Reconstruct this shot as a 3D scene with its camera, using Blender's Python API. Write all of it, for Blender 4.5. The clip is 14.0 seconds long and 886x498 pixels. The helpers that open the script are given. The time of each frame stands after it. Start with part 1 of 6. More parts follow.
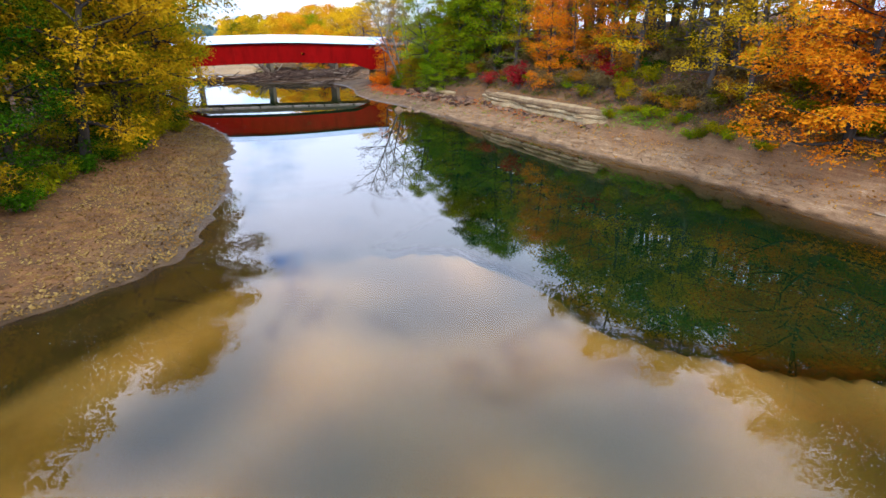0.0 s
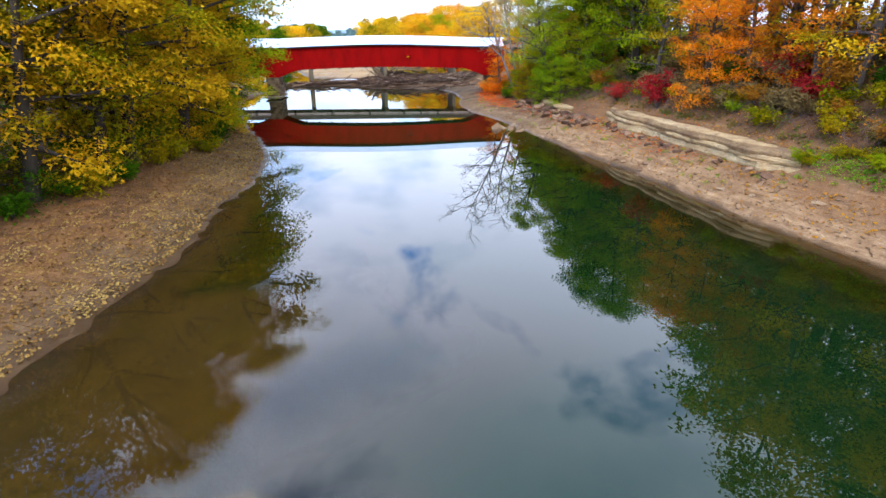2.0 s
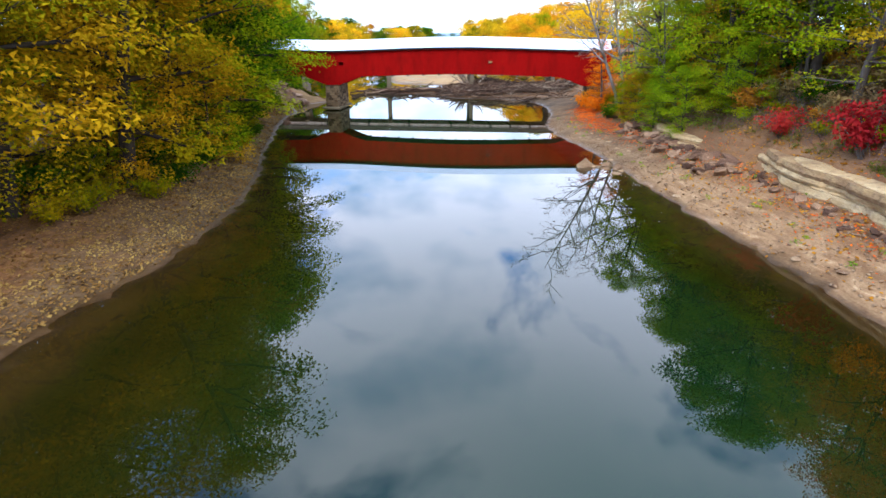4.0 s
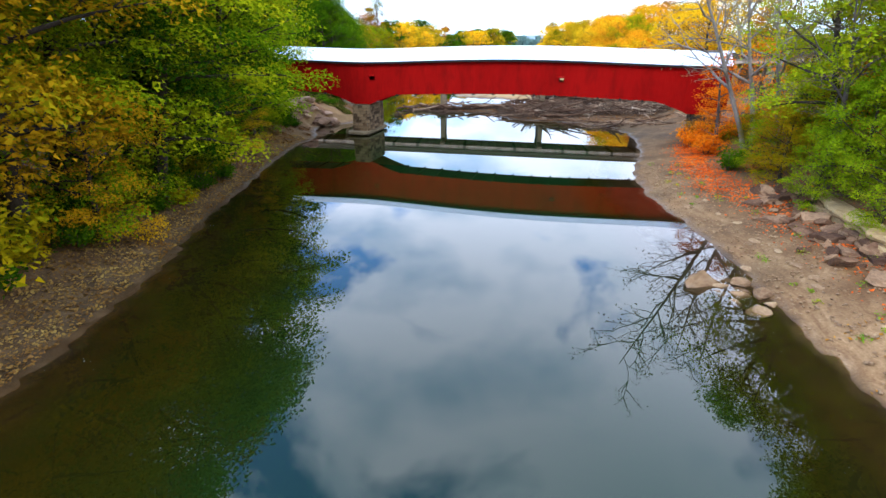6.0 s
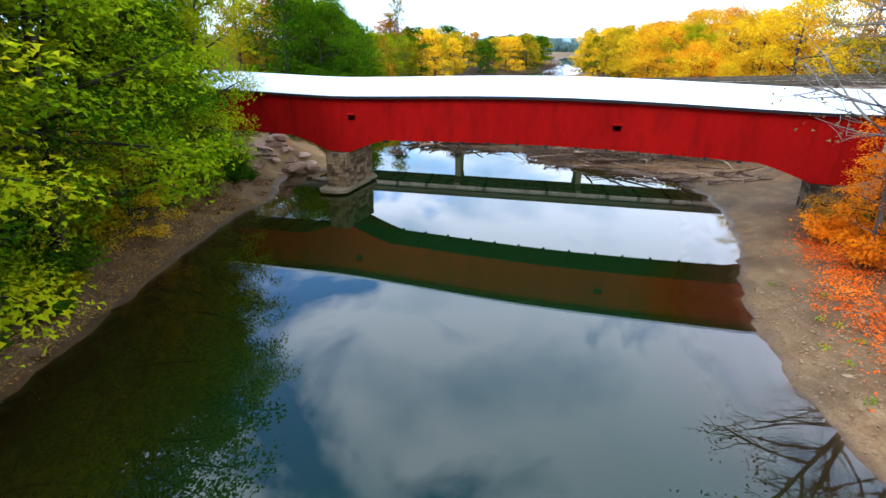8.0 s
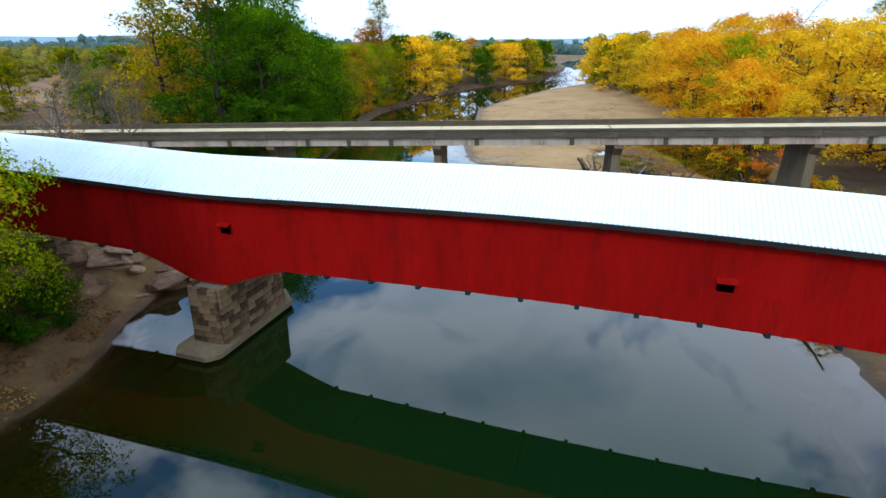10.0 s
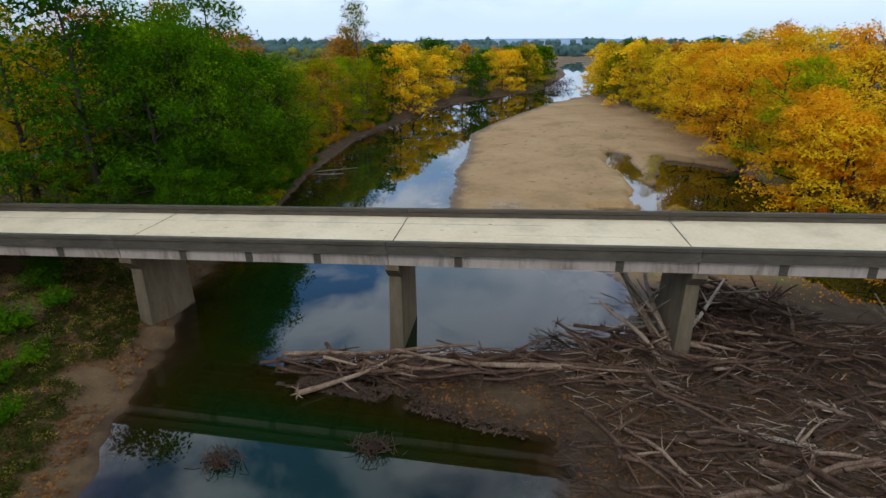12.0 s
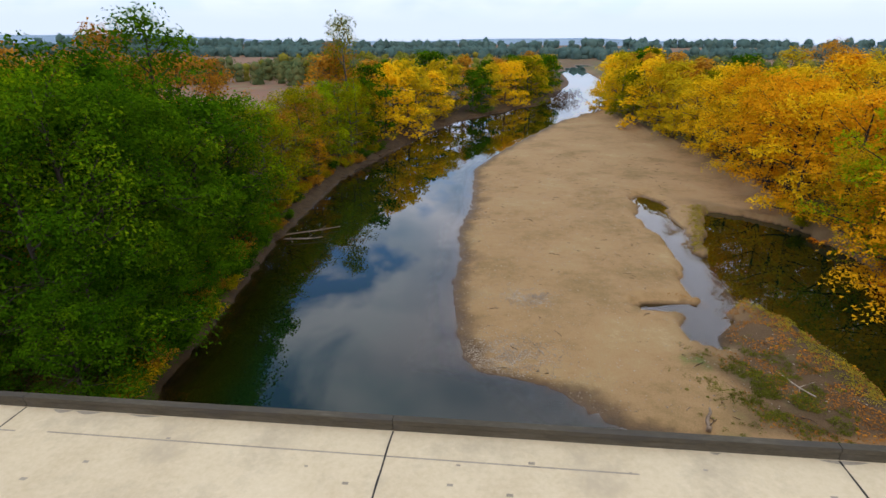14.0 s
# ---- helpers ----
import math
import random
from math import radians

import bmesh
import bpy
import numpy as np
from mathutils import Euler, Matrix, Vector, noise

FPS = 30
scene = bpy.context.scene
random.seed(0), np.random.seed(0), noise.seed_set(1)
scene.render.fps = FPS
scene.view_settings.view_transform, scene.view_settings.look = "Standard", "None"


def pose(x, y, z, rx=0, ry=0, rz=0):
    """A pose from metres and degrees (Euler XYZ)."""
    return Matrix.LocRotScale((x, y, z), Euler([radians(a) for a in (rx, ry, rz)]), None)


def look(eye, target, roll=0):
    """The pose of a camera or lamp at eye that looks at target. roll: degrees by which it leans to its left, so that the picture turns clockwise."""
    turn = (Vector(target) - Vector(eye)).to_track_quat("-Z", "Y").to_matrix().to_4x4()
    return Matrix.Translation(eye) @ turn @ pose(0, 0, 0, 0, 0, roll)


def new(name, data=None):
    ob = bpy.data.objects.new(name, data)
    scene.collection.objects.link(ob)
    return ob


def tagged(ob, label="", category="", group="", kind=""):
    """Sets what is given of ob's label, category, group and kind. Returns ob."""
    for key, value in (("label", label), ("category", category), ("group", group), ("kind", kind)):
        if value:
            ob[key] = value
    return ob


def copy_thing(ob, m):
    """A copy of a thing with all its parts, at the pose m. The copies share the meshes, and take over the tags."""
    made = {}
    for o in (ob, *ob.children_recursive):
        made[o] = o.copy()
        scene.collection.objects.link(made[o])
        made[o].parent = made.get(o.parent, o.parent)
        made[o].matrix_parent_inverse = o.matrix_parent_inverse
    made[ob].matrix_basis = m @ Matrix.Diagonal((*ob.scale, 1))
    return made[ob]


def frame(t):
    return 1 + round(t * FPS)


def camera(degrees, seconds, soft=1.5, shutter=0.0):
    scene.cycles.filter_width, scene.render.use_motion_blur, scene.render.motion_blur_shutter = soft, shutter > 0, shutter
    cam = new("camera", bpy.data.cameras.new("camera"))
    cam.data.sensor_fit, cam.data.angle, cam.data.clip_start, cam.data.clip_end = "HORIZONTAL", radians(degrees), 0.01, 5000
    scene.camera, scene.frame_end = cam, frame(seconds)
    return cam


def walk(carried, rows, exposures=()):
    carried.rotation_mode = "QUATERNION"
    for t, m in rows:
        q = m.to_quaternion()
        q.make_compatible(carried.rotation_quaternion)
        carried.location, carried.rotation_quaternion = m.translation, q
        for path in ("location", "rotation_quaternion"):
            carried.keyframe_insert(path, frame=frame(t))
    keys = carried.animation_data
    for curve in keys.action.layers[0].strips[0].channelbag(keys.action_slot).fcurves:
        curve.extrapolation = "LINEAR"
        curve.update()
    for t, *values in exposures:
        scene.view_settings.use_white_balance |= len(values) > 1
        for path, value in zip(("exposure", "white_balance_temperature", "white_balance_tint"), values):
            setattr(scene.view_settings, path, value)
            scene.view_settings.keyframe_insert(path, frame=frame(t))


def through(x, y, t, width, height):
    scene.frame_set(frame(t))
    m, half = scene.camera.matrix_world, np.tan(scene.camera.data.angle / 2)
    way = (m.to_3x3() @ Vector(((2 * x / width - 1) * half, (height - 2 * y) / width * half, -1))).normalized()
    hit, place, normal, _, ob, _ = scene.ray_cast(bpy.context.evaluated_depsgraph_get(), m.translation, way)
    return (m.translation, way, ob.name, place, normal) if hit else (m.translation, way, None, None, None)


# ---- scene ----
cam = camera(79.5, 14.0)
METRES, EYE, TILT, LEAN, TURN = 192.0, 14.4, -22.0, 0.0, -34.5
ROWS = [
    (0.0, 0.0, 0.0, 0.0, 0.0, -0.0, -0.0),
    (0.5, 0.0089, 0.0277, 0.0102, 4.21, -0.02, -1.57),
    (1.0, 0.016, 0.0562, 0.0211, 8.22, -0.13, -3.07),
    (1.5, 0.0212, 0.0863, 0.0325, 11.41, -0.27, -4.3),
    (2.0, 0.0238, 0.1168, 0.044, 13.67, -0.39, -5.17),
    (2.5, 0.0247, 0.1474, 0.0553, 15.52, -0.57, -5.86),
    (3.0, 0.0229, 0.1772, 0.0665, 18.71, -0.87, -7.01),
    (5.5, -0.0107, 0.3351, 0.134, 30.82, -2.46, -11.84),
    (6.0, -0.0252, 0.3625, 0.1478, 32.67, -2.84, -12.42),
    (6.5, -0.0411, 0.3891, 0.1616, 34.42, -3.2, -12.99),
    (7.0, -0.0571, 0.4163, 0.1763, 35.41, -3.39, -13.35),
    (9.5, -0.1552, 0.5672, 0.2604, 36.19, -3.36, -13.61),
    (10.0, -0.1786, 0.5986, 0.2779, 36.09, -3.38, -13.47),
    (10.5, -0.2018, 0.6301, 0.2964, 35.98, -3.5, -13.47),
    (11.0, -0.2244, 0.6608, 0.3137, 35.85, -3.5, -13.52),
    (11.5, -0.2465, 0.6906, 0.3313, 35.72, -3.45, -13.56),
    (12.0, -0.2679, 0.7189, 0.3488, 35.7, -3.41, -13.45),
    (12.5, -0.2875, 0.7411, 0.3645, 35.64, -3.34, -13.41),
    (13.0, -0.3061, 0.7583, 0.3788, 35.62, -3.39, -13.4),
    (13.5, -0.3241, 0.7754, 0.3937, 35.55, -3.39, -13.41),
    (14.0, -0.3434, 0.794, 0.4096, 35.42, -3.44, -13.38),
]
walk(cam, [(t, pose(0, 0, EYE, TILT, LEAN, TURN) @ pose(METRES * x, METRES * y, METRES * z, 90 + pitch, roll, yaw)) for t, x, y, z, yaw, pitch, roll in ROWS],
     [(0.0, -0.6, 6050, 19), (1.5, -0.4, 6050, 20), (5.0, -0.3, 6050, 17), (9.3, -0.38, 6050, 12), (9.9, -0.82, 6050, 11), (10.5, -1.5, 6050, 9), (11.0, -1.87, 6050, 9), (11.5, -2.17, 6050, 10), (12.0, -1.57, 6250, 13), (12.6, -1.17, 6500, 15), (13.2, -1.37, 6700, 17), (14.0, -1.47, 6700, 18)])

# ---- sky, sun ----
SUN_EL, SUN_AZ = 44.0, 205.0          # degrees; azimuth clockwise from +y
world = bpy.data.worlds.new("sky")
scene.world = world
world.use_nodes = True
wn, wl = world.node_tree.nodes, world.node_tree.links
wn.clear()
w_out = wn.new("ShaderNodeOutputWorld")
w_bg = wn.new("ShaderNodeBackground")
w_sky = wn.new("ShaderNodeTexSky")
w_sky.sky_type, w_sky.sun_disc = "NISHITA", False
w_sky.sun_elevation, w_sky.sun_rotation = radians(SUN_EL), radians(SUN_AZ)
w_sky.air_density, w_sky.dust_density, w_sky.ozone_density = 1.0, 1.5, 2.0
w_tc = wn.new("ShaderNodeTexCoord")
w_sep = wn.new("ShaderNodeSeparateXYZ")
w_den = wn.new("ShaderNodeMath"); w_den.operation = "ADD"; w_den.inputs[1].default_value = 0.34
w_abs = wn.new("ShaderNodeMath"); w_abs.operation = "ABSOLUTE"
w_div = wn.new("ShaderNodeVectorMath"); w_div.operation = "DIVIDE"
w_com = wn.new("ShaderNodeCombineXYZ")
w_noise = wn.new("ShaderNodeTexNoise")
w_noise.inputs["Scale"].default_value, w_noise.inputs["Detail"].default_value = 2.6, 9.0
w_noise.inputs["Roughness"].default_value, w_noise.inputs["Distortion"].default_value = 0.55, 0.35
w_ramp = wn.new("ShaderNodeValToRGB")
w_ramp.color_ramp.elements[0].position, w_ramp.color_ramp.elements[1].position = 0.39, 0.50
w_ramp.color_ramp.elements[0].color, w_ramp.color_ramp.elements[1].color = (0.0, 0.0, 0.0, 1), (1, 1, 1, 1)
w_noise2 = wn.new("ShaderNodeTexNoise")
w_noise2.inputs["Scale"].default_value, w_noise2.inputs["Detail"].default_value = 3.1, 5.0
w_cc = wn.new("ShaderNodeValToRGB")
w_cc.color_ramp.elements[0].position, w_cc.color_ramp.elements[1].position = 0.29, 0.55
w_cc.color_ramp.elements[0].color, w_cc.color_ramp.elements[1].color = (9.0, 14.6, 21.5, 1), (26.0, 29.0, 33.5, 1)
w_mix = wn.new("ShaderNodeMix"); w_mix.data_type = "RGBA"
wl.new(w_tc.outputs["Generated"], w_sep.inputs[0])
wl.new(w_sep.outputs["Z"], w_abs.inputs[0])
wl.new(w_abs.outputs[0], w_den.inputs[0])
for k in ("X", "Y", "Z"):
    wl.new(w_den.outputs[0], w_com.inputs[k])
wl.new(w_tc.outputs["Generated"], w_div.inputs[0])
wl.new(w_com.outputs[0], w_div.inputs[1])
wl.new(w_div.outputs[0], w_noise.inputs["Vector"])
wl.new(w_div.outputs[0], w_noise2.inputs["Vector"])
# the cloud closes up towards the east and breaks open in the north and west
w_east = wn.new("ShaderNodeMapRange")
w_east.inputs["From Min"].default_value, w_east.inputs["From Max"].default_value = 0.0, 0.4
w_east.inputs["To Min"].default_value, w_east.inputs["To Max"].default_value = -0.03, 0.12
wl.new(w_sep.outputs["X"], w_east.inputs["Value"])
for w_src, w_dst in ((w_noise, w_ramp), (w_noise2, w_cc)):
    w_add = wn.new("ShaderNodeMath"); w_add.operation = "ADD"
    wl.new(w_src.outputs["Fac"], w_add.inputs[0])
    wl.new(w_east.outputs[0], w_add.inputs[1])
    wl.new(w_add.outputs[0], w_dst.inputs[0])
wl.new(w_ramp.outputs[0], w_mix.inputs["Factor"])
w_blue = wn.new("ShaderNodeVectorMath"); w_blue.operation = "MULTIPLY"; w_blue.inputs[1].default_value = (3.0, 4.4, 5.6)
wl.new(w_sky.outputs[0], w_blue.inputs[0])
wl.new(w_blue.outputs[0], w_mix.inputs["A"])
wl.new(w_cc.outputs[0], w_mix.inputs["B"])
w_low = wn.new("ShaderNodeMapRange")           # thin bright haze towards the horizon, heavier light overhead
w_low.inputs["From Min"].default_value, w_low.inputs["From Max"].default_value = 0.03, 0.24
wl.new(w_abs.outputs[0], w_low.inputs["Value"])
w_mix2 = wn.new("ShaderNodeMix"); w_mix2.data_type = "RGBA"
w_mix2.inputs["A"].default_value = (13.5, 16.8, 20.8, 1)
wl.new(w_low.outputs[0], w_mix2.inputs["Factor"])
wl.new(w_mix.outputs["Result"], w_mix2.inputs["B"])
w_high = wn.new("ShaderNodeMapRange")          # an even veil of cloud overhead
w_high.inputs["From Min"].default_value, w_high.inputs["From Max"].default_value = 0.5, 0.75
w_high.inputs["To Max"].default_value = 0.8
wl.new(w_abs.outputs[0], w_high.inputs["Value"])
w_mix3 = wn.new("ShaderNodeMix"); w_mix3.data_type = "RGBA"
w_mix3.inputs["B"].default_value = (10.0, 16.5, 19.5, 1)
w_veil = wn.new("ShaderNodeMapRange")          # it hangs over the east
w_veil.inputs["From Min"].default_value, w_veil.inputs["From Max"].default_value = 0.0, 0.35
wl.new(w_sep.outputs["X"], w_veil.inputs["Value"])
w_vmul = wn.new("ShaderNodeMath"); w_vmul.operation = "MULTIPLY"
wl.new(w_high.outputs[0], w_vmul.inputs[0])
wl.new(w_veil.outputs[0], w_vmul.inputs[1])
wl.new(w_vmul.outputs[0], w_mix3.inputs["Factor"])
wl.new(w_mix2.outputs["Result"], w_mix3.inputs["A"])
wl.new(w_mix3.outputs["Result"], w_bg.inputs["Color"])
w_bg.inputs["Strength"].default_value = 0.15
wl.new(w_bg.outputs[0], w_out.inputs[0])

sun = new("sun", bpy.data.lights.new("sun", "SUN"))
sun.data.energy, sun.data.angle, sun.data.color = 2.3, radians(12), (1.0, 0.94, 0.84)
sun_dir = Vector((math.sin(radians(SUN_AZ)) * math.cos(radians(SUN_EL)), math.cos(radians(SUN_AZ)) * math.cos(radians(SUN_EL)), math.sin(radians(SUN_EL))))
sun.matrix_world = look((0, 0, 80), Vector((0, 0, 80)) - sun_dir)

# ---- materials ----


def mat_new(name):
    m = bpy.data.materials.new(name)
    m.use_nodes = True
    n = m.node_tree.nodes
    return m, n, m.node_tree.links, n["Principled BSDF"]


def coords(n, l, scale=(1, 1, 1), kind="Object"):
    tc = n.new("ShaderNodeTexCoord")
    mp = n.new("ShaderNodeMapping")
    mp.inputs["Scale"].default_value = scale
    l.new(tc.outputs[kind], mp.inputs[0])
    return mp.outputs[0]


def noise_tex(n, l, vec, scale, detail=4.0, rough=0.6):
    t = n.new("ShaderNodeTexNoise")
    t.inputs["Scale"].default_value, t.inputs["Detail"].default_value, t.inputs["Roughness"].default_value = scale, detail, rough
    l.new(vec, t.inputs["Vector"])
    return t.outputs["Fac"]


def ramp(n, l, fac, stops):
    r = n.new("ShaderNodeValToRGB")
    el = r.color_ramp.elements
    while len(el) < len(stops):
        el.new(0.5)
    for e, (p, c) in zip(el, stops):
        e.position, e.color = p, (*c, 1)
    l.new(fac, r.inputs[0])
    return r.outputs[0]


def mixc(n, l, fac, a, b, mode="MIX"):
    m = n.new("ShaderNodeMix")
    m.data_type, m.blend_type = "RGBA", mode
    for sock, v in (("Factor", fac), ("A", a), ("B", b)):
        if isinstance(v, (int, float)):
            m.inputs[sock].default_value = v
        elif isinstance(v, tuple):
            m.inputs[sock].default_value = (*v, 1)
        else:
            l.new(v, m.inputs[sock])
    return m.outputs["Result"]


def math_node(n, l, op, a, b=0.0, clamp=False):
    m = n.new("ShaderNodeMath")
    m.operation, m.use_clamp = op, clamp
    for i, v in enumerate((a, b)):
        if isinstance(v, (int, float)):
            m.inputs[i].default_value = v
        else:
            l.new(v, m.inputs[i])
    return m.outputs[0]


def bump(n, l, bsdf, height, strength=0.4, dist=0.05):
    b = n.new("ShaderNodeBump")
    b.inputs["Strength"].default_value, b.inputs["Distance"].default_value = strength, dist
    l.new(height, b.inputs["Height"])
    l.new(b.outputs[0], bsdf.inputs["Normal"])


def surface(name, stops, big=0.2, fine=6.0, rough=0.85, relief=0.4, dist=0.03, dirt=None, stretch=(1, 1, 1), rnd=0.0, metal=0.0):
    """A weathered surface: two scales of colour variation, fine relief, an optional dirt colour."""
    m, n, l, b = mat_new(name)
    v = coords(n, l, stretch)
    f1 = noise_tex(n, l, v, big, 5.0, 0.65)
    f2 = noise_tex(n, l, v, fine, 5.0, 0.7)
    f = math_node(n, l, "ADD", math_node(n, l, "MULTIPLY", f1, 0.6), math_node(n, l, "MULTIPLY", f2, 0.4))
    if rnd:
        oi = n.new("ShaderNodeObjectInfo")
        f = math_node(n, l, "ADD", f, math_node(n, l, "MULTIPLY", math_node(n, l, "SUBTRACT", oi.outputs["Random"], 0.5), rnd))
    c = ramp(n, l, f, stops)
    if dirt:
        d = noise_tex(n, l, v, big * 2.7, 6.0, 0.7)
        c = mixc(n, l, ramp(n, l, d, [(0.5, (0, 0, 0)), (0.68, (0.8, 0.8, 0.8))]), c, dirt)
    l.new(c, b.inputs["Base Color"])
    b.inputs["Roughness"].default_value, b.inputs["Metallic"].default_value = rough, metal
    b.inputs["Specular IOR Level"].default_value = 0.15 if rough > 0.7 else 0.5
    bump(n, l, b, f2, relief, dist)
    return m


def leaf_material(name, colours, through=0.36):
    """Leaves: each one its own shade, each tree its own cast; some light passes through."""
    m, n, l, b = mat_new(name)
    geo = n.new("ShaderNodeNewGeometry")
    oi = n.new("ShaderNodeObjectInfo")
    v = coords(n, l)
    clump = noise_tex(n, l, v, 0.3, 4.0, 0.65)
    f = math_node(n, l, "ADD", math_node(n, l, "MULTIPLY", geo.outputs["Random Per Island"], 0.24),
                  math_node(n, l, "ADD", math_node(n, l, "MULTIPLY", clump, 0.95), math_node(n, l, "MULTIPLY", oi.outputs["Random"], 0.3)))
    f = math_node(n, l, "SUBTRACT", f, 0.26, clamp=True)
    c = ramp(n, l, f, [(i / (len(colours) - 1) * 0.8 + 0.1, k) for i, k in enumerate(colours)])
    l.new(c, b.inputs["Base Color"])
    b.inputs["Roughness"].default_value, b.inputs["Specular IOR Level"].default_value = 0.8, 0.0
    tr = n.new("ShaderNodeBsdfTranslucent")
    l.new(c, tr.inputs["Color"])
    mx = n.new("ShaderNodeMixShader")
    mx.inputs[0].default_value = through
    l.new(b.outputs[0], mx.inputs[1]); l.new(tr.outputs[0], mx.inputs[2])
    l.new(mx.outputs[0], n["Material Output"].inputs["Surface"])
    return m


LEAF = {
    "green": leaf_material("leaf_green", [(0.009, 0.036, 0.002), (0.027, 0.082, 0.002), (0.070, 0.150, 0.003), (0.19, 0.25, 0.004)]),
    "olive": leaf_material("leaf_olive", [(0.06, 0.095, 0.002), (0.18, 0.18, 0.002), (0.40, 0.28, 0.003), (0.58, 0.31, 0.004)]),
    "yellow": leaf_material("leaf_yellow", [(0.22, 0.21, 0.006), (0.48, 0.34, 0.008), (0.70, 0.43, 0.01), (0.80, 0.44, 0.012)]),
    "gold": leaf_material("leaf_gold", [(0.42, 0.30, 0.006), (0.74, 0.46, 0.008), (0.86, 0.53, 0.01), (0.88, 0.45, 0.01)]),
    "amber": leaf_material("leaf_amber", [(0.36, 0.17, 0.005), (0.66, 0.30, 0.007), (0.82, 0.38, 0.008), (0.84, 0.46, 0.01)]),
    "lime": leaf_material("leaf_lime", [(0.06, 0.13, 0.002), (0.15, 0.24, 0.002), (0.30, 0.34, 0.003), (0.52, 0.40, 0.004)]),
    "orange": leaf_material("leaf_orange", [(0.48, 0.11, 0.005), (0.78, 0.20, 0.005), (0.88, 0.29, 0.008), (0.90, 0.44, 0.01)]),
    "maple": leaf_material("leaf_maple", [(0.38, 0.07, 0.003), (0.66, 0.15, 0.004), (0.78, 0.25, 0.006), (0.62, 0.36, 0.01)]),
    "honey": leaf_material("leaf_honey", [(0.22, 0.15, 0.003), (0.42, 0.25, 0.004), (0.58, 0.32, 0.005), (0.66, 0.33, 0.006)]),
    "fresh": leaf_material("leaf_fresh", [(0.09, 0.17, 0.003), (0.19, 0.29, 0.004), (0.36, 0.41, 0.005), (0.60, 0.46, 0.006)]),
    "rust": leaf_material("leaf_rust", [(0.20, 0.085, 0.012), (0.38, 0.155, 0.014), (0.52, 0.235, 0.018), (0.46, 0.31, 0.024)]),
    "red": leaf_material("leaf_red", [(0.16, 0.012, 0.015), (0.36, 0.02, 0.02), (0.5, 0.05, 0.03), (0.55, 0.10, 0.03)]),
    "tan": leaf_material("leaf_tan", [(0.11, 0.075, 0.04), (0.21, 0.14, 0.055), (0.30, 0.20, 0.065), (0.24, 0.22, 0.05)]),
}
BARK = surface("bark", [(0.3, (0.045, 0.034, 0.026)), (0.55, (0.12, 0.095, 0.075)), (0.75, (0.22, 0.18, 0.15))], 0.8, 9.0, 0.95, 0.8, 0.05, stretch=(1, 1, 0.3))
BARK_DARK = surface("bark_dark", [(0.3, (0.022, 0.016, 0.011)), (0.55, (0.055, 0.042, 0.030)), (0.75, (0.11, 0.088, 0.066))], 0.8, 9.0, 0.95, 0.8, 0.05, stretch=(1, 1, 0.3))
BARK_PALE = surface("bark_pale", [(0.3, (0.11, 0.085, 0.065)), (0.55, (0.26, 0.22, 0.18)), (0.75, (0.44, 0.39, 0.34))], 0.7, 7.0, 0.9, 0.5, 0.04, stretch=(1, 1, 0.4))
DRIFT = surface("driftwood", [(0.28, (0.04, 0.02, 0.011)), (0.5, (0.115, 0.064, 0.038)), (0.74, (0.32, 0.22, 0.14))], 0.5, 8.0, 0.9, 0.7, 0.04, stretch=(1, 1, 0.25), rnd=0.35)
DRIFT_PALE = surface("bleached_wood", [(0.28, (0.12, 0.075, 0.045)), (0.5, (0.27, 0.19, 0.125)), (0.74, (0.48, 0.38, 0.28))], 0.5, 8.0, 0.9, 0.7, 0.04, stretch=(1, 1, 0.25), rnd=0.25)
TWIG = surface("twigs", [(0.3, (0.025, 0.015, 0.009)), (0.55, (0.075, 0.045, 0.028)), (0.75, (0.17, 0.11, 0.07))], 0.5, 5.0, 0.95, 0.6, 0.03)
CONCRETE = surface("deck_concrete", [(0.3, (0.49, 0.365, 0.215)), (0.5, (0.59, 0.455, 0.28)), (0.75, (0.68, 0.54, 0.35))], 0.12, 3.0, 0.85, 0.25, 0.01, dirt=(0.44, 0.34, 0.215))
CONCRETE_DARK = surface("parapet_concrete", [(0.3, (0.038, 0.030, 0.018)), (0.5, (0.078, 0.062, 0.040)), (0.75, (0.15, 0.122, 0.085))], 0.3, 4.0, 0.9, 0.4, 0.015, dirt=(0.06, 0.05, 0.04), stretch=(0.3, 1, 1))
CONCRETE_PIER = surface("pier_concrete", [(0.3, (0.075, 0.052, 0.028)), (0.5, (0.145, 0.105, 0.06)), (0.75, (0.23, 0.175, 0.105))], 0.25, 3.0, 0.9, 0.35, 0.015, dirt=(0.10, 0.08, 0.05), stretch=(1, 1, 0.25))
BEAM = surface("beam_concrete", [(0.3, (0.22, 0.165, 0.115)), (0.5, (0.37, 0.29, 0.22)), (0.75, (0.47, 0.385, 0.30))], 0.3, 3.0, 0.88, 0.3, 0.012, dirt=(0.12, 0.09, 0.065), stretch=(1, 1, 0.2))
STONE = surface("masonry_stone", [(0.28, (0.035, 0.020, 0.009)), (0.5, (0.105, 0.062, 0.030)), (0.72, (0.21, 0.14, 0.075))], 0.6, 5.0, 0.92, 0.9, 0.06, dirt=(0.05, 0.038, 0.024), rnd=0.45)
MORTAR = surface("mortar", [(0.3, (0.10, 0.08, 0.06)), (0.7, (0.2, 0.17, 0.13))], 0.6, 8.0)
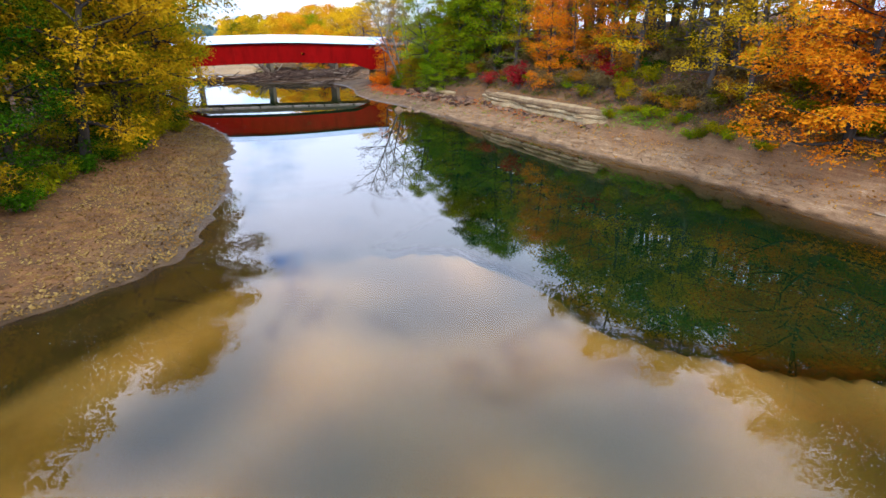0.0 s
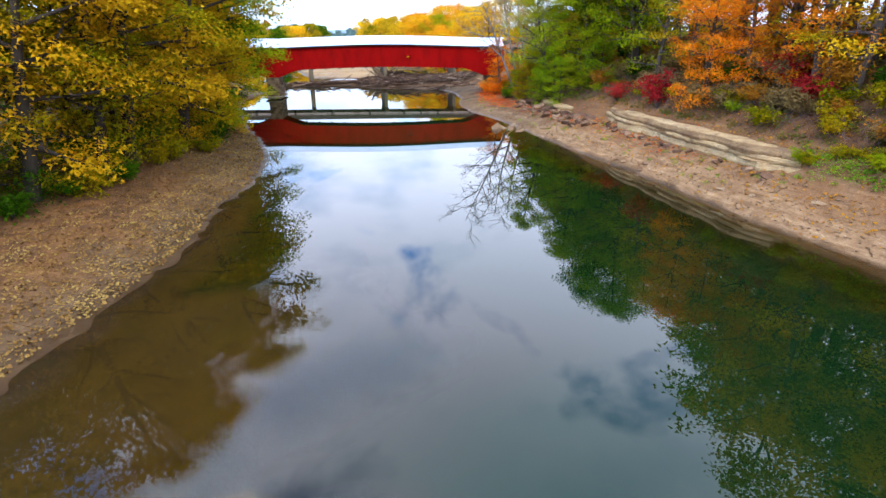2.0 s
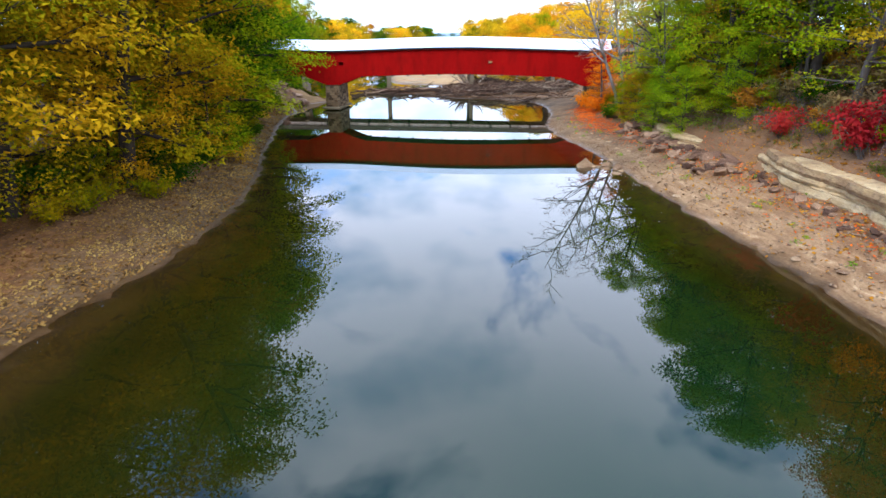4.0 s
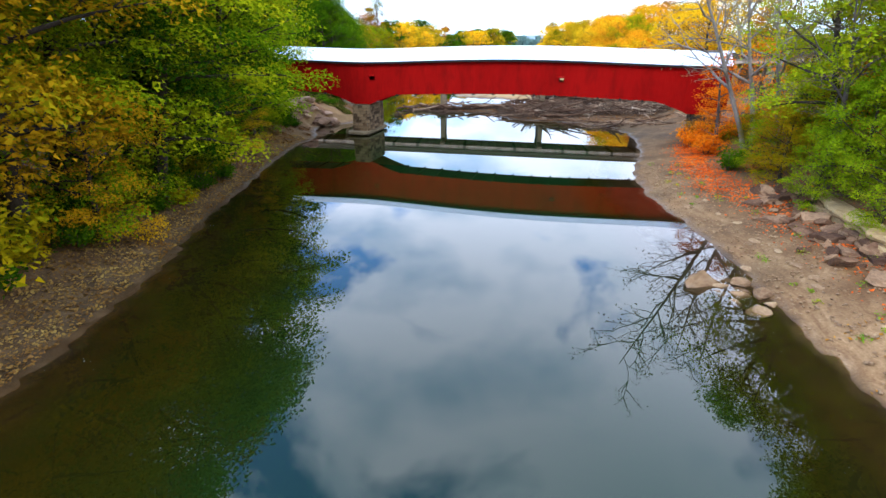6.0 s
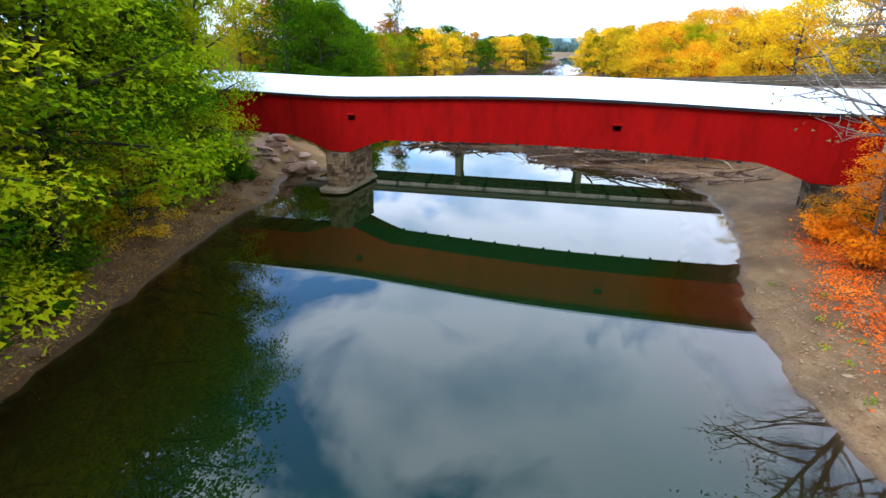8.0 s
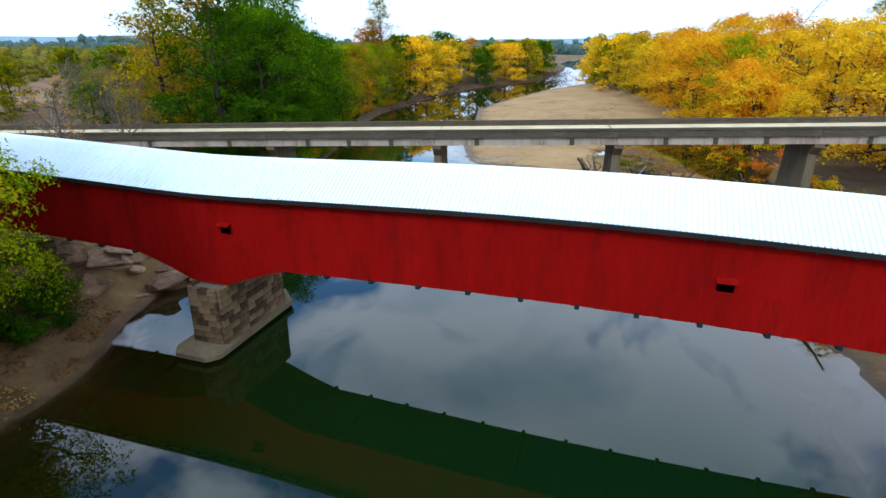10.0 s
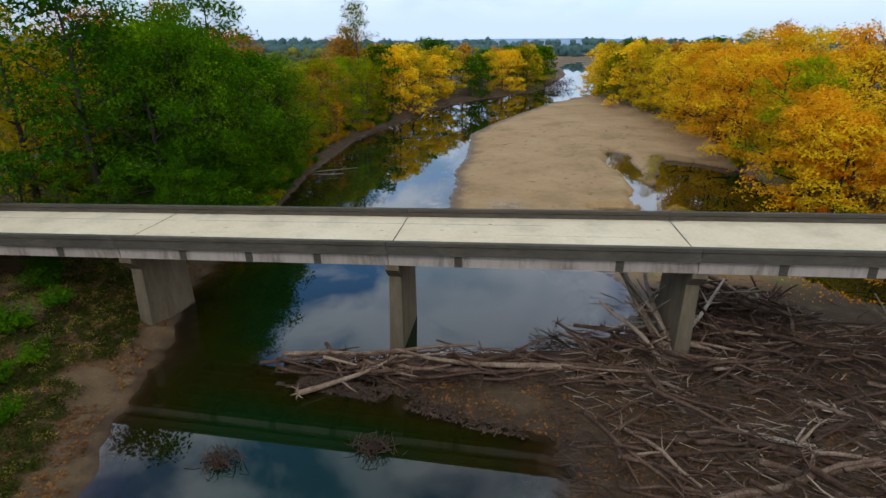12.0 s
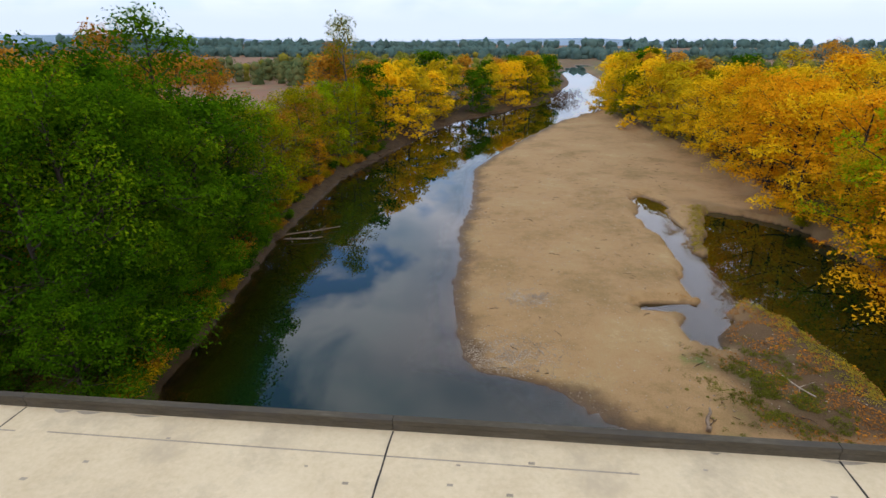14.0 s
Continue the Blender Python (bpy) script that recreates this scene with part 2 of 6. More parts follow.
ROCK = surface("sandstone", [(0.28, (0.12, 0.065, 0.035)), (0.5, (0.28, 0.17, 0.09)), (0.72, (0.44, 0.31, 0.17))], 0.3, 3.0, 0.92, 0.7, 0.08, dirt=(0.22, 0.15, 0.10), stretch=(1, 1, 3), rnd=0.3)
LEDGE = surface("pale_sandstone", [(0.28, (0.20, 0.11, 0.05)), (0.5, (0.44, 0.29, 0.13)), (0.72, (0.62, 0.47, 0.25))], 0.4, 3.0, 0.92, 0.7, 0.08, dirt=(0.20, 0.13, 0.08), stretch=(1, 1, 3), rnd=0.3)
RED = surface("red_paint", [(0.3, (0.18, 0.003, 0.002)), (0.5, (0.26, 0.004, 0.003)), (0.72, (0.32, 0.006, 0.004))], 0.25, 3.0, 0.9, 0.15, 0.01, dirt=(0.15, 0.004, 0.003), stretch=(1, 1, 0.25))
RED.node_tree.nodes["Principled BSDF"].inputs["Specular IOR Level"].default_value = 0.02
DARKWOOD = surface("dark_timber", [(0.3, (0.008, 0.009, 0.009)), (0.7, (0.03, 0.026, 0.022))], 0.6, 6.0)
ROOF = surface("white_metal_roof", [(0.3, (0.60, 0.68, 0.75)), (0.5, (0.72, 0.78, 0.84)), (0.75, (0.80, 0.84, 0.88))], 0.2, 2.0, 0.42, 0.05, 0.005, metal=0.15)

# ---- mesh helpers ----


def mesh_of(name, verts, faces, material=None, smooth=False):
    me = bpy.data.meshes.new(name)
    me.from_pydata([tuple(v) for v in verts], [], [tuple(f) for f in faces])
    if material:
        me.materials.append(material)
    if smooth:
        me.shade_smooth()
    return me


def part(name, data, parent=None, label="", m=None):
    """Links mesh data as one object under a thing or a part."""
    ob = new(name, data)
    ob.parent = parent
    if m is not None:
        ob.matrix_basis = m
    if label:
        ob["label"] = label
    return ob


def bm_mesh(name, bm, material, bevel=0.0, smooth=False):
    if bevel:
        bmesh.ops.bevel(bm, geom=[e for e in bm.edges], offset=bevel, segments=1, affect="EDGES", profile=0.5)
    bm.normal_update()
    me = bpy.data.meshes.new(name)
    bm.to_mesh(me)
    bm.free()
    me.materials.append(material)
    if smooth:
        me.shade_smooth()
    return me


def add_box(bm, x0, x1, y0, y1, z0, z1):
    v = [bm.verts.new(p) for p in ((x0, y0, z0), (x1, y0, z0), (x1, y1, z0), (x0, y1, z0), (x0, y0, z1), (x1, y0, z1), (x1, y1, z1), (x0, y1, z1))]
    for f in ((0, 3, 2, 1), (4, 5, 6, 7), (0, 1, 5, 4), (1, 2, 6, 5), (2, 3, 7, 6), (3, 0, 4, 7)):
        bm.faces.new([v[i] for i in f])


def box_mesh(name, material, x0, x1, y0, y1, z0, z1, bevel=0.0):
    bm = bmesh.new()
    add_box(bm, x0, x1, y0, y1, z0, z1)
    return bm_mesh(name, bm, material, bevel)


def prism(name, material, outline, axis_len, bevel=0.0):
    """An outline in x and z, drawn out along y from 0 to axis_len."""
    bm = bmesh.new()
    a = [bm.verts.new((x, 0, z)) for x, z in outline]
    b = [bm.verts.new((x, axis_len, z)) for x, z in outline]
    bm.faces.new(a)
    bm.faces.new(b[::-1])
    k = len(a)
    for i in range(k):
        bm.faces.new((a[i], b[i], b[(i + 1) % k], a[(i + 1) % k]))
    bmesh.ops.recalc_face_normals(bm, faces=bm.faces[:])
    return bm_mesh(name, bm, material, bevel)


# ---- the lie of the land ----
SHORE_L = [(-400, -260), (-60, -110), (10, -60), (28, -22), (33.7, -5.4), (35.4, 0), (37.3, 3.4), (40.7, 5.9), (43.8, 6.9), (52.8, 11.2), (59.3, 13.0), (66.5, 14.4), (74.5, 17.6), (86, 19.2), (99, 18.9), (110, 17.6), (121, 17.1), (132, 16.1), (146, 16.0), (152, 17.6), (160, 15.6), (165, 15.2), (170, 20), (173, 23.2), (179, 21.7), (182.6, 20), (189, 18.7), (194, 18.4), (204, 14.3), (216, 14.3), (230, 13.6), (258, 11.2), (298, 12), (358, 24.5), (400, 36), (442, 60), (468, 78), (500, 88), (640, 122), (840, 142), (1000, 190), (1300, 420), (2500, 1600)]
SHORE_R = [(-400, -60), (-60, 20), (0, 46), (12, 49.4), (18, 51), (26, 53.3), (33, 54.6), (47, 54.5), (64, 56.6), (78, 57.2), (84, 57.8), (90, 58.2), (95, 58.7), (101, 59.4), (107, 59.8), (113, 59.6), (118, 59.6), (126, 60.9), (130, 62), (141, 66.8), (150, 69), (158, 70), (166, 68.5), (171, 62), (174.6, 53), (178.6, 50.8), (184.6, 50), (186.5, 44), (189.0, 39.5), (194, 38.5), (196, 56), (205, 62), (213, 60.5), (215.5, 55), (217.5, 53), (220.3, 51), (221.8, 46.5), (223, 42.9), (229, 41.4), (243, 40.3), (252, 41.2), (264, 40.5), (278, 42.6), (312, 43.2), (345, 54), (413, 82), (445, 103), (472, 124), (563, 144), (640, 152), (840, 170), (1000, 220), (1300, 450), (2500, 1630)]
BANK_R = [(-400, -40), (0, 53), (12, 56), (33, 60), (55, 62), (81, 66), (99, 68.5), (113, 71), (130, 75), (145, 78.5), (160, 81), (175, 82), (190, 86), (210, 90), (227, 93), (255, 99), (270, 99), (290, 101), (323, 104), (415, 98), (458, 107), (563, 146), (640, 155), (840, 173), (1000, 223), (1300, 453), (2500, 1633)]


def line_at(table, y):
    t = np.array(table, float)
    return np.interp(y, t[:, 0], t[:, 1])


def step(a, b, v):
    t = np.clip((v - a) / (b - a), 0, 1)
    return t * t * (3 - 2 * t)


def wob(x, y, s, k=0.0):
    """A cheap smooth unevenness of wavelength about s, between -1 and 1."""
    a, b = x / s * 6.28, y / s * 6.28
    return (np.sin(a + 1.3 * np.sin(b * 0.7 + k)) + np.sin(b * 1.1 + 1.7 * np.sin(a * 0.6 + 2 + k)) + np.sin((a + b) * 0.63 + k * 2.1)) / 3


def backwater(x, y):
    """Below 1 inside the still pool between the gravel bar and the right bank's trees."""
    left = np.interp(y, [204, 214, 222, 227, 231, 240, 250, 259, 268, 277], [84, 81.5, 80.5, 80.5, 80.5, 76.5, 77.5, 80, 83.5, 87])
    sides = np.stack([x - left, line_at(BANK_R, y) + 1.0 - x, (y - 203) * 0.6, (283 - 0.9 * np.clip(x - 84, -3, 30) - y) * 0.6])
    near = sides.min(axis=0)
    d = near - 2.0 * np.log(np.exp(np.clip((near - sides) / 2.0, -30, 0)).sum(axis=0)) + 0.4
    return 1.0 - d / 3.0 + 0.22 * wob(x, y, 9.0) + 0.1 * wob(x, y, 3.5)


POOLS = [(78.4, 283, 3.0, 6.0), (76.5, 270, 3.2, 9.0), (75.6, 254, 2.2, 8.0), (73.5, 243, 2.6, 6.0), (70.5, 235.5, 2.6, 3.6), (66.2, 237.5, 3.0, 1.7), (68.3, 231, 1.8, 3.2)]


def pools(x, y):
    d = np.full(np.shape(x), 9.0)
    for px, py, rx, ry in POOLS:
        d = np.minimum(d, np.sqrt(((x - px) / rx) ** 2 + ((y - py) / ry) ** 2))
    return d + 0.2 * wob(x, y, 5.0)


def shelf_sand(x, y):
    """1 over the drowned sand shelf in the near water, 0 over the deep."""
    xs = np.interp(y, [-400, -60, -20, 0, 5.5, 8.4, 12.5, 15.4, 19.8, 24.6, 29, 31, 32.6], [300, 120, 60, 36, 29, 26, 23.2, 22.4, 22.7, 22.3, 21.4, 19, 12])
    return step(-1.6, 1.2, xs - x + 0.5 * wob(x, y, 9.0)) * step(-1.4, 1.0, 32.8 - 0.02 * (x - 14) ** 2 - y)


def height(x, y):
    xl, xr, xb = line_at(SHORE_L, y), line_at(SHORE_R, y), line_at(BANK_R, y)
    near = (y < 340).astype(float)
    jag = 0.45 * wob(x, y, 3.7) + 0.25 * wob(x, y, 1.6, 1.0)
    slope_l = np.interp(y, [-60, 28, 36, 48, 70, 90, 400], [0.35, 0.35, 0.45, 0.75, 0.92, 1, 1])
    dl = (xl - x) * slope_l + jag
    dr = (x - xr) * np.interp(y, [160, 172, 184, 190, 198, 214, 224, 232], [1, 0.5, 0.6, 0.25, 0.5, 0.4, 0.5, 1]) + jag
    w = np.minimum(-dl, -dr)
    deep = np.interp(w, [0, 1.2, 4, 8], [0, -0.22, -1.2, -2.4]) * np.interp(y, [220, 340, 480], [1, 0.8, 0.6])
    # the near left side shelves slowly, the right side for a few metres
    slow = step(172, 150, y)
    deep = np.maximum(deep, (np.interp(-dl, [0, 1.5, 5, 13], [0, -0.25, -0.7, -2.4]) * slow - 3 * (1 - slow)))
    near_l = step(66, 46, y)
    deep = np.maximum(deep, (np.interp(-dl, [0, 2, 10, 15], [0, -0.18, -0.42, -2.4]) * near_l - 3 * (1 - near_l)))
    deep = np.maximum(deep, np.interp(-dr, [0, 1.5, 4.5, 8], [0, -0.2, -0.5, -2.4]) * step(40, 70, y) * slow - 3 * (1 - step(40, 70, y) * slow))
    sand = shelf_sand(x, y)
    bed = deep * (1 - sand) + np.maximum(deep, -0.38 - 0.1 * wob(x, y, 11.0)) * sand
    # left bank: a leaf-strewn beach, then the wooded flat
    bw = np.interp(y, [20, 60, 80, 100, 150, 200, 300], [15, 15, 11, 7.5, 6, 6, 5])
    left = np.interp(dl / bw, [0, 0.12, 1.0, 1.7, 3.0, 40], [0, 0.22, 1.9, 3.1, 3.6, 4.3])
    left = left + (0.12 * wob(x, y, 6.0) + 0.35 * wob(x, y, 23.0)) * step(0.3, 1.5, dl / bw)
    # the clay mound behind the covered bridge
    left = left + 1.5 * np.exp(-((x - 10.5) / 5.0) ** 2 - ((y - 168) / 6.0) ** 2) * step(0, 4, dl)
    clay = np.exp(-((x - 12.0) / 8.0) ** 4 - ((y - 168) / 8.0) ** 4) * step(0.5, 3, dl)
    left = left + clay * (0.6 * wob(x, y, 5.2, 0.4) + 0.3 * wob(x, y, 2.3, 1.1))
    # right bank: rock shelf, ledge and hillside near; low bar, then the wooded flat far
    e = x - xb
    hill = step(175, 135, y)
    top = np.interp(y, [-100, 0, 60, 120, 145, 175, 2000], [19, 18, 16, 13, 9.5, 3.4, 3.4])
    shelf = np.interp(dr / np.maximum(xb - xr, 3), [0, 0.12, 1.0, 1.3], [0, 0.5, 2.2, 2.4]) * (1 + 0.36 * step(40, 50, y) * step(96, 86, y)) + 0.1 * wob(x, y, 2.9) * step(0.5, 3, dr)
    ledge = np.interp(e + 0.5 * wob(x, y, 8.0), [-0.6, 0.5, 2.0], [0, 1.7, 2.1]) * step(128, 108, y) * step(5, 25, y) + np.interp(e, [-1, 6], [0, 1.8]) * (1 - step(128, 108, y) * step(5, 25, y))
    rise = np.clip(e - 1.5, 0, None)
    slope = (top - 3.2) * (1 - np.exp(-rise / 15.0)) + 0.5 * wob(x, y, 13.0) * step(0, 6, rise)
    right_hill = shelf + ledge + slope
    bar = 0.75 * (1 - np.exp(-np.clip(dr, 0, None) / 4.0)) + 0.14 * wob(x, y, 17.0) * step(0, 5, dr) + 0.05 * wob(x, y, 5.0) * step(0, 3, dr) + 0.3 * step(2, 20, dr)
    flat = np.interp(e, [-1.5, 0, 3.5, 8, 40], [0, 0.5, 2.2, 2.7, 3.2]) + 0.3 * wob(x, y, 21.0) * step(2, 8, e)
    right_flat = bar + flat
    right = right_hill * hill + right_flat * (1 - hill)
    pool = np.minimum(backwater(x, y), 9.0)
    cut = step(1.12, 0.85, pool)
    right = right * (1 - cut) + (-2.0) * cut
    pd = step(1.38, 1.0, pools(x, y))
    right = right * (1 - pd) + (-0.12) * pd
    return np.where(dl > 0, left, np.where(dr > 0, right, bed))


def below(values, v):
    """Index of the last value not above v, kept inside the list."""
    return int(min(max(np.searchsorted(values, v, side="right") - 1, 0), len(values) - 2))


def h_at(x, y):
    """Height of the ground sheet at x, y."""
    i, j = below(gx, x), below(gy, y)
    u = (x - GXL[i]) / (GXL[i + 1] - GXL[i])
    v = (y - GYL[j]) / (GYL[j + 1] - GYL[j])
    return float((GZ[j, i] * (1 - u) + GZ[j, i + 1] * u) * (1 - v) + (GZ[j + 1, i] * (1 - u) + GZ[j + 1, i + 1] * u) * v)


def spaced(lo, hi, fine_lo, fine_hi, d, grow=1.16):
    mid = list(np.arange(fine_lo, fine_hi, d))
    up, s, v = [], d, fine_hi
    while v < hi:
        up.append(v)
        s *= grow
        v += s
    up.append(hi)
    dn, s, v = [], d, fine_lo - d
    while v > lo:
        dn.append(v)
        s *= grow
        v -= s
    dn.append(lo)
    return np.array(dn[::-1] + mid + up)


gx = spaced(-2600, 2900, -14, 108, 0.85)
gy = spaced(-500, 4600, 4, 300, 0.95)
GX, GY = np.meshgrid(gx, gy)
GZ = height(GX, GY)
far_d = np.sqrt((GX - 45) ** 2 + (GY - 150) ** 2)
GZ = GZ + 16 * step(1300, 2300, far_d) * (0.6 + 0.4 * wob(GX, GY, 1500.0))
fine_n = np.random.default_rng(3).normal(0, 1, GZ.shape)
GZ = GZ + 0.025 * fine_n * (GZ > 0.15)
GXL, GYL = gx.tolist(), gy.tolist()
nx, ny = len(gx), len(gy)
gverts = np.stack([GX, GY, GZ], -1).reshape(-1, 3)
ii = (np.arange(ny - 1)[:, None] * nx + np.arange(nx - 1)[None, :]).reshape(-1)
gfaces = np.stack([ii, ii + 1, ii + 1 + nx, ii + nx], -1)
gme = bpy.data.meshes.new("ground")
gme.vertices.add(len(gverts))
gme.vertices.foreach_set("co", gverts.astype(np.float32).ravel())
gme.loops.add(gfaces.size)
gme.loops.foreach_set("vertex_index", gfaces.astype(np.int32).ravel())
gme.polygons.add(len(gfaces))
gme.polygons.foreach_set("loop_start", np.arange(0, gfaces.size, 4, dtype=np.int32))
gme.polygons.foreach_set("loop_total", np.full(len(gfaces), 4, dtype=np.int32))
gme.update(calc_edges=True)
gme.shade_smooth()
# what covers the ground: r leaf litter, g grass, b sand and gravel, a bare rock
XL, XR, XB = line_at(SHORE_L, GY), line_at(SHORE_R, GY), line_at(BANK_R, GY)
on_left, on_right = GX < XL, GX > XR
n1, n2 = wob(GX, GY, 7.0, 0.5), wob(GX, GY, 19.0, 1.5)
MOUND = np.exp(-((GX - 13.0) / 8) ** 4 - ((GY - 168) / 7.5) ** 4) * step(-0.75, 0.35, n1 + 0.5 * n2 + 0.5 * wob(GX, GY, 2.7, 0.7))
litter = np.where(on_left, step(2.0, 8.0, XL - GX + 2 * n1) * step(222, 196, GY), step(2, 6, GX - XR + 2 * n1) * step(-5, 30, GY) * step(200, 140, GY) * 0.85)
litter = np.where(on_right & (GX > XB) & (GY < 170), 0.8, litter)
litter = litter * (1 - 0.8 * MOUND)
litter = np.where(on_right & (GY > 208) & (GY < 244) & (GX > 62), 0.9 * step(64, 74, GX + 3 * n1) * step(244, 226, GY), litter)
grass = np.where(on_left, step(7, 14, XL - GX + 4 * n1) * step(160, 172, GY) * (0.2 + 0.25 * n2), 0.0)
grass = np.where(on_right & (GY > 196) & (GY < 226), step(0.2, 0.6, n1) * step(60, 66, GX) * 0.9, grass)
grass = np.where(on_right & (GX > XB + 3) & (GY > 170), 0.6, grass)
sandw = np.where(on_right & (GX < XB + 2) & (GY > 205), 1.0, 0.0)
sandw = np.where(on_right & (GX < XR + 10) & (GY > 108) & (GY < 165), 0.25, sandw)
sandw = np.where(on_left & (GY > 150) & (GY < 205), np.maximum(step(7, 2, XL - GX) * 0.45 * step(186, 176, GY), step(0.2, 0.5, n1) * 0.28), sandw)
sandw = np.where(on_left, np.maximum(sandw, 0.6 * MOUND), sandw)
earth = on_left & (GY > 172) & (GY < 206)
sandw = np.where(earth, np.maximum(sandw, 0.8 * step(0.1, 0.5, wob(GX, GY, 9.0, 2.0) * -1.0) * step(26, 12, XL - GX)), sandw)
rockw = np.where(on_right & (GX < XB + 1.5) & (GY < 150), step(160, 100, GY), 0.0)
field = step(70, 90, np.where(on_left, XL - GX, GX - XB)) * np.ones_like(GX)
cover = np.stack([litter, np.clip(grass, 0, 1), sandw, rockw], -1).reshape(-1, 4).astype(np.float32)
att = gme.color_attributes.new("cover", "FLOAT_COLOR", "POINT")
att.data.foreach_set("color", np.clip(cover, 0, 1).ravel())
att2 = gme.attributes.new("field", "FLOAT", "POINT")
att2.data.foreach_set("value", field.astype(np.float32).ravel())

mud_and_shade = np.where(on_right & (GY > 168) & (GY < 214) & (GX > 29), step(214, 206, GY) * step(168, 176, GY), 0.0)
mud_and_shade = np.where(on_right & (GY > 80) & (GY <= 168) & (GX < XB + 2), 0.6 * step(82, 100, GY) * (0.75 + 0.5 * n1), mud_and_shade)
mud_and_shade = np.where(on_right & (GY > 214), 0.6 * step(2.6, 0.4, (GX - XR) * 0.7 + 1.2 * n1) + 0.8 * step(64, 70, GX + 2 * n1) * step(240, 230, GY) + 0.45 * step(2.2, 1.1, backwater(GX, GY)), mud_and_shade)
# near left bank: dark soil tone, also painting in shade of the overhanging trees
mud_and_shade = np.where(on_left & (GY <= 176), 0.6 * step(72, 92, GY) * step(170, 160, GY) * (1 - MOUND), mud_and_shade)
mud_and_shade = np.where(on_left & (GY > 176) & (GY < 700), np.where(GY < 206, 0.75, 0.85) * step(-0.8, 0.8, XL - GX + 0.7 * n1), mud_and_shade)
att4 = gme.attributes.new("mud", "FLOAT", "POINT")
att4.data.foreach_set("value", np.clip(mud_and_shade, 0, 1).astype(np.float32).ravel())
att3 = gme.attributes.new("shelf", "FLOAT", "POINT")
att3.data.foreach_set("value", np.maximum(shelf_sand(GX, GY), 0.08 * step(92, 62, GY)).astype(np.float32).ravel())


def ground_material():
    m, n, l, b = mat_new("ground")
    v = coords(n, l)
    at = n.new("ShaderNodeAttribute"); at.attribute_name = "cover"
    fa = n.new("ShaderNodeAttribute"); fa.attribute_name = "field"
    sep = n.new("ShaderNodeSeparateColor")
    l.new(at.outputs["Color"], sep.inputs[0])
    big, mid, fine = noise_tex(n, l, v, 0.08, 5), noise_tex(n, l, v, 0.7, 6, 0.7), noise_tex(n, l, v, 6.0, 5, 0.75)
    f = math_node(n, l, "ADD", math_node(n, l, "MULTIPLY", mid, 0.55), math_node(n, l, "MULTIPLY", fine, 0.45))
    soil = ramp(n, l, f, [(0.3, (0.056, 0.029, 0.011)), (0.5, (0.122, 0.067, 0.028)), (0.72, (0.23, 0.14, 0.066))])
    leaf = ramp(n, l, f, [(0.3, (0.049, 0.020, 0.008)), (0.48, (0.152, 0.057, 0.018)), (0.6, (0.24, 0.112, 0.034)), (0.75, (0.31, 0.185, 0.074))])
    grs = ramp(n, l, f, [(0.3, (0.03, 0.05, 0.01)), (0.55, (0.10, 0.16, 0.025)), (0.75, (0.20, 0.24, 0.05))])
    fs = math_node(n, l, "ADD", math_node(n, l, "ADD", math_node(n, l, "MULTIPLY", big, 0.5), math_node(n, l, "MULTIPLY", mid, 0.25)), math_node(n, l, "MULTIPLY", fine, 0.25))
    snd = ramp(n, l, fs, [(0.3, (0.13, 0.075, 0.028)), (0.42, (0.24, 0.145, 0.055)), (0.5, (0.33, 0.19, 0.08)), (0.58, (0.34, 0.215, 0.092)), (0.68, (0.48, 0.335, 0.175))])
    beds = noise_tex(n, l, coords(n, l, (0.22, 0.22, 4.0)), 1.0, 6.0, 0.75)
    fr = math_node(n, l, "ADD", math_node(n, l, "MULTIPLY", beds, 0.5), math_node(n, l, "MULTIPLY", f, 0.5))
    rck = ramp(n, l, fr, [(0.3, (0.10, 0.046, 0.018)), (0.45, (0.21, 0.112, 0.048)), (0.56, (0.35, 0.21, 0.10)), (0.67, (0.62, 0.44, 0.25))])
    fld = ramp(n, l, big, [(0.35, (0.16, 0.11, 0.055)), (0.5, (0.22, 0.10, 0.055)), (0.7, (0.18, 0.16, 0.07))])
    c = mixc(n, l, sep.outputs[2], soil, snd)
    c = mixc(n, l, at.outputs["Alpha"], c, rck)
    lf = math_node(n, l, "MULTIPLY", sep.outputs[0], ramp(n, l, mid, [(0.38, (0.35, 0.35, 0.35)), (0.6, (1, 1, 1))]))
    c = mixc(n, l, lf, c, leaf)
    gf = math_node(n, l, "MULTIPLY", sep.outputs[1], ramp(n, l, mid, [(0.42, (0.1, 0.1, 0.1)), (0.6, (1, 1, 1))]))
    c = mixc(n, l, gf, c, grs)
    # mud tone; on the near left bank it also stands in for tree shade
    md = n.new("ShaderNodeAttribute"); md.attribute_name = "mud"
    c = mixc(n, l, md.outputs["Fac"], c, ramp(n, l, f, [(0.3, (0.030, 0.017, 0.008)), (0.55, (0.078, 0.046, 0.021)), (0.75, (0.16, 0.105, 0.05))]))
    c = mixc(n, l, fa.outputs["Fac"], c, fld)
    # below the waterline: pale shelf sand; silt painted darker green for light lost with depth
    geo = n.new("ShaderNodeNewGeometry")
    xyz = n.new("ShaderNodeSeparateXYZ")
    l.new(geo.outputs["Position"], xyz.inputs[0])
    depth_dim = ramp(n, l, math_node(n, l, "MULTIPLY", xyz.outputs["Z"], -0.5), [(0.06, (0, 0, 0)), (0.16, (0, 0, 0)), (0.30, (1, 1, 1))])
    bedc = ramp(n, l, noise_tex(n, l, v, 0.15, 6, 0.6), [(0.3, (0.44, 0.23, 0.03)), (0.5, (0.58, 0.33, 0.07)), (0.7, (0.64, 0.40, 0.11))])
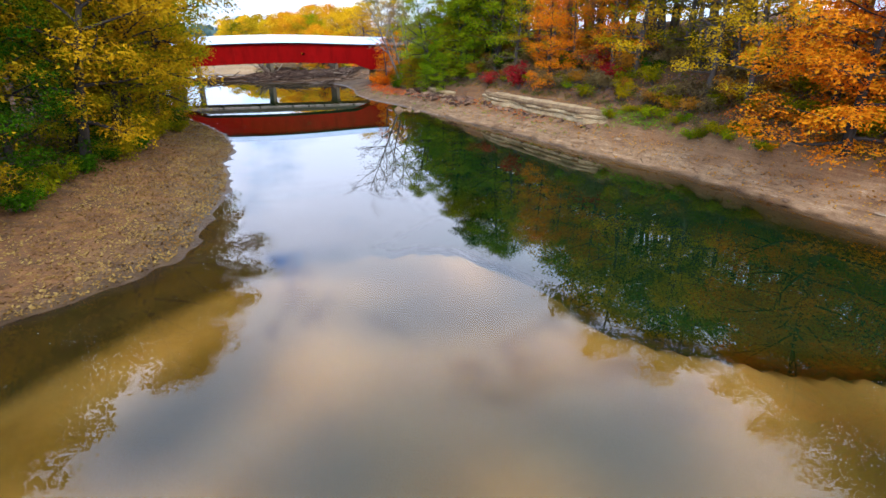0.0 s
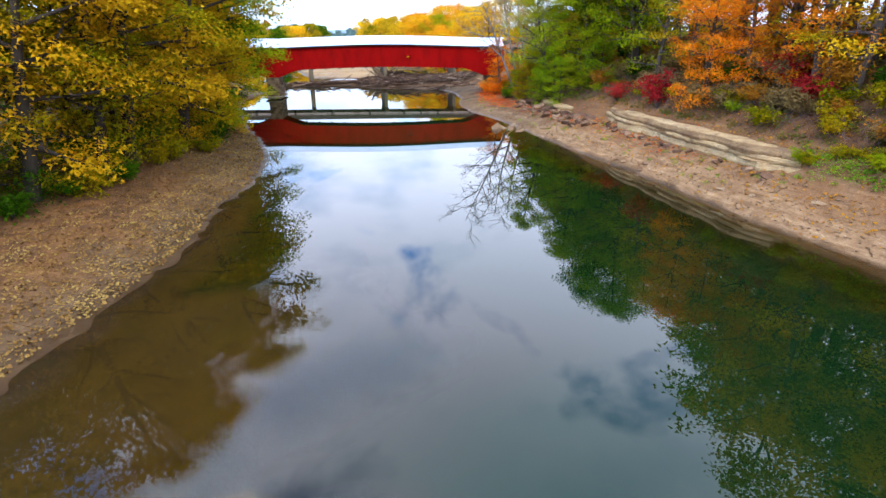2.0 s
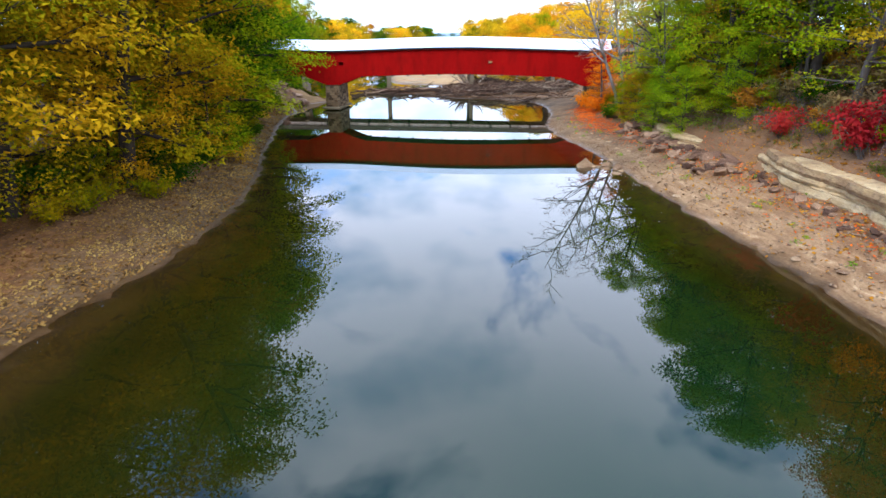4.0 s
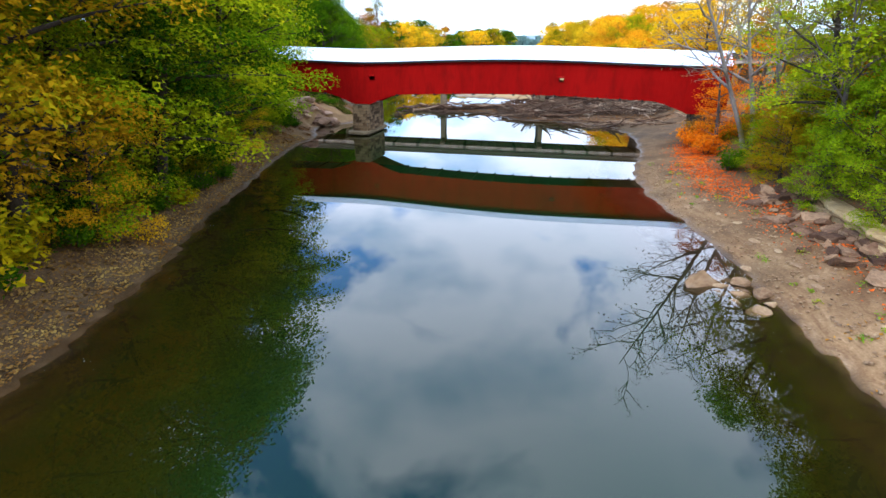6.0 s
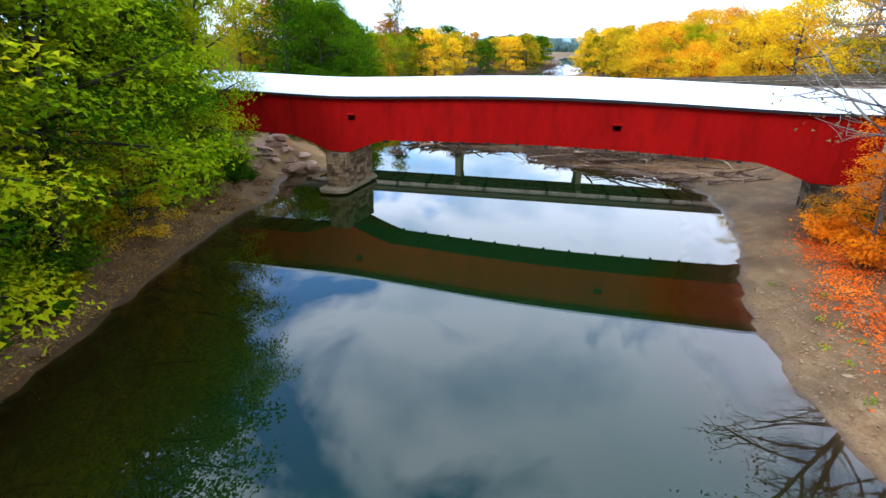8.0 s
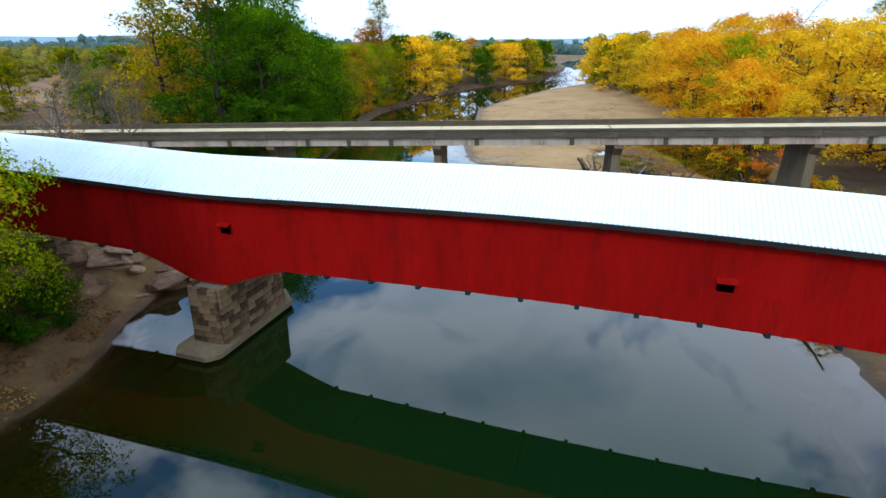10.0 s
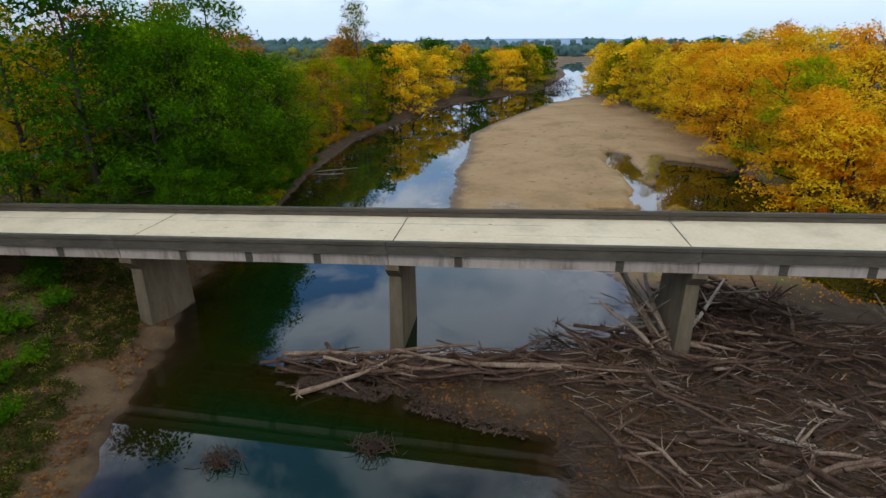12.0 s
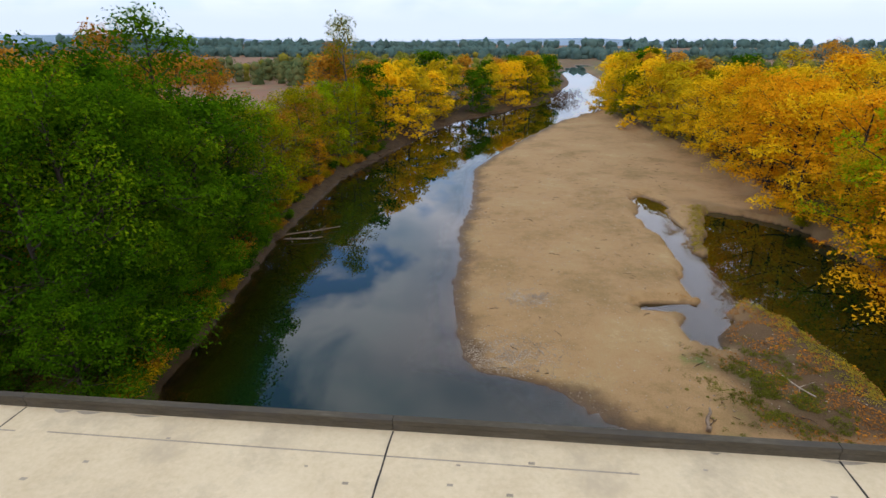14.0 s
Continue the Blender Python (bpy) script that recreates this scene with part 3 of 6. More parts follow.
    under = ramp(n, l, math_node(n, l, "MULTIPLY", xyz.outputs["Z"], -1.0), [(0.0, (0, 0, 0)), (0.12, (1, 1, 1))])
    sh = n.new("ShaderNodeAttribute"); sh.attribute_name = "shelf"
    mud = ramp(n, l, f, [(0.3, (0.018, 0.010, 0.0012)), (0.7, (0.052, 0.028, 0.003))])
    c = mixc(n, l, under, c, mixc(n, l, sh.outputs["Fac"], mud, bedc))
    c = mixc(n, l, depth_dim, c, (0.03, 0.055, 0.01))
    soak = math_node(n, l, "ADD", xyz.outputs["Z"], math_node(n, l, "MULTIPLY", math_node(n, l, "SUBTRACT", mid, 0.5), 0.5))
    damp = ramp(n, l, soak, [(0.0, (0.5, 0.45, 0.38)), (0.12, (0.62, 0.58, 0.52)), (0.32, (1, 1, 1))])
    damp = mixc(n, l, math_node(n, l, "MULTIPLY", at.outputs["Alpha"], 0.8), damp, (1.0, 1.0, 1.0))     # bare rock dries pale
    c = mixc(n, l, 1.0, c, mixc(n, l, under, damp, (1.0, 1.0, 1.0)), "MULTIPLY")
    l.new(c, b.inputs["Base Color"])
    rough = ramp(n, l, soak, [(0.0, (0.35, 0.35, 0.35)), (0.28, (0.9, 0.9, 0.9))])
    l.new(mixc(n, l, under, rough, (0.95, 0.95, 0.95)), b.inputs["Roughness"])
    b.inputs["Specular IOR Level"].default_value = 0.2
    bump(n, l, b, f, 0.7, 0.12)
    return m


gme.materials.append(ground_material())
tagged(new("ground", gme), "river banks of mud, sand, rock and leaf litter, with the drowned river bed", "ground", kind="structure")


def water_material():
    """Still river water: a mirror by Fresnel over clear shallows and murky green deeps."""
    m, n, l, b = mat_new("river_water")
    n.remove(b)
    v = coords(n, l)
    tr = n.new("ShaderNodeBsdfTransparent")
    tr.inputs["Color"].default_value = (0.97, 0.92, 0.78, 1)
    mk = n.new("ShaderNodeBsdfDiffuse")
    dp = n.new("ShaderNodeAttribute"); dp.attribute_name = "depth"
    silt = math_node(n, l, "ADD", math_node(n, l, "MULTIPLY", dp.outputs["Fac"], 0.33), math_node(n, l, "MULTIPLY", math_node(n, l, "SUBTRACT", noise_tex(n, l, v, 0.05, 4.0), 0.5), 0.35))
    l.new(ramp(n, l, silt, [(0.25, (0.0125, 0.0100, 0.0010)), (0.55, (0.0068, 0.0110, 0.0012)), (0.85, (0.0028, 0.0145, 0.0032))]), mk.inputs["Color"])
    body = n.new("ShaderNodeMixShader")
    l.new(ramp(n, l, dp.outputs["Fac"], [(0.25, (0, 0, 0)), (0.6, (0.75, 0.75, 0.75)), (0.95, (1, 1, 1))]), body.inputs[0])
    l.new(tr.outputs[0], body.inputs[1]); l.new(mk.outputs[0], body.inputs[2])
    gl = n.new("ShaderNodeBsdfGlossy")
    gl.inputs["Color"].default_value = (1, 1, 1, 1)
    fr = n.new("ShaderNodeFresnel"); fr.inputs["IOR"].default_value = 1.48
    mx = n.new("ShaderNodeMixShader")
    l.new(ramp(n, l, noise_tex(n, l, v, 0.05, 3.0, 0.5), [(0.5, (0.002, 0.002, 0.002)), (0.7, (0.02, 0.02, 0.02))]), gl.inputs["Roughness"])
    l.new(fr.outputs[0], mx.inputs[0]); l.new(body.outputs[0], mx.inputs[1]); l.new(gl.outputs[0], mx.inputs[2])
    l.new(mx.outputs[0], n["Material Output"].inputs["Surface"])
    return m


# the water lies over every part of the ground sheet that dips below it
low = np.minimum.reduce([GZ[:-1, :-1], GZ[1:, :-1], GZ[:-1, 1:], GZ[1:, 1:]]).ravel() < 0.06
wfaces = gfaces[low]
used, back = np.unique(wfaces, return_inverse=True)
wme = bpy.data.meshes.new("water")
wco = np.stack([GX.ravel()[used], GY.ravel()[used], np.zeros(len(used))], -1)
wme.from_pydata(wco.tolist(), [], back.reshape(-1, 4).tolist())
watt = wme.attributes.new("depth", "FLOAT", "POINT")
watt.data.foreach_set("value", np.clip(-GZ.ravel()[used], 0, 3).astype(np.float32))
wme.materials.append(water_material())
tagged(new("water", wme), "still green river mirroring trees and clouded sky", "water", kind="structure")

# ---- covered bridge ----
BRIDGE = pose(26.56, 156.85, 0, 0, 0, -14.3)     # x along the near wall, y across towards the far wall
B0, B1, BW = -50.0, 54.0, 5.5                    # ends along the wall, width between the walls
covered_bridge = tagged(new("covered_bridge"), "long red wooden covered bridge with white metal roof", "bridge")
covered_bridge.matrix_basis = BRIDGE


def camber(s):
    """Rise of the bridge over its length; the spans meet over the pier at -2."""
    t = (s + 2) / 52.5 if s > -2 else (s + 2) / -48.5
    return (0.62 if s > -2 else 0.5) * (0.5 - 0.5 * math.cos(6.2832 * min(t, 1.0))) ** 0.75 - 0.12


def belly(s):
    """Bottom edge of the siding: it drops in an arch towards each support."""
    d = min(abs(s + 2.0), abs(s - 50.5), abs(s + 50.5))
    drop = 1.55 * max(0.0, 1 - max(0.0, d - 1.5) / 5.0) ** 1.3
    return 6.55 + camber(s) - drop


WINDOWS = {-1: [(0.0, 9.15), (30.6, 9.35)], 1: [(30.6, 9.35)]}   # openings of the near and the far wall


def siding(y, face):
    """Vertical boards of one wall, each a little proud or shy of the next."""
    rng = random.Random(5)
    v, f = [], []
    s = B0
    while s < B1:
        wdt = 0.235
        y0 = y + face * (0.03 + rng.uniform(-0.004, 0.004))
        zb0, zb1 = belly(s) + rng.uniform(-0.03, 0.03), belly(s + wdt)
        zt0 = 11.75 + camber(s)
        s1 = s + wdt - 0.005
        runs = [(zb0, zb1, zt0)]
        for ws, wz in WINDOWS[face]:
            if abs(s + wdt / 2 - ws) < 0.42:
                runs = [(zb0, zb1, wz - 0.36), (wz + 0.36, wz + 0.36, zt0)]
        for a0, a1, t0 in runs:
            b = len(v)
            v += [(s, y0, a0), (s1, y0, a1), (s1, y0, t0), (s, y0, t0), (s, y - face * 0.02, a0), (s1, y - face * 0.02, a1), (s1, y - face * 0.02, t0), (s, y - face * 0.02, t0)]
            f += [(b, b + 1, b + 2, b + 3), (b + 4, b + 7, b + 6, b + 5), (b, b + 4, b + 5, b + 1), (b, b + 3, b + 7, b + 4), (b + 1, b + 5, b + 6, b + 2), (b + 3, b + 2, b + 6, b + 7)]
        s += wdt
    return mesh_of("siding", v, f, RED)


for y, face in ((0.0, -1), (BW, 1)):
    wall_part = part("wall", siding(y, face), covered_bridge)
    wall_part["kind"] = "stuff"


def strip(name, material, y0, y1, z0, z1, step_s=2.0, a=B0, b=B1, follow=camber):
    """A long member that follows the camber."""
    v, f = [], []
    ss = list(np.arange(a, b, step_s)) + [b]
    for i, s in enumerate(ss):
        c = follow(s)
        v += [(s, y0, z0 + c), (s, y1, z0 + c), (s, y1, z1 + c), (s, y0, z1 + c)]
        if i:
            k = 4 * i
            f += [(k - 4 + j, k + j, k + (j + 1) % 4, k - 4 + (j + 1) % 4) for j in range(4)]
    k = len(v)
    f += [(0, 1, 2, 3), (k - 1, k - 2, k - 3, k - 4)]
    return mesh_of(name, v, f, material)


part("floor_deck", strip("floor_deck", DARKWOOD, 0.06, BW - 0.06, 6.6, 6.9), covered_bridge)
for y in (0.25, BW - 0.25):
    part("truss_chord", strip("truss_chord", DARKWOOD, y - 0.18, y + 0.18, 11.3, 11.7), covered_bridge)
# a thin dark strip along each eave, just below the roof edge
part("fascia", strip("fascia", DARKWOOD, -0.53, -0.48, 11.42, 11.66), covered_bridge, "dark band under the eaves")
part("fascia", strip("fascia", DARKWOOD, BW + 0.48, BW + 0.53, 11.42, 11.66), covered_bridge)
tail = box_mesh("rafter_tail", DARKWOOD, -0.07, 0.07, -0.56, -0.06, -0.16, -0.02)
s = B0 + 0.8
while s < B1:
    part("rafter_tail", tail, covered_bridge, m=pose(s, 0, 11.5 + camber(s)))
    s += 1.6
# cross beams whose ends show under the siding
beam_end = box_mesh("floor_beam", DARKWOOD, -0.13, 0.13, -0.06, BW + 0.06, -0.16, 0.16)
s = B0 + 3
while s < B1 - 2:
    if min(abs(s + 2), abs(s - 50.5)) > 6:
        part("floor_beam", beam_end, covered_bridge, m=pose(s, 0, belly(s) - 0.04))
    s += 3.2
# roof: ribbed metal sheets on both slopes
EAVE_Y, EAVE_Z, RIDGE_Z = -0.55, 11.72, 13.6


def roof_sheet():
    """One sheet 0.9 m wide with three ribs, along x; y runs up the slope from eave to ridge."""
    half = BW / 2 - EAVE_Y
    slope_len = math.hypot(half, RIDGE_Z - EAVE_Z)
    prof = []
    for k in range(3):
        x = k * 0.27
        prof += [(x, 0.0), (x + 0.185, 0.0), (x + 0.20, 0.075), (x + 0.235, 0.075), (x + 0.25, 0.0)]
    prof.append((0.815, 0.0))
    v, f = [], []
    for x, z in prof:
        v += [(x, 0, z), (x, slope_len, z), (x, 0, z - 0.03)]
    for i in range(len(prof) - 1):
        a, b = 3 * i, 3 * i + 3
        f += [(a, b, b + 1, a + 1), (a + 2, b + 2, b, a)]
    return mesh_of("roof_sheet", v, f, ROOF), math.degrees(math.atan2(RIDGE_Z - EAVE_Z, half))


sheet, pitch_deg = roof_sheet()
roof = part("roof", strip("roof", DARKWOOD, 0.2, BW - 0.2, 11.72, 11.80), covered_bridge, "white ribbed metal roof")
n_sheets = int((B1 - B0 + 1.0) / 0.81)
for i in range(n_sheets):
    s = B0 - 0.5 + i * 0.81
    dz = math.degrees(math.atan2(camber(s + 0.81) - camber(s), 0.81))
    part("roof_sheet", sheet, roof, m=pose(s, EAVE_Y, EAVE_Z + camber(s)) @ pose(0, 0, 0, 0, -dz, 0) @ pose(0, 0, 0, pitch_deg, 0, 0))
    part("roof_sheet", sheet, roof, m=pose(s + 0.81, BW - EAVE_Y, EAVE_Z + camber(s)) @ pose(0, 0, 0, 0, -dz, 0) @ pose(0, 0, 0, pitch_deg, 0, 180))


def ridge_cap():
    v, f = [], []
    ss = list(np.arange(B0 - 0.5, B1 + 0.5, 2.0)) + [B1 + 0.5]
    for i, s in enumerate(ss):
        c = camber(s)
        for y, z in ((-0.30, -0.17), (-0.03, 0.055), (0.03, 0.055), (0.30, -0.17)):
            v.append((s, BW / 2 + y, RIDGE_Z + c + z + 0.02))
        if i:
            k = 4 * i
            f += [(k - 4 + j, k + j, k + j + 1, k - 3 + j) for j in range(3)]
    return mesh_of("ridge_cap", v, f, ROOF)


part("ridge_cap", ridge_cap(), roof)
# gable ends with the portal opening
for s, face in ((B0, -1), (B1, 1)):
    bm = bmesh.new()
    for y0, y1, z0, z1 in ((0, 0.9, 6.2, 11.9), (BW - 0.9, BW, 6.2, 11.9), (0.9, BW - 0.9, 10.6, 11.9)):
        add_box(bm, s + face * 0.06 - 0.03, s + face * 0.06 + 0.03, y0, y1, z0, z1)
    tri = [bm.verts.new((s + face * 0.06 + dx, y, z)) for dx in (-0.03, 0.03) for y, z in ((0, 11.9), (BW, 11.9), (BW / 2, 13.5))]
    bm.faces.new(tri[:3]); bm.faces.new(tri[3:][::-1])
    part("portal", bm_mesh("portal", bm, RED), covered_bridge)


def bridge_window(s, z):
    """A small square opening with a dark inside under a little tilted hood."""
    win = part("window", box_mesh("window", RED, -0.5, 0.5, -0.08, -0.03, -0.46, -0.38), covered_bridge, "small open window under a board hood", pose(s, 0, z))
    bm = bmesh.new()
    add_box(bm, -0.5, 0.5, -0.5, -0.03, 0.0, 0.05)
    part("hood", bm_mesh("hood", bm, RED), win, "red board hood", pose(0, 0, 0.42, 20, 0, 0))
    for x in (-0.46, 0.42):
        part("frame", box_mesh("frame", RED, x, x + 0.06, -0.08, -0.03, -0.378, 0.40), win)


bridge_window(0.0, 9.15)
bridge_window(30.6, 9.35)


def stone_block(rng):
    bm = bmesh.new()
    add_box(bm, -0.5, 0.5, -0.5, 0.5, -0.5, 0.5)
    for vv in bm.verts:
        vv.co += Vector([rng.uniform(-0.03, 0.03) for _ in range(3)])
    return bm_mesh("stone", bm, STONE, 0.05)


def masonry(parent, outline_fn, z0, z1, course=0.46, seed=1):
    """Courses of squared stone round a closed outline; outline_fn(z) gives its corners. Each stone is a piece."""
    rng = random.Random(seed)
    blocks = [stone_block(rng) for _ in range(5)]
    z, row = z0, 0
    while z < z1 - 0.1:
        hgt = min(course * rng.uniform(0.9, 1.1), z1 - z)
        pts = outline_fn(z + hgt / 2)
        for a, b in zip(pts, pts[1:] + pts[:1]):
            a, b = Vector(a), Vector(b)
            length = (b - a).length
            ang = math.atan2(b.y - a.y, b.x - a.x)
            u = -0.25 if row % 2 else 0.0
            while u < length - 0.05:
                w = rng.uniform(0.7, 1.2)
                u0, u1 = max(u, 0), min(u + w, length)
                if u1 - u0 > 0.12:
                    c = a + (b - a) * ((u0 + u1) / 2 / length)
                    m = Matrix.Translation((c.x, c.y, z + hgt / 2)) @ Matrix.Rotation(ang, 4, "Z") @ Matrix.Diagonal((u1 - u0 - 0.02, 0.42 + rng.uniform(-0.05, 0.05), hgt - 0.02, 1))
                    part("stone", rng.choice(blocks), parent, m=m)
                u += w
        z += hgt
        row += 1


def pier_core(name, outline_fn, z0, z1, material, shrink=0.12):
    bm = bmesh.new()
    lo = [bm.verts.new((*p, z0)) for p in outline_fn(z0)]
    hi = [bm.verts.new((*p, z1)) for p in outline_fn(z1)]
    bm.faces.new(lo[::-1]); bm.faces.new(hi)
    k = len(lo)
    for i in range(k):
        bm.faces.new((lo[i], lo[(i + 1) % k], hi[(i + 1) % k], hi[i]))
    return bm_mesh(name, bm, material)


# the river pier: stone shaft with a pointed upstream end on a concrete footing
bridge_pier = tagged(new("bridge_pier"), "weathered cut stone bridge pier on concrete footing", "bridge pier")
bridge_pier.matrix_basis = BRIDGE @ pose(-2.0, 0, 0)


def pier_outline(z):
    t = 1 + 0.012 * (4.6 - z)
    w, y0, y1 = 1.2 * t, -0.9 * t, BW + 0.7
    return [(-w, y0), (w, y0), (w, y1), (0, y1 + 1.6), (-w, y1)]


def footing_outline(z):
    return [(-1.3, -3.0), (1.2, -3.0), (1.9, -2.2), (1.9, BW + 1.2), (0, BW + 3.0), (-1.9, BW + 1.2), (-1.9, -2.2)]


part("core", pier_core("core", pier_outline, 0.4, 4.75, MORTAR), bridge_pier)
part("footing", pier_core("footing", footing_outline, 0.25, 0.6, CONCRETE_PIER), bridge_pier, "pale concrete footing slab")
part("base", pier_core("base", pier_outline, -3.0, 0.25, CONCRETE_PIER), bridge_pier)
masonry(bridge_pier, pier_outline, 0.55, 4.85)
# the abutment on the rocky bank
bridge_abutment = tagged(new("bridge_abutment"), "cut stone abutment under the end of the covered bridge", "bridge pier")
bridge_abutment.matrix_basis = BRIDGE @ pose(50.6, 0, 0)


def abut_outline(z):
    return [(-0.4, -0.1), (2.8, -0.1), (2.8, BW + 0.1), (-0.4, BW + 0.1)]


part("core", pier_core("core", abut_outline, 0.0, 4.6, MORTAR), bridge_abutment)
masonry(bridge_abutment, abut_outline, 0.9, 4.7, seed=4)

# ---- road bridge ----
ROAD = pose(38.0, 193.35, 0, 0, 0, -4.2) @ pose(0, 0, 0, 0, -1.7, 0)          # x along the near face, y across
road_bridge = tagged(new("road_bridge"), "low concrete highway bridge with dark weathered parapets", "bridge")
road_bridge.matrix_basis = ROAD
SPAN, DW = 23.2, 9.35
R0, R1 = -4, 4                                    # spans before and after the joint at 0
Z_DECK = 9.72
slab = bmesh.new()
add_box(slab, 0.015, SPAN - 0.015, 0.12, DW - 0.12, Z_DECK - 0.24, Z_DECK)
slab_me = bm_mesh("deck_slab", slab, CONCRETE)
girder_out = [(-0.28, 0), (0.28, 0), (0.28, 0.22), (0.12, 0.36), (0.12, 0.78), (0.28, 0.9), (0.28, 1.05), (-0.28, 1.05), (-0.28, 0.9), (-0.12, 0.78), (-0.12, 0.36), (-0.28, 0.22)]
girder_me = prism("girder", BEAM, girder_out, SPAN - 0.10)
fascia_me = box_mesh("edge_beam", BEAM, 0.04, SPAN - 0.04, 0.42, 0.9, Z_DECK - 1.32, Z_DECK - 0.2)
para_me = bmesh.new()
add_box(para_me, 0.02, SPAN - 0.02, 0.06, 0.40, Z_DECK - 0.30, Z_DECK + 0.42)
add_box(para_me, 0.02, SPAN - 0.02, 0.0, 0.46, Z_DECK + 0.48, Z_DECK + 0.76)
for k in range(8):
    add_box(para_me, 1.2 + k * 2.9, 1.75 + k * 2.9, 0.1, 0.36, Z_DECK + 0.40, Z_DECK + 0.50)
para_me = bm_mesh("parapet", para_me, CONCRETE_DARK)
stub_me = box_mesh("diaphragm", CONCRETE_DARK, -0.3, 0.3, 0.38, DW - 0.38, Z_DECK - 1.34, Z_DECK - 0.5)
for k in range(R0, R1):
    x = k * SPAN
    part("deck_slab", slab_me, road_bridge, m=pose(x, 0, 0))
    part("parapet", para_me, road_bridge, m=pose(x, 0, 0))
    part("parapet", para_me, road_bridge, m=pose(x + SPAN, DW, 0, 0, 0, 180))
    part("edge_beam", fascia_me, road_bridge, m=pose(x, 0, 0))
    part("edge_beam", fascia_me, road_bridge, m=pose(x + SPAN, DW, 0, 0, 0, 180))
    for y in (2.6, 4.5, 6.4):
        part("girder", girder_me, road_bridge, m=pose(x + 0.05, y, Z_DECK - 1.3, 0, 0, -90))
    for u in (0.25, 0.5, 0.75) if k % 2 else (0.24, 0.76):
        part("diaphragm", stub_me, road_bridge, m=pose(x + u * SPAN, 0, 0))


def road_pier():
    """A hammerhead wall pier: cap with sloped ends on a tapered shaft."""
    bm = bmesh.new()
    out = [(0.5, 0.0), (1.3, -0.75), (1.6, -1.0), (DW - 1.6, -1.0), (DW - 1.3, -0.75), (DW - 0.5, 0.0), (DW - 0.5, 0.47), (0.5, 0.47)]
    a = [bm.verts.new((-0.55, y, 7.93 + z)) for y, z in out]
    b = [bm.verts.new((0.55, y, 7.93 + z)) for y, z in out]
    bm.faces.new(a); bm.faces.new(b[::-1])
    for i in range(len(out)):
        bm.faces.new((a[i], b[i], b[(i + 1) % len(out)], a[(i + 1) % len(out)]))
    cap = bm_mesh("pier_cap", bm, CONCRETE_PIER)
    bm = bmesh.new()
    lo = [bm.verts.new(p) for p in ((-0.66, 1.2, -5.0), (0.66, 1.2, -5.0), (0.66, DW - 1.2, -5.0), (-0.66, DW - 1.2, -5.0))]
    hi = [bm.verts.new(p) for p in ((-0.5, 1.6, 6.98), (0.5, 1.6, 6.98), (0.5, DW - 1.6, 6.98), (-0.5, DW - 1.6, 6.98))]
    bm.faces.new(hi)
    for i in range(4):
        bm.faces.new((lo[i], lo[(i + 1) % 4], hi[(i + 1) % 4], hi[i]))
    return cap, bm_mesh("shaft", bm, CONCRETE_PIER)


cap_me, shaft_me = road_pier()
pier_thing = tagged(new("road_pier"), "stained concrete wall pier under the highway bridge", "bridge pier", "piers of the highway bridge")
PIER_AT = pose(38.0, 193.35, 0, 0, 0, -4.2)
pier_thing.matrix_basis = PIER_AT
part("pier_cap", cap_me, pier_thing)
part("shaft", shaft_me, pier_thing)
for k in range(R0 + 1, R1):
    if k:
        copy_thing(pier_thing, PIER_AT @ pose(k * SPAN, 0, 0.03 * k * SPAN))

# marks on the deck: worn strips and a dirty edge along each parapet
GRIME = surface("deck_grime", [(0.3, (0.20, 0.16, 0.11)), (0.5, (0.30, 0.24, 0.17)), (0.75, (0.40, 0.33, 0.24))], 0.5, 4.0, 0.9, 0.2, 0.01)
for x0, x1, y, wd in ((-20, 13, 6.9, 0.10), (-46, -22, 6.8, 0.10), (7, 24, 2.0, 0.12), (9, 21, 4.3, 0.05)):
    part("worn_strip", box_mesh("worn_strip", GRIME, x0, x1, y, y + wd, Z_DECK + 0.001, Z_DECK + 0.005), road_bridge, "dark worn strip on the deck")
TAR = surface("joint_tar", [(0.3, (0.02, 0.018, 0.015)), (0.7, (0.06, 0.05, 0.04))], 1.0, 6.0, 0.8)
for k in range(R0 + 1, R1):
    jq = random.Random(k + 50)
    bm = bmesh.new()
    side = [[bm.verts.new((k * SPAN + s * jq.uniform(0.03, 0.07), 0.45 + (DW - 0.9) * i / 14, Z_DECK + 0.005)) for i in range(15)] for s in (-1, 1)]
    for i in range(14):
        bm.faces.new((side[0][i], side[1][i], side[1][i + 1], side[0][i + 1]))
    part("joint_seal", bm_mesh("joint_seal", bm, TAR), road_bridge, "black tarred expansion joint across the deck")
q = random.Random(31)
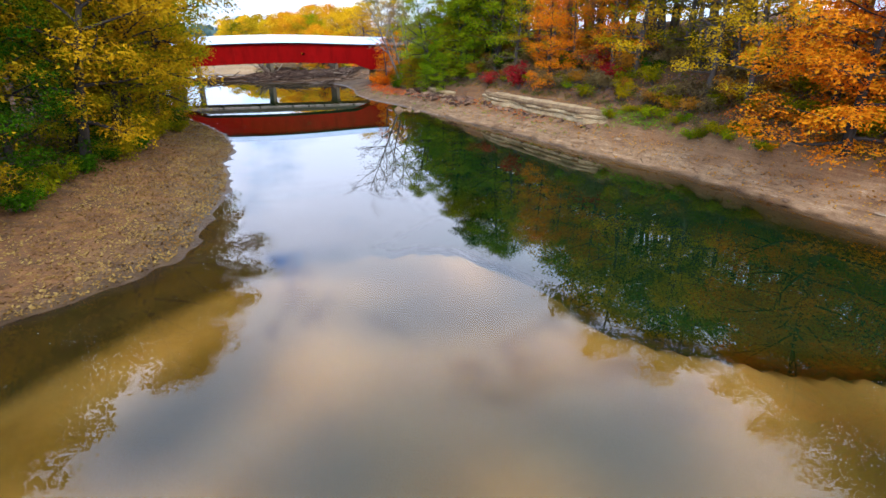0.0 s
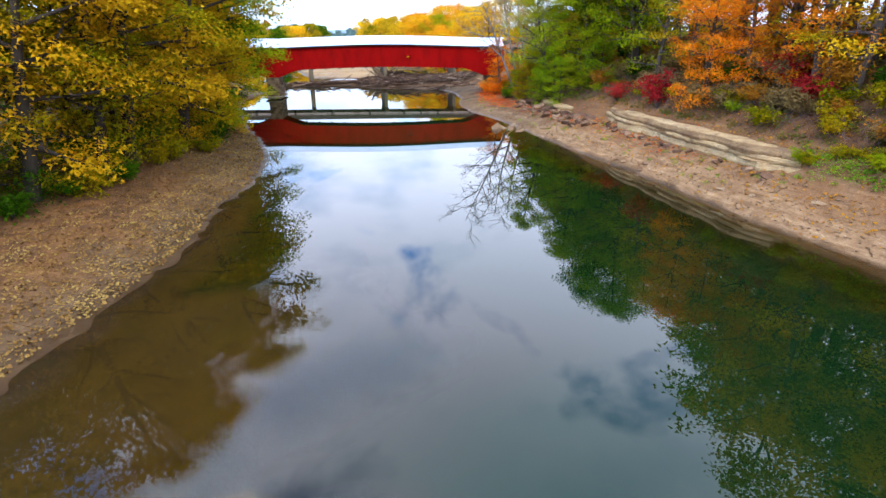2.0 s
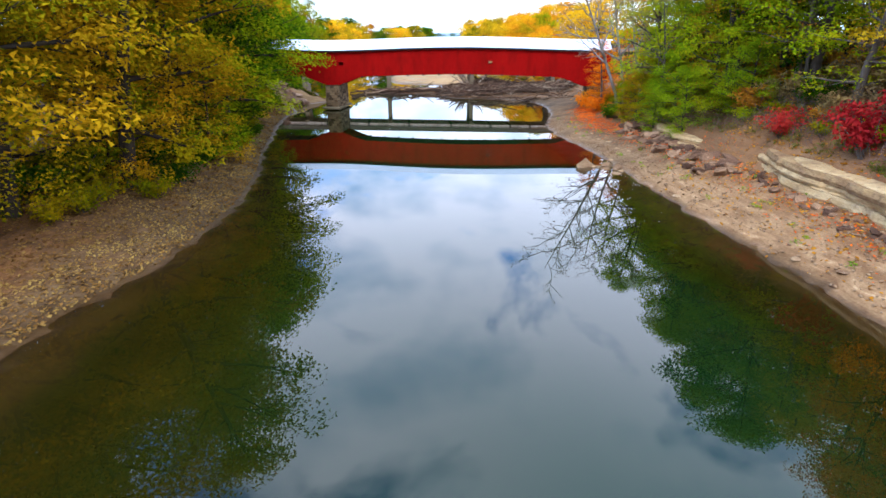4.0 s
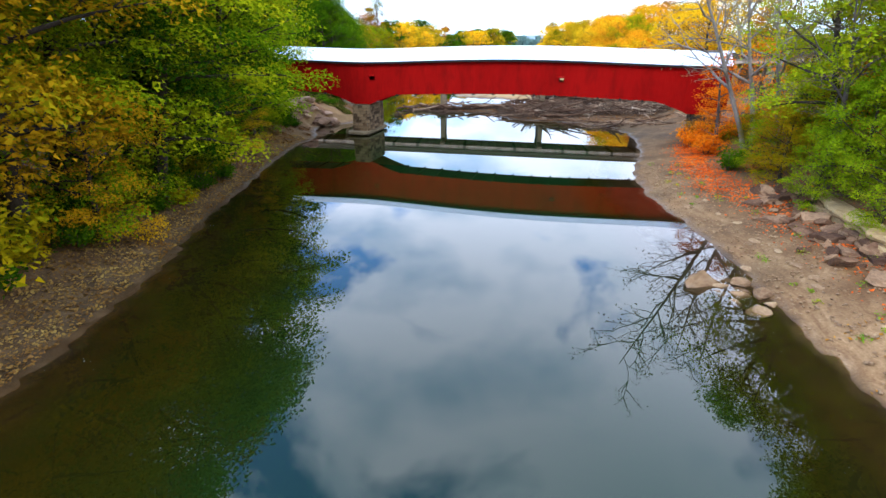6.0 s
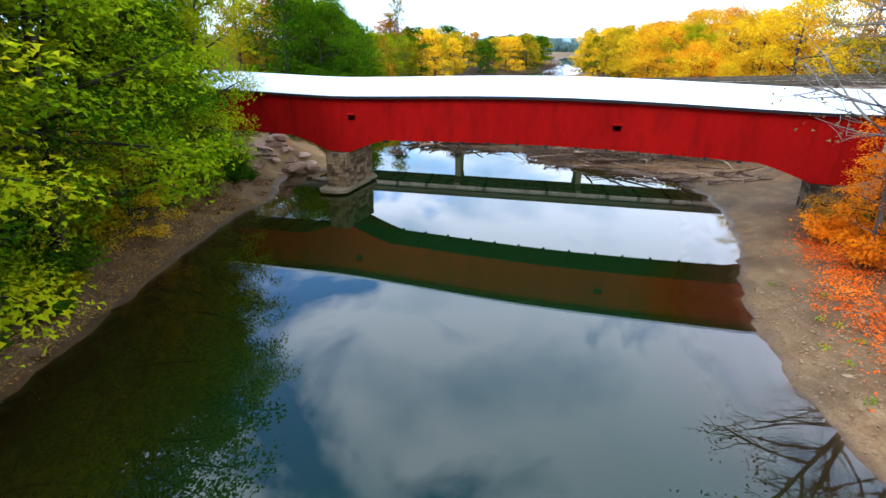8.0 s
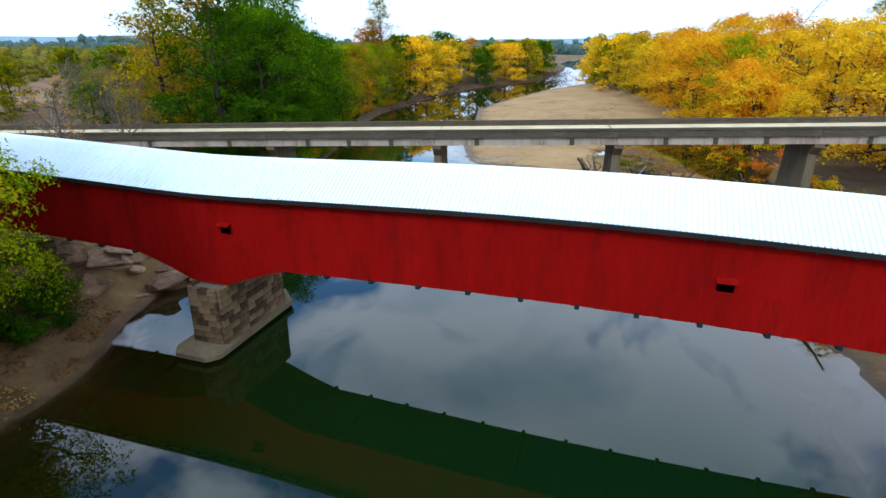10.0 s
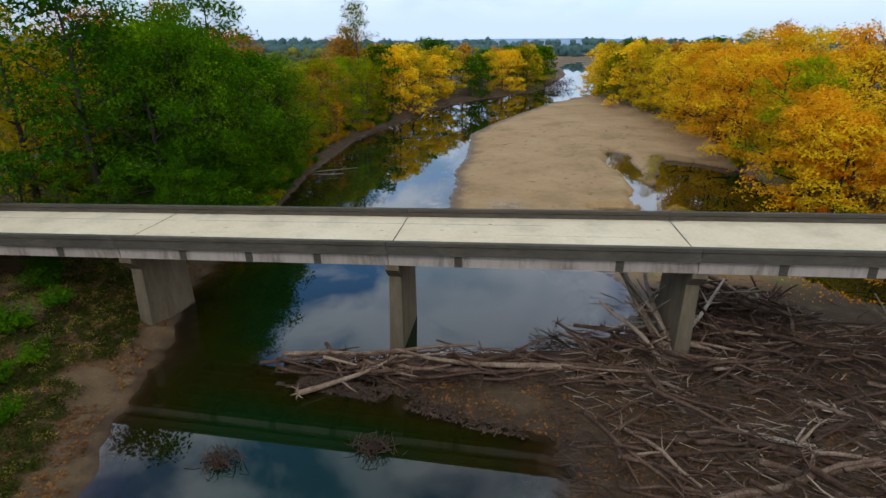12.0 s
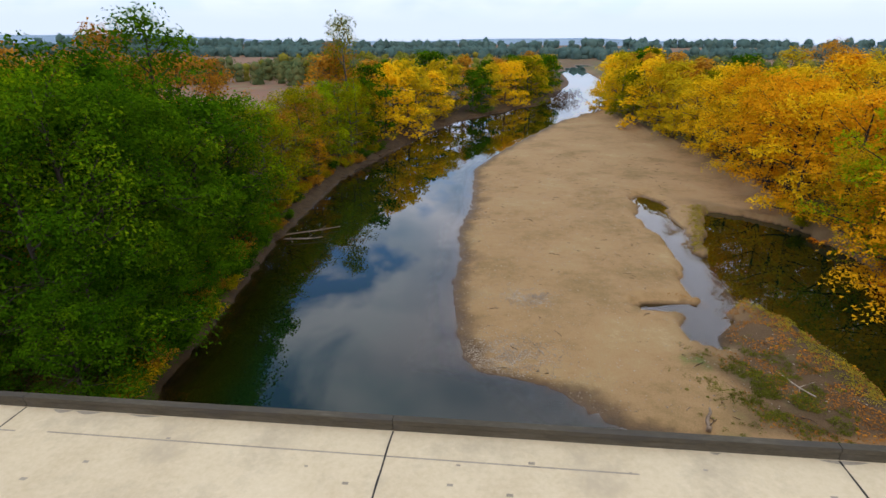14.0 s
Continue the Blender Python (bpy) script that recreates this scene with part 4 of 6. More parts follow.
for k in range(34):
    x, far_side = q.uniform(-60, 60), q.random() < 0.5
    ln, wd = q.uniform(0.5, 2.6), q.uniform(0.12, 0.4)
    y = DW - 0.46 - wd if far_side else 0.46
    bm = bmesh.new()
    pts = [(x + ln * t, y + (wd * (math.sin(3.14 * t) * q.uniform(0.5, 1.0) if not far_side else 0))) for t in (0, 0.2, 0.4, 0.6, 0.8, 1.0)]
    top = [bm.verts.new((px, (py if not far_side else y + wd - wd * math.sin(3.14 * i / 5) * 0.8), Z_DECK + 0.004)) for i, (px, py) in enumerate(pts)]
    base = [bm.verts.new((px, 0.46 if not far_side else DW - 0.46, Z_DECK + 0.004)) for px, _ in pts]
    for i in range(5):
        bm.faces.new((base[i], base[i + 1], top[i + 1], top[i]) if not far_side else (top[i], top[i + 1], base[i + 1], base[i]))
    part("dirt_patch", bm_mesh("dirt_patch", bm, GRIME), road_bridge, "dirt washed against the parapet")
for k in range(26):
    x, y, r = q.uniform(-34, 34), q.uniform(1.0, DW - 1.2), q.uniform(0.06, 0.2)
    part("dirt_patch", box_mesh("dirt_patch", GRIME, x, x + r * 1.8, y, y + r, Z_DECK + 0.001, Z_DECK + 0.004), road_bridge)

# ---- trees ----


def tube(v, f, pts, radii, sides=6):
    """Adds a tapered tube along pts."""
    base = len(v)
    for i, (p, r) in enumerate(zip(pts, radii)):
        d = (pts[min(i + 1, len(pts) - 1)] - pts[max(i - 1, 0)]).normalized()
        a = d.orthogonal().normalized()
        b = d.cross(a)
        for k in range(sides):
            t = 6.2832 * k / sides
            v.append(p + (a * math.cos(t) + b * math.sin(t)) * r)
        if i:
            for k in range(sides):
                q = base + (i - 1) * sides
                f.append((q + k, q + (k + 1) % sides, q + sides + (k + 1) % sides, q + sides + k))
    v.append(pts[-1] + (pts[-1] - pts[-2]).normalized() * radii[-1])
    q = base + (len(pts) - 1) * sides
    for k in range(sides):
        f.append((q + k, q + (k + 1) % sides, len(v) - 1))


def limb(rng, v, f, start, way, length, r0, r1, bend=0.25, up=0.15, sides=5, n=4):
    pts, p, d = [start.copy()], start.copy(), way.normalized()
    for i in range(n):
        d = (d + Vector((rng.uniform(-bend, bend), rng.uniform(-bend, bend), rng.uniform(-bend, bend) * 0.6 + up))).normalized()
        p = p + d * (length / n)
        pts.append(p.copy())
    tube(v, f, pts, [r0 + (r1 - r0) * i / n for i in range(n + 1)], sides)
    return pts


def leaf_cloud(rng, centres, per, leaf, flat=0.55):
    """Leaves, each a small pointed blade, in loose sprays round the given centres (x, y, z, radius)."""
    c = np.array(centres)
    k = len(c)
    n = k * per * 2
    idx = np.repeat(np.arange(k), per * 2)
    off = rng.normal(0, 1, (n, 3))
    off /= np.linalg.norm(off, axis=1)[:, None] + 1e-6
    off[:, 2] = np.where(rng.random(n) < 0.72, np.abs(off[:, 2]), off[:, 2])
    off *= (rng.random((n, 1)) ** 0.36)
    pos = c[idx, :3] + off * c[idx, 3:4] * np.array([1, 1, flat])
    # sprays droop towards their rims
    pos[:, 2] -= 0.22 * c[idx, 3] * (off[:, 0] ** 2 + off[:, 1] ** 2)
    nrm = off * np.array([0.7, 0.7, 0.5]) + rng.normal(0, 0.5, (n, 3)) + np.array([0, 0, 0.95])
    nrm /= np.linalg.norm(nrm, axis=1)[:, None] + 1e-6
    t = rng.normal(0, 1, (n, 3))
    t -= nrm * (t * nrm).sum(1)[:, None]
    t /= np.linalg.norm(t, axis=1)[:, None] + 1e-6
    b = np.cross(nrm, t)
    s = leaf * 0.76 * rng.uniform(0.6, 1.3, (n, 1))
    verts = np.stack([pos - t * s, pos + t * s * 0.6 - b * s * 0.52, pos + t * s * 0.6 + b * s * 0.52], 1).reshape(-1, 3)
    tris = np.arange(n * 3).reshape(-1, 3)
    return verts, tris


def tri_mesh(name, verts, tris, material):
    me = bpy.data.meshes.new(name)
    me.vertices.add(len(verts))
    me.vertices.foreach_set("co", np.asarray(verts, np.float32).ravel())
    me.loops.add(tris.size)
    me.loops.foreach_set("vertex_index", tris.astype(np.int32).ravel())
    me.polygons.add(len(tris))
    me.polygons.foreach_set("loop_start", np.arange(0, tris.size, 3, dtype=np.int32))
    me.polygons.foreach_set("loop_total", np.full(len(tris), 3, dtype=np.int32))
    me.update(calc_edges=True)
    me.materials.append(material)
    return me


def make_tree(seed, tall, wide, low=0.15, boughs=16, per=70, leaf=0.3, clump=1.5, twigs=3, bark=None, lean=0.05):
    """Trunk and crown meshes of a broad-leaved tree: tapered trunk, boughs, twigs and leaf sprays at their ends."""
    rng = random.Random(seed)
    nrg = np.random.default_rng(seed)
    v, f, centres = [], [], []
    trunk = limb(rng, v, f, Vector((0, 0, -0.4)), Vector((rng.uniform(-lean, lean), rng.uniform(-lean, lean), 1)), tall * 0.9, 0.019 * tall + 0.05, 0.03, 0.09, 0.25, 7, 7)
    for i in range(boughs):
        u = low + (0.95 - low) * (i + rng.random()) / boughs
        k = min(int(u * 7), 6)
        p = trunk[k].lerp(trunk[k + 1], u * 7 - k)
        ang = i * 2.4 + rng.uniform(-0.5, 0.5)
        reach = wide * (math.sin(math.pi * min(0.97, 0.18 + 0.75 * (u - low) / (1 - low) + 0.08)) ** 0.7) * rng.uniform(0.72, 1.15)
        rise = -0.12 + 1.15 * u
        pts = limb(rng, v, f, p, Vector((math.cos(ang), math.sin(ang), rise)), reach, 0.010 * tall * (1.15 - u), 0.02, 0.3, 0.02, 5, 4)
        centres.append((*pts[-1], clump * rng.uniform(0.8, 1.25)))
        centres.append((*pts[-2], clump * rng.uniform(0.8, 1.2)))
        for j in range(twigs):
            q = pts[rng.choice((1, 2, 3))]
            a2 = ang + rng.uniform(-1.3, 1.3)
            tp = limb(rng, v, f, q, Vector((math.cos(a2), math.sin(a2), rng.uniform(-0.25, 0.8))), reach * rng.uniform(0.35, 0.6), 0.035, 0.012, 0.3, 0.02, 3, 2)
            centres.append((*tp[-1], clump * rng.uniform(0.7, 1.15)))
    centres.append((*trunk[-1], clump))
    # leaves close round the stem
    for k in range(7):
        if (k + 0.5) / 7 > low:
            p = trunk[k].lerp(trunk[k + 1], 0.5)
            for a in (0.0, 2.1, 4.2) if bark is BARK_DARK else (0.0, 3.14):
                r = wide * 0.17
                centres.append((p.x + r * math.cos(a + k), p.y + r * math.sin(a + k), p.z, clump * rng.uniform(0.8, 1.1)))
    tm = mesh_of("trunk", v, f, bark or BARK, True)
    lv, lt = leaf_cloud(nrg, centres, per, leaf)
    return tm, tri_mesh("crown", lv, lt, LEAF["green"])


def make_bare(seed, tall, wide, bark, leafy=0, stout=0.015):
    """A nearly leafless tree: trunk, limbs, branches and twigs."""
    rng = random.Random(seed)
    nrg = np.random.default_rng(seed)
    v, f, centres = [], [], []
    trunk = limb(rng, v, f, Vector((0, 0, -0.4)), Vector((rng.uniform(-0.15, 0.15), rng.uniform(-0.15, 0.15), 1)), tall * 0.92, stout * tall + 0.05, 0.03, 0.13, 0.25, 7, 7)
    for i in range(13):
        u = 0.28 + 0.68 * (i + rng.random()) / 13
        k = min(int(u * 7), 6)
        p = trunk[k].lerp(trunk[k + 1], u * 7 - k)
        ang = i * 2.4 + rng.uniform(-0.6, 0.6)
        reach = wide * (1.15 - 0.6 * u) * rng.uniform(0.7, 1.15)
        pts = limb(rng, v, f, p, Vector((math.cos(ang), math.sin(ang), 0.75)), reach, 0.0075 * tall * (1.2 - u), 0.025, 0.35, 0.05, 5, 5)
        for j in range(6):
            q = pts[rng.choice((1, 2, 3, 4, 5))]
            a2 = ang + rng.uniform(-1.4, 1.4)
            tp = limb(rng, v, f, q, Vector((math.cos(a2), math.sin(a2), rng.uniform(-0.1, 1.0))), reach * rng.uniform(0.3, 0.55), 0.04, 0.012, 0.35, 0.06, 3, 3)
            centres.append((*tp[-1], 0.9))
            for jj in range(2):
                a3 = a2 + rng.uniform(-1.2, 1.2)
                limb(rng, v, f, tp[rng.choice((1, 2, 3))], Vector((math.cos(a3), math.sin(a3), rng.uniform(-0.2, 1.0))), reach * 0.22, 0.02, 0.008, 0.4, 0.06, 3, 2)
    tm = mesh_of("trunk", v, f, bark, True)
    lv, lt = leaf_cloud(nrg, centres, max(leafy, 1), 0.16)
    return tm, tri_mesh("crown", lv, lt, LEAF["tan"])


def make_bush(seed, tall, wide, per=55, leaf=0.17):
    rng = random.Random(seed)
    nrg = np.random.default_rng(seed)
    v, f, centres = [], [], []
    for i in range(10):
        a = rng.uniform(0, 6.28)
        pts = limb(rng, v, f, Vector((rng.uniform(-0.25, 0.25), rng.uniform(-0.25, 0.25), -0.2)), Vector((math.cos(a) * wide, math.sin(a) * wide, tall)), tall * rng.uniform(0.6, 1.1), 0.045, 0.012, 0.3, 0.0, 3, 4)
        for q in pts[2:]:
            centres.append((*q, wide * rng.uniform(0.32, 0.5)))
    tm = mesh_of("stems", v, f, BARK, True)
    lv, lt = leaf_cloud(nrg, centres, per, leaf)
    return tm, tri_mesh("leaves", lv, lt, LEAF["green"])


NEAR = [make_tree(11 + i, 17, 6.2, 0.02, 21, 68, 0.2, 1.7, 3, BARK_DARK) for i in range(4)]       # leafy to the ground, seen close
NEARTALL = [make_tree(31 + i, 21, 5.6, 0.18, 20, 60, 0.21, 1.75, 3, BARK_DARK) for i in range(3)]
BROAD = [make_tree(15 + i, 17, 6.2, 0.04, 17, 30, 0.3, 1.85, 3, BARK_DARK) for i in range(4)]         # the same, farther off
TALL = [make_tree(35 + i, 21, 5.6, 0.25, 15, 20, 0.32, 1.75, 3) for i in range(3)]          # clear stem below
THIN = [make_tree(51 + i, 17, 4.2, 0.14, 14, 23, 0.22, 1.35, 3) for i in range(4)]         # thinning autumn crown
FARTREE = [make_tree(71 + i, 16, 6.2, 0.05, 13, 17, 0.58, 2.0, 2) for i in range(3)]       # distant
BARE = [make_bare(91, 17, 5.6, BARK_PALE, 4, 0.0085), make_bare(92, 14, 5.0, BARK), make_bare(93, 16, 5.2, BARK, 8)]
BUSH = [make_bush(101 + i, 2.6, 1.9, 20, 0.215) for i in range(3)]
LOOKS = {"green": "green", "olive": "yellow-green", "yellow": "yellow", "gold": "golden yellow", "orange": "bright orange", "lime": "fresh yellow-green", "amber": "amber orange", "maple": "deep orange", "fresh": "bright yellow-green", "honey": "honey gold", "rust": "rust brown", "red": "crimson red", "tan": "faded tan"}


def put(kinds, i, x, y, size, colour, name="tree", label="", z=None, turn=None, tilt=(0, 0), wide=1.0):
    """Stands a tree or bush of a kind at x, y, in the leaf colour given."""
    tm, cm = kinds[i % len(kinds)]
    rz = (x * 37 + y * 53) % 360 if turn is None else turn
    at = pose(x, y, h_at(x, y) - 0.1 if z is None else z, tilt[0], tilt[1], 0) @ pose(0, 0, 0, 0, 0, rz) @ Matrix.Diagonal((size * wide, size * wide, size, 1))
    if kinds is FARTREE:
        DISTANT.append((tm, cm, at, colour))
        return None
    thing = new(name)
    thing.matrix_basis = at
    a = part("stem" if name == "bush" else "trunk", tm, thing)
    b = part("foliage" if name == "bush" else "crown", cm, thing)
    b.material_slots[0].link = "OBJECT"
    b.material_slots[0].material = LEAF[colour]
    tagged(thing, label or {"tree": "tall broad-leaved tree with %s autumn leaves", "bush": "bushy bank shrub with %s autumn leaves"}[name] % LOOKS[colour], name, {"tree": "riverside trees", "bush": "bank shrubs"}[name])
    return thing


DISTANT = []          # trees too far off to count


def mesh_arrays(me, at):
    """Vertices of a mesh, moved by a matrix, and its triangles."""
    co = np.empty(len(me.vertices) * 3, np.float32)
    me.vertices.foreach_get("co", co)
    m = np.array(at)
    me.calc_loop_triangles()
    tri = np.empty(len(me.loop_triangles) * 3, np.int32)
    me.loop_triangles.foreach_get("vertices", tri)
    return co.reshape(-1, 3) @ m[:3, :3].T + m[:3, 3], tri.reshape(-1, 3)


def joined(name, label, pieces, material):
    vs, ts, k = [], [], 0
    for me, at in pieces:
        v, t = mesh_arrays(me, at)
        vs.append(v)
        ts.append(t + k)
        k += len(v)
    tagged(new(name, tri_mesh(name, np.concatenate(vs), np.concatenate(ts), material)), label, "woods", kind="stuff")


rng = random.Random(17)


def row(kinds, y0, y1, gap, edge, out, size, colours, jitter=1.5, name="tree", wide=1.0, sign=-1, table=None):
    """A loose row of trees along a bank: out metres behind the edge line."""
    y, i = y0, 0
    while y < y1:
        x = line_at(table, y) + sign * (out + rng.uniform(-jitter, jitter))
        put(kinds, rng.randrange(9), x, y + rng.uniform(-1, 1), size * rng.uniform(0.85, 1.15), rng.choice(colours), name, wide=wide)
        y += gap * rng.uniform(0.8, 1.2)
        i += 1


# left bank, near: the wood's edge runs out to the water towards the covered bridge
EDGE_L = [(30, -24), (46, -12), (57, -6), (70, 0), (80, 5), (90, 8.5), (100, 11), (110, 12), (122, 11.8), (134, 9.5), (150, 7.0)]
row(NEAR, 44, 92, 6.5, EDGE_L, 1.5, 1.15, ["olive", "green", "honey", "olive"], table=EDGE_L)
row(TALL, 40, 92, 6.5, EDGE_L, 7.5, 1.45, ["olive", "green", "yellow"], table=EDGE_L)
row(NEAR, 93, 146, 6.5, EDGE_L, 1.5, 1.15, ["green", "lime", "green", "lime"], table=EDGE_L)
row(TALL, 94, 146, 6.5, EDGE_L, 7, 1.4, ["green", "olive", "green"], table=EDGE_L)
row(TALL, 40, 150, 12.0, EDGE_L, 16, 1.2, ["green", "olive", "rust"], 3.0, table=EDGE_L)
for x, y, sz, c in ((0.5, 67.0, 1.4, "honey"), (4.0, 74.0, 1.35, "olive")):
    put(NEARTALL, int(y), x, y, sz, c, label="tall maple with yellow leaves leaning over the beach", tilt=(0, 9))
put(NEAR, 1, 13.5, 101.0, 0.72, "honey", label="low spreading tree with golden orange leaves")
put(NEAR, 3, 11.5, 135.0, 0.62, "yellow")
put(NEARTALL, 0, 12.5, 112.0, 1.3, "lime", tilt=(0, 10), wide=1.15)
put(NEARTALL, 2, 11.5, 126.0, 1.35, "lime", tilt=(0, 13), wide=1.2)
put(NEARTALL, 1, 9.5, 138.5, 1.3, "green", tilt=(0, 9), wide=1.15)
put(NEAR, 0, 5.0, 150.0, 1.3, "olive", label="dense green tree crowding the covered bridge", wide=0.82)
put(NEARTALL, 1, 9.2, 148.5, 1.25, "lime", tilt=(0, 14), wide=0.85)
put(NEARTALL, 0, 10.5, 143.5, 1.2, "lime", wide=0.9)
put(NEAR, 2, 10.2, 147.0, 0.95, "lime", label="dense green tree crowding the covered bridge", wide=0.78)
put(NEARTALL, 2, 6.5, 150.5, 1.2, "lime", wide=0.95)
put(NEAR, 3, 8.0, 151.0, 1.15, "lime", label="dense green tree crowding the covered bridge", wide=0.72)
put(NEAR, 0, 9.5, 151.5, 0.6, "green", label="low dark green tree under the covered bridge's end")
for x, y, sz in ((12.5, 154.5, 1.0), (11.0, 157.5, 1.2), (9.0, 159.0, 1.2), (13.0, 157.0, 0.7), (10.5, 153.0, 1.2)):
    put(BUSH, int(x), x, y, sz, "green", "bush")
put(NEAR, 2, 4.5, 155.5, 1.15, "green", label="dense green tree crowding the covered bridge", wide=0.75)
put(NEAR, 1, 9.2, 155.0, 1.3, "lime", label="dense green tree crowding the covered bridge", wide=0.62)
put(NEARTALL, 0, 4.5, 147.0, 1.35, "olive")
put(NEARTALL, 2, 9.0, 104.0, 1.6, "lime", tilt=(0, 8), wide=1.1)
put(NEARTALL, 1, 10.5, 117.0, 1.55, "green", tilt=(0, 10), wide=1.1)
put(NEARTALL, 0, 4.0, 97.0, 1.7, "honey", tilt=(0, 6), wide=1.1)
put(NEAR, 3, 2.0, 151.5, 1.2, "olive")
put(NEARTALL, 1, 10.0, 88.0, 1.6, "olive", tilt=(0, 10), wide=1.0)
put(NEARTALL, 2, 11.0, 97.0, 1.5, "honey", tilt=(0, 10), wide=1.0)
put(NEARTALL, 0, 5.5, 79.0, 1.6, "honey", tilt=(0, 10), wide=1.0)
row(BUSH, 96, 128, 4.0, EDGE_L, -2.0, 0.8, ["green", "olive"], 0.8, "bush", table=EDGE_L)
row(BUSH, 76, 140, 3.2, EDGE_L, 0.0, 1.5, ["green", "green", "olive"], 1.2, "bush", table=EDGE_L)
row(BUSH, 48, 92, 3.5, EDGE_L, -4.0, 0.9, ["olive", "green", "olive"], 1.2, "bush", table=EDGE_L)
# right bank, near: brushy hillside under thin autumn woods
row(BUSH, 26, 50, 1.4, BANK_R, 0.7, 0.6, ["olive", "lime", "lime", "olive"], 0.9, "bush", sign=1, table=BANK_R)
row(BUSH, 4, 62, 1.7, BANK_R, 3.0, 0.85, ["olive", "rust", "tan", "tan"], 1.0, "bush", sign=1, table=BANK_R)
row(BUSH, 60, 140, 3.6, BANK_R, 3.2, 0.6, ["olive", "fresh", "rust", "tan"], 0.8, "bush", sign=1, table=BANK_R)
row(BUSH, 0, 140, 2.3, BANK_R, 5.0, 1.15, ["tan", "olive", "rust", "tan", "green"], 2.0, "bush", sign=1, table=BANK_R)
row(BUSH, 0, 140, 3.0, BANK_R, 10.0, 1.3, ["tan", "tan", "olive", "rust"], 2.5, "bush", sign=1, table=BANK_R)
row(BARE, 4, 104, 8.0, BANK_R, 9, 0.9, ["tan", "rust"], 2.5, sign=1, table=BANK_R)
row(THIN, 6, 112, 5.0, BANK_R, 9, 1.15, ["olive", "rust", "yellow", "olive", "gold"], 3.0, sign=1, table=BANK_R)
row(TALL, 2, 112, 8.0, BANK_R, 15, 1.05, ["olive", "green", "yellow", "olive"], 2.5, sign=1, table=BANK_R)
row(BARE, 4, 140, 9, BANK_R, 19, 1.0, ["tan", "rust"], 3.0, sign=1, table=BANK_R)
row(THIN, 0, 140, 6.5, BANK_R, 23, 1.15, ["olive", "gold", "yellow", "rust", "green"], 3.0, sign=1, table=BANK_R)
row(TALL, 0, 150, 8.5, BANK_R, 31, 0.95, ["olive", "yellow", "green", "rust"], 4.0, sign=1, table=BANK_R)
row(TALL, 4, 66, 6.5, BANK_R, 12, 1.4, ["lime", "olive", "gold", "yellow"], 2.0, sign=1, table=BANK_R)
# the ones that stand out on that side
put(NEAR, 0, 58.6, 19.5, 1.2, "maple", label="big maple with dense orange leaves over the bank", tilt=(0, -8), wide=1.2)
put(NEAR, 3, 61.0, 22.5, 0.9, "maple", label="big maple with dense orange leaves over the bank", wide=1.2)
put(NEAR, 2, 64.0, 12.0, 1.15, "maple", label="big maple with dense orange leaves over the bank")
put(THIN, 3, 63.0, 31.5, 0.95, "gold", wide=1.2)
put(THIN, 0, 66.0, 38.0, 1.0, "gold", wide=1.2)
put(THIN, 2, 69.0, 54.0, 0.9, "orange", wide=1.2)
put(BUSH, 0, 67.0, 53.0, 1.3, "red", "bush")
put(BUSH, 2, 69.0, 57.0, 1.5, "red", "bush")
put(NEAR, 1, 67.2, 66.5, 0.95, "orange", label="tall maple with layered orange leaves above the ledge", wide=0.72)
put(NEAR, 3, 69.0, 58.5, 0.9, "maple", label="tall maple with layered orange leaves above the ledge", wide=0.75)
put(THIN, 2, 69.5, 64.0, 0.8, "orange")
put(THIN, 1, 70.5, 79.0, 0.95, "lime", wide=1.1)
put(THIN, 3, 71.5, 74.0, 0.7, "orange")
put(BUSH, 1, 68.0, 83.0, 1.15, "red", "bush")
put(BUSH, 2, 66.6, 73.0, 1.9, "red", "bush", wide=0.7)
for x, y, sz, c in ((73.5, 87, 1.2, "lime"), (76.0, 94, 1.3, "green"), (74.5, 104, 1.2, "fresh"), (79.0, 90, 1.3, "lime"), (80.0, 101, 1.3, "olive"), (72.0, 97, 1.0, "lime"), (72.5, 111, 1.1, "fresh")):
    put(NEARTALL, int(y), x, y, sz, c, label="tall leafy tree on the slope above the rock shelf", tilt=(0, -6))
put(NEAR, 1, 70.0, 104.0, 0.6, "fresh")
put(NEAR, 3, 71.5, 96.0, 0.62, "fresh")
put(TALL, 2, 76.0, 100.0, 0.9, "green")
put(THIN, 1, 75.0, 108.0, 1.0, "olive")
put(THIN, 2, 73.0, 101.0, 0.8, "rust")
put(THIN, 3, 77.5, 114.0, 1.0, "yellow")
put(NEAR, 2, 72.5, 112.0, 0.5, "olive")
put(THIN, 0, 74.0, 109.0, 0.75, "orange")
put(NEAR, 0, 75.5, 119.0, 0.5, "fresh")
put(BUSH, 1, 74.0, 140.6, 1.3, "rust", "bush")
put(BUSH, 0, 76.0, 138.5, 1.2, "olive", "bush")
put(BROAD, 1, 79.5, 127.0, 0.62, "olive")
put(NEAR, 2, 75.0, 136.8, 0.5, "orange", label="slender maple with orange leaves beside the bridge")
put(THIN, 0, 73.5, 134.0, 0.8, "orange", label="slender maple with orange leaves beside the bridge")
put(THIN, 2, 77.5, 133.0, 0.8, "orange", label="slender maple with orange leaves beside the bridge")
put(BARE, 0, 73.6, 127.0, 1.75, "tan", label="pale bare sycamore leaning over the river", tilt=(0, -27), wide=0.9)
put(BARE, 0, 75.6, 129.5, 1.6, "tan", label="pale bare sycamore on the bank", turn=140, tilt=(0, -12))
put(BARE, 0, 77.0, 126.0, 1.5, "tan", label="pale bare sycamore on the bank", turn=250, tilt=(0, -8))
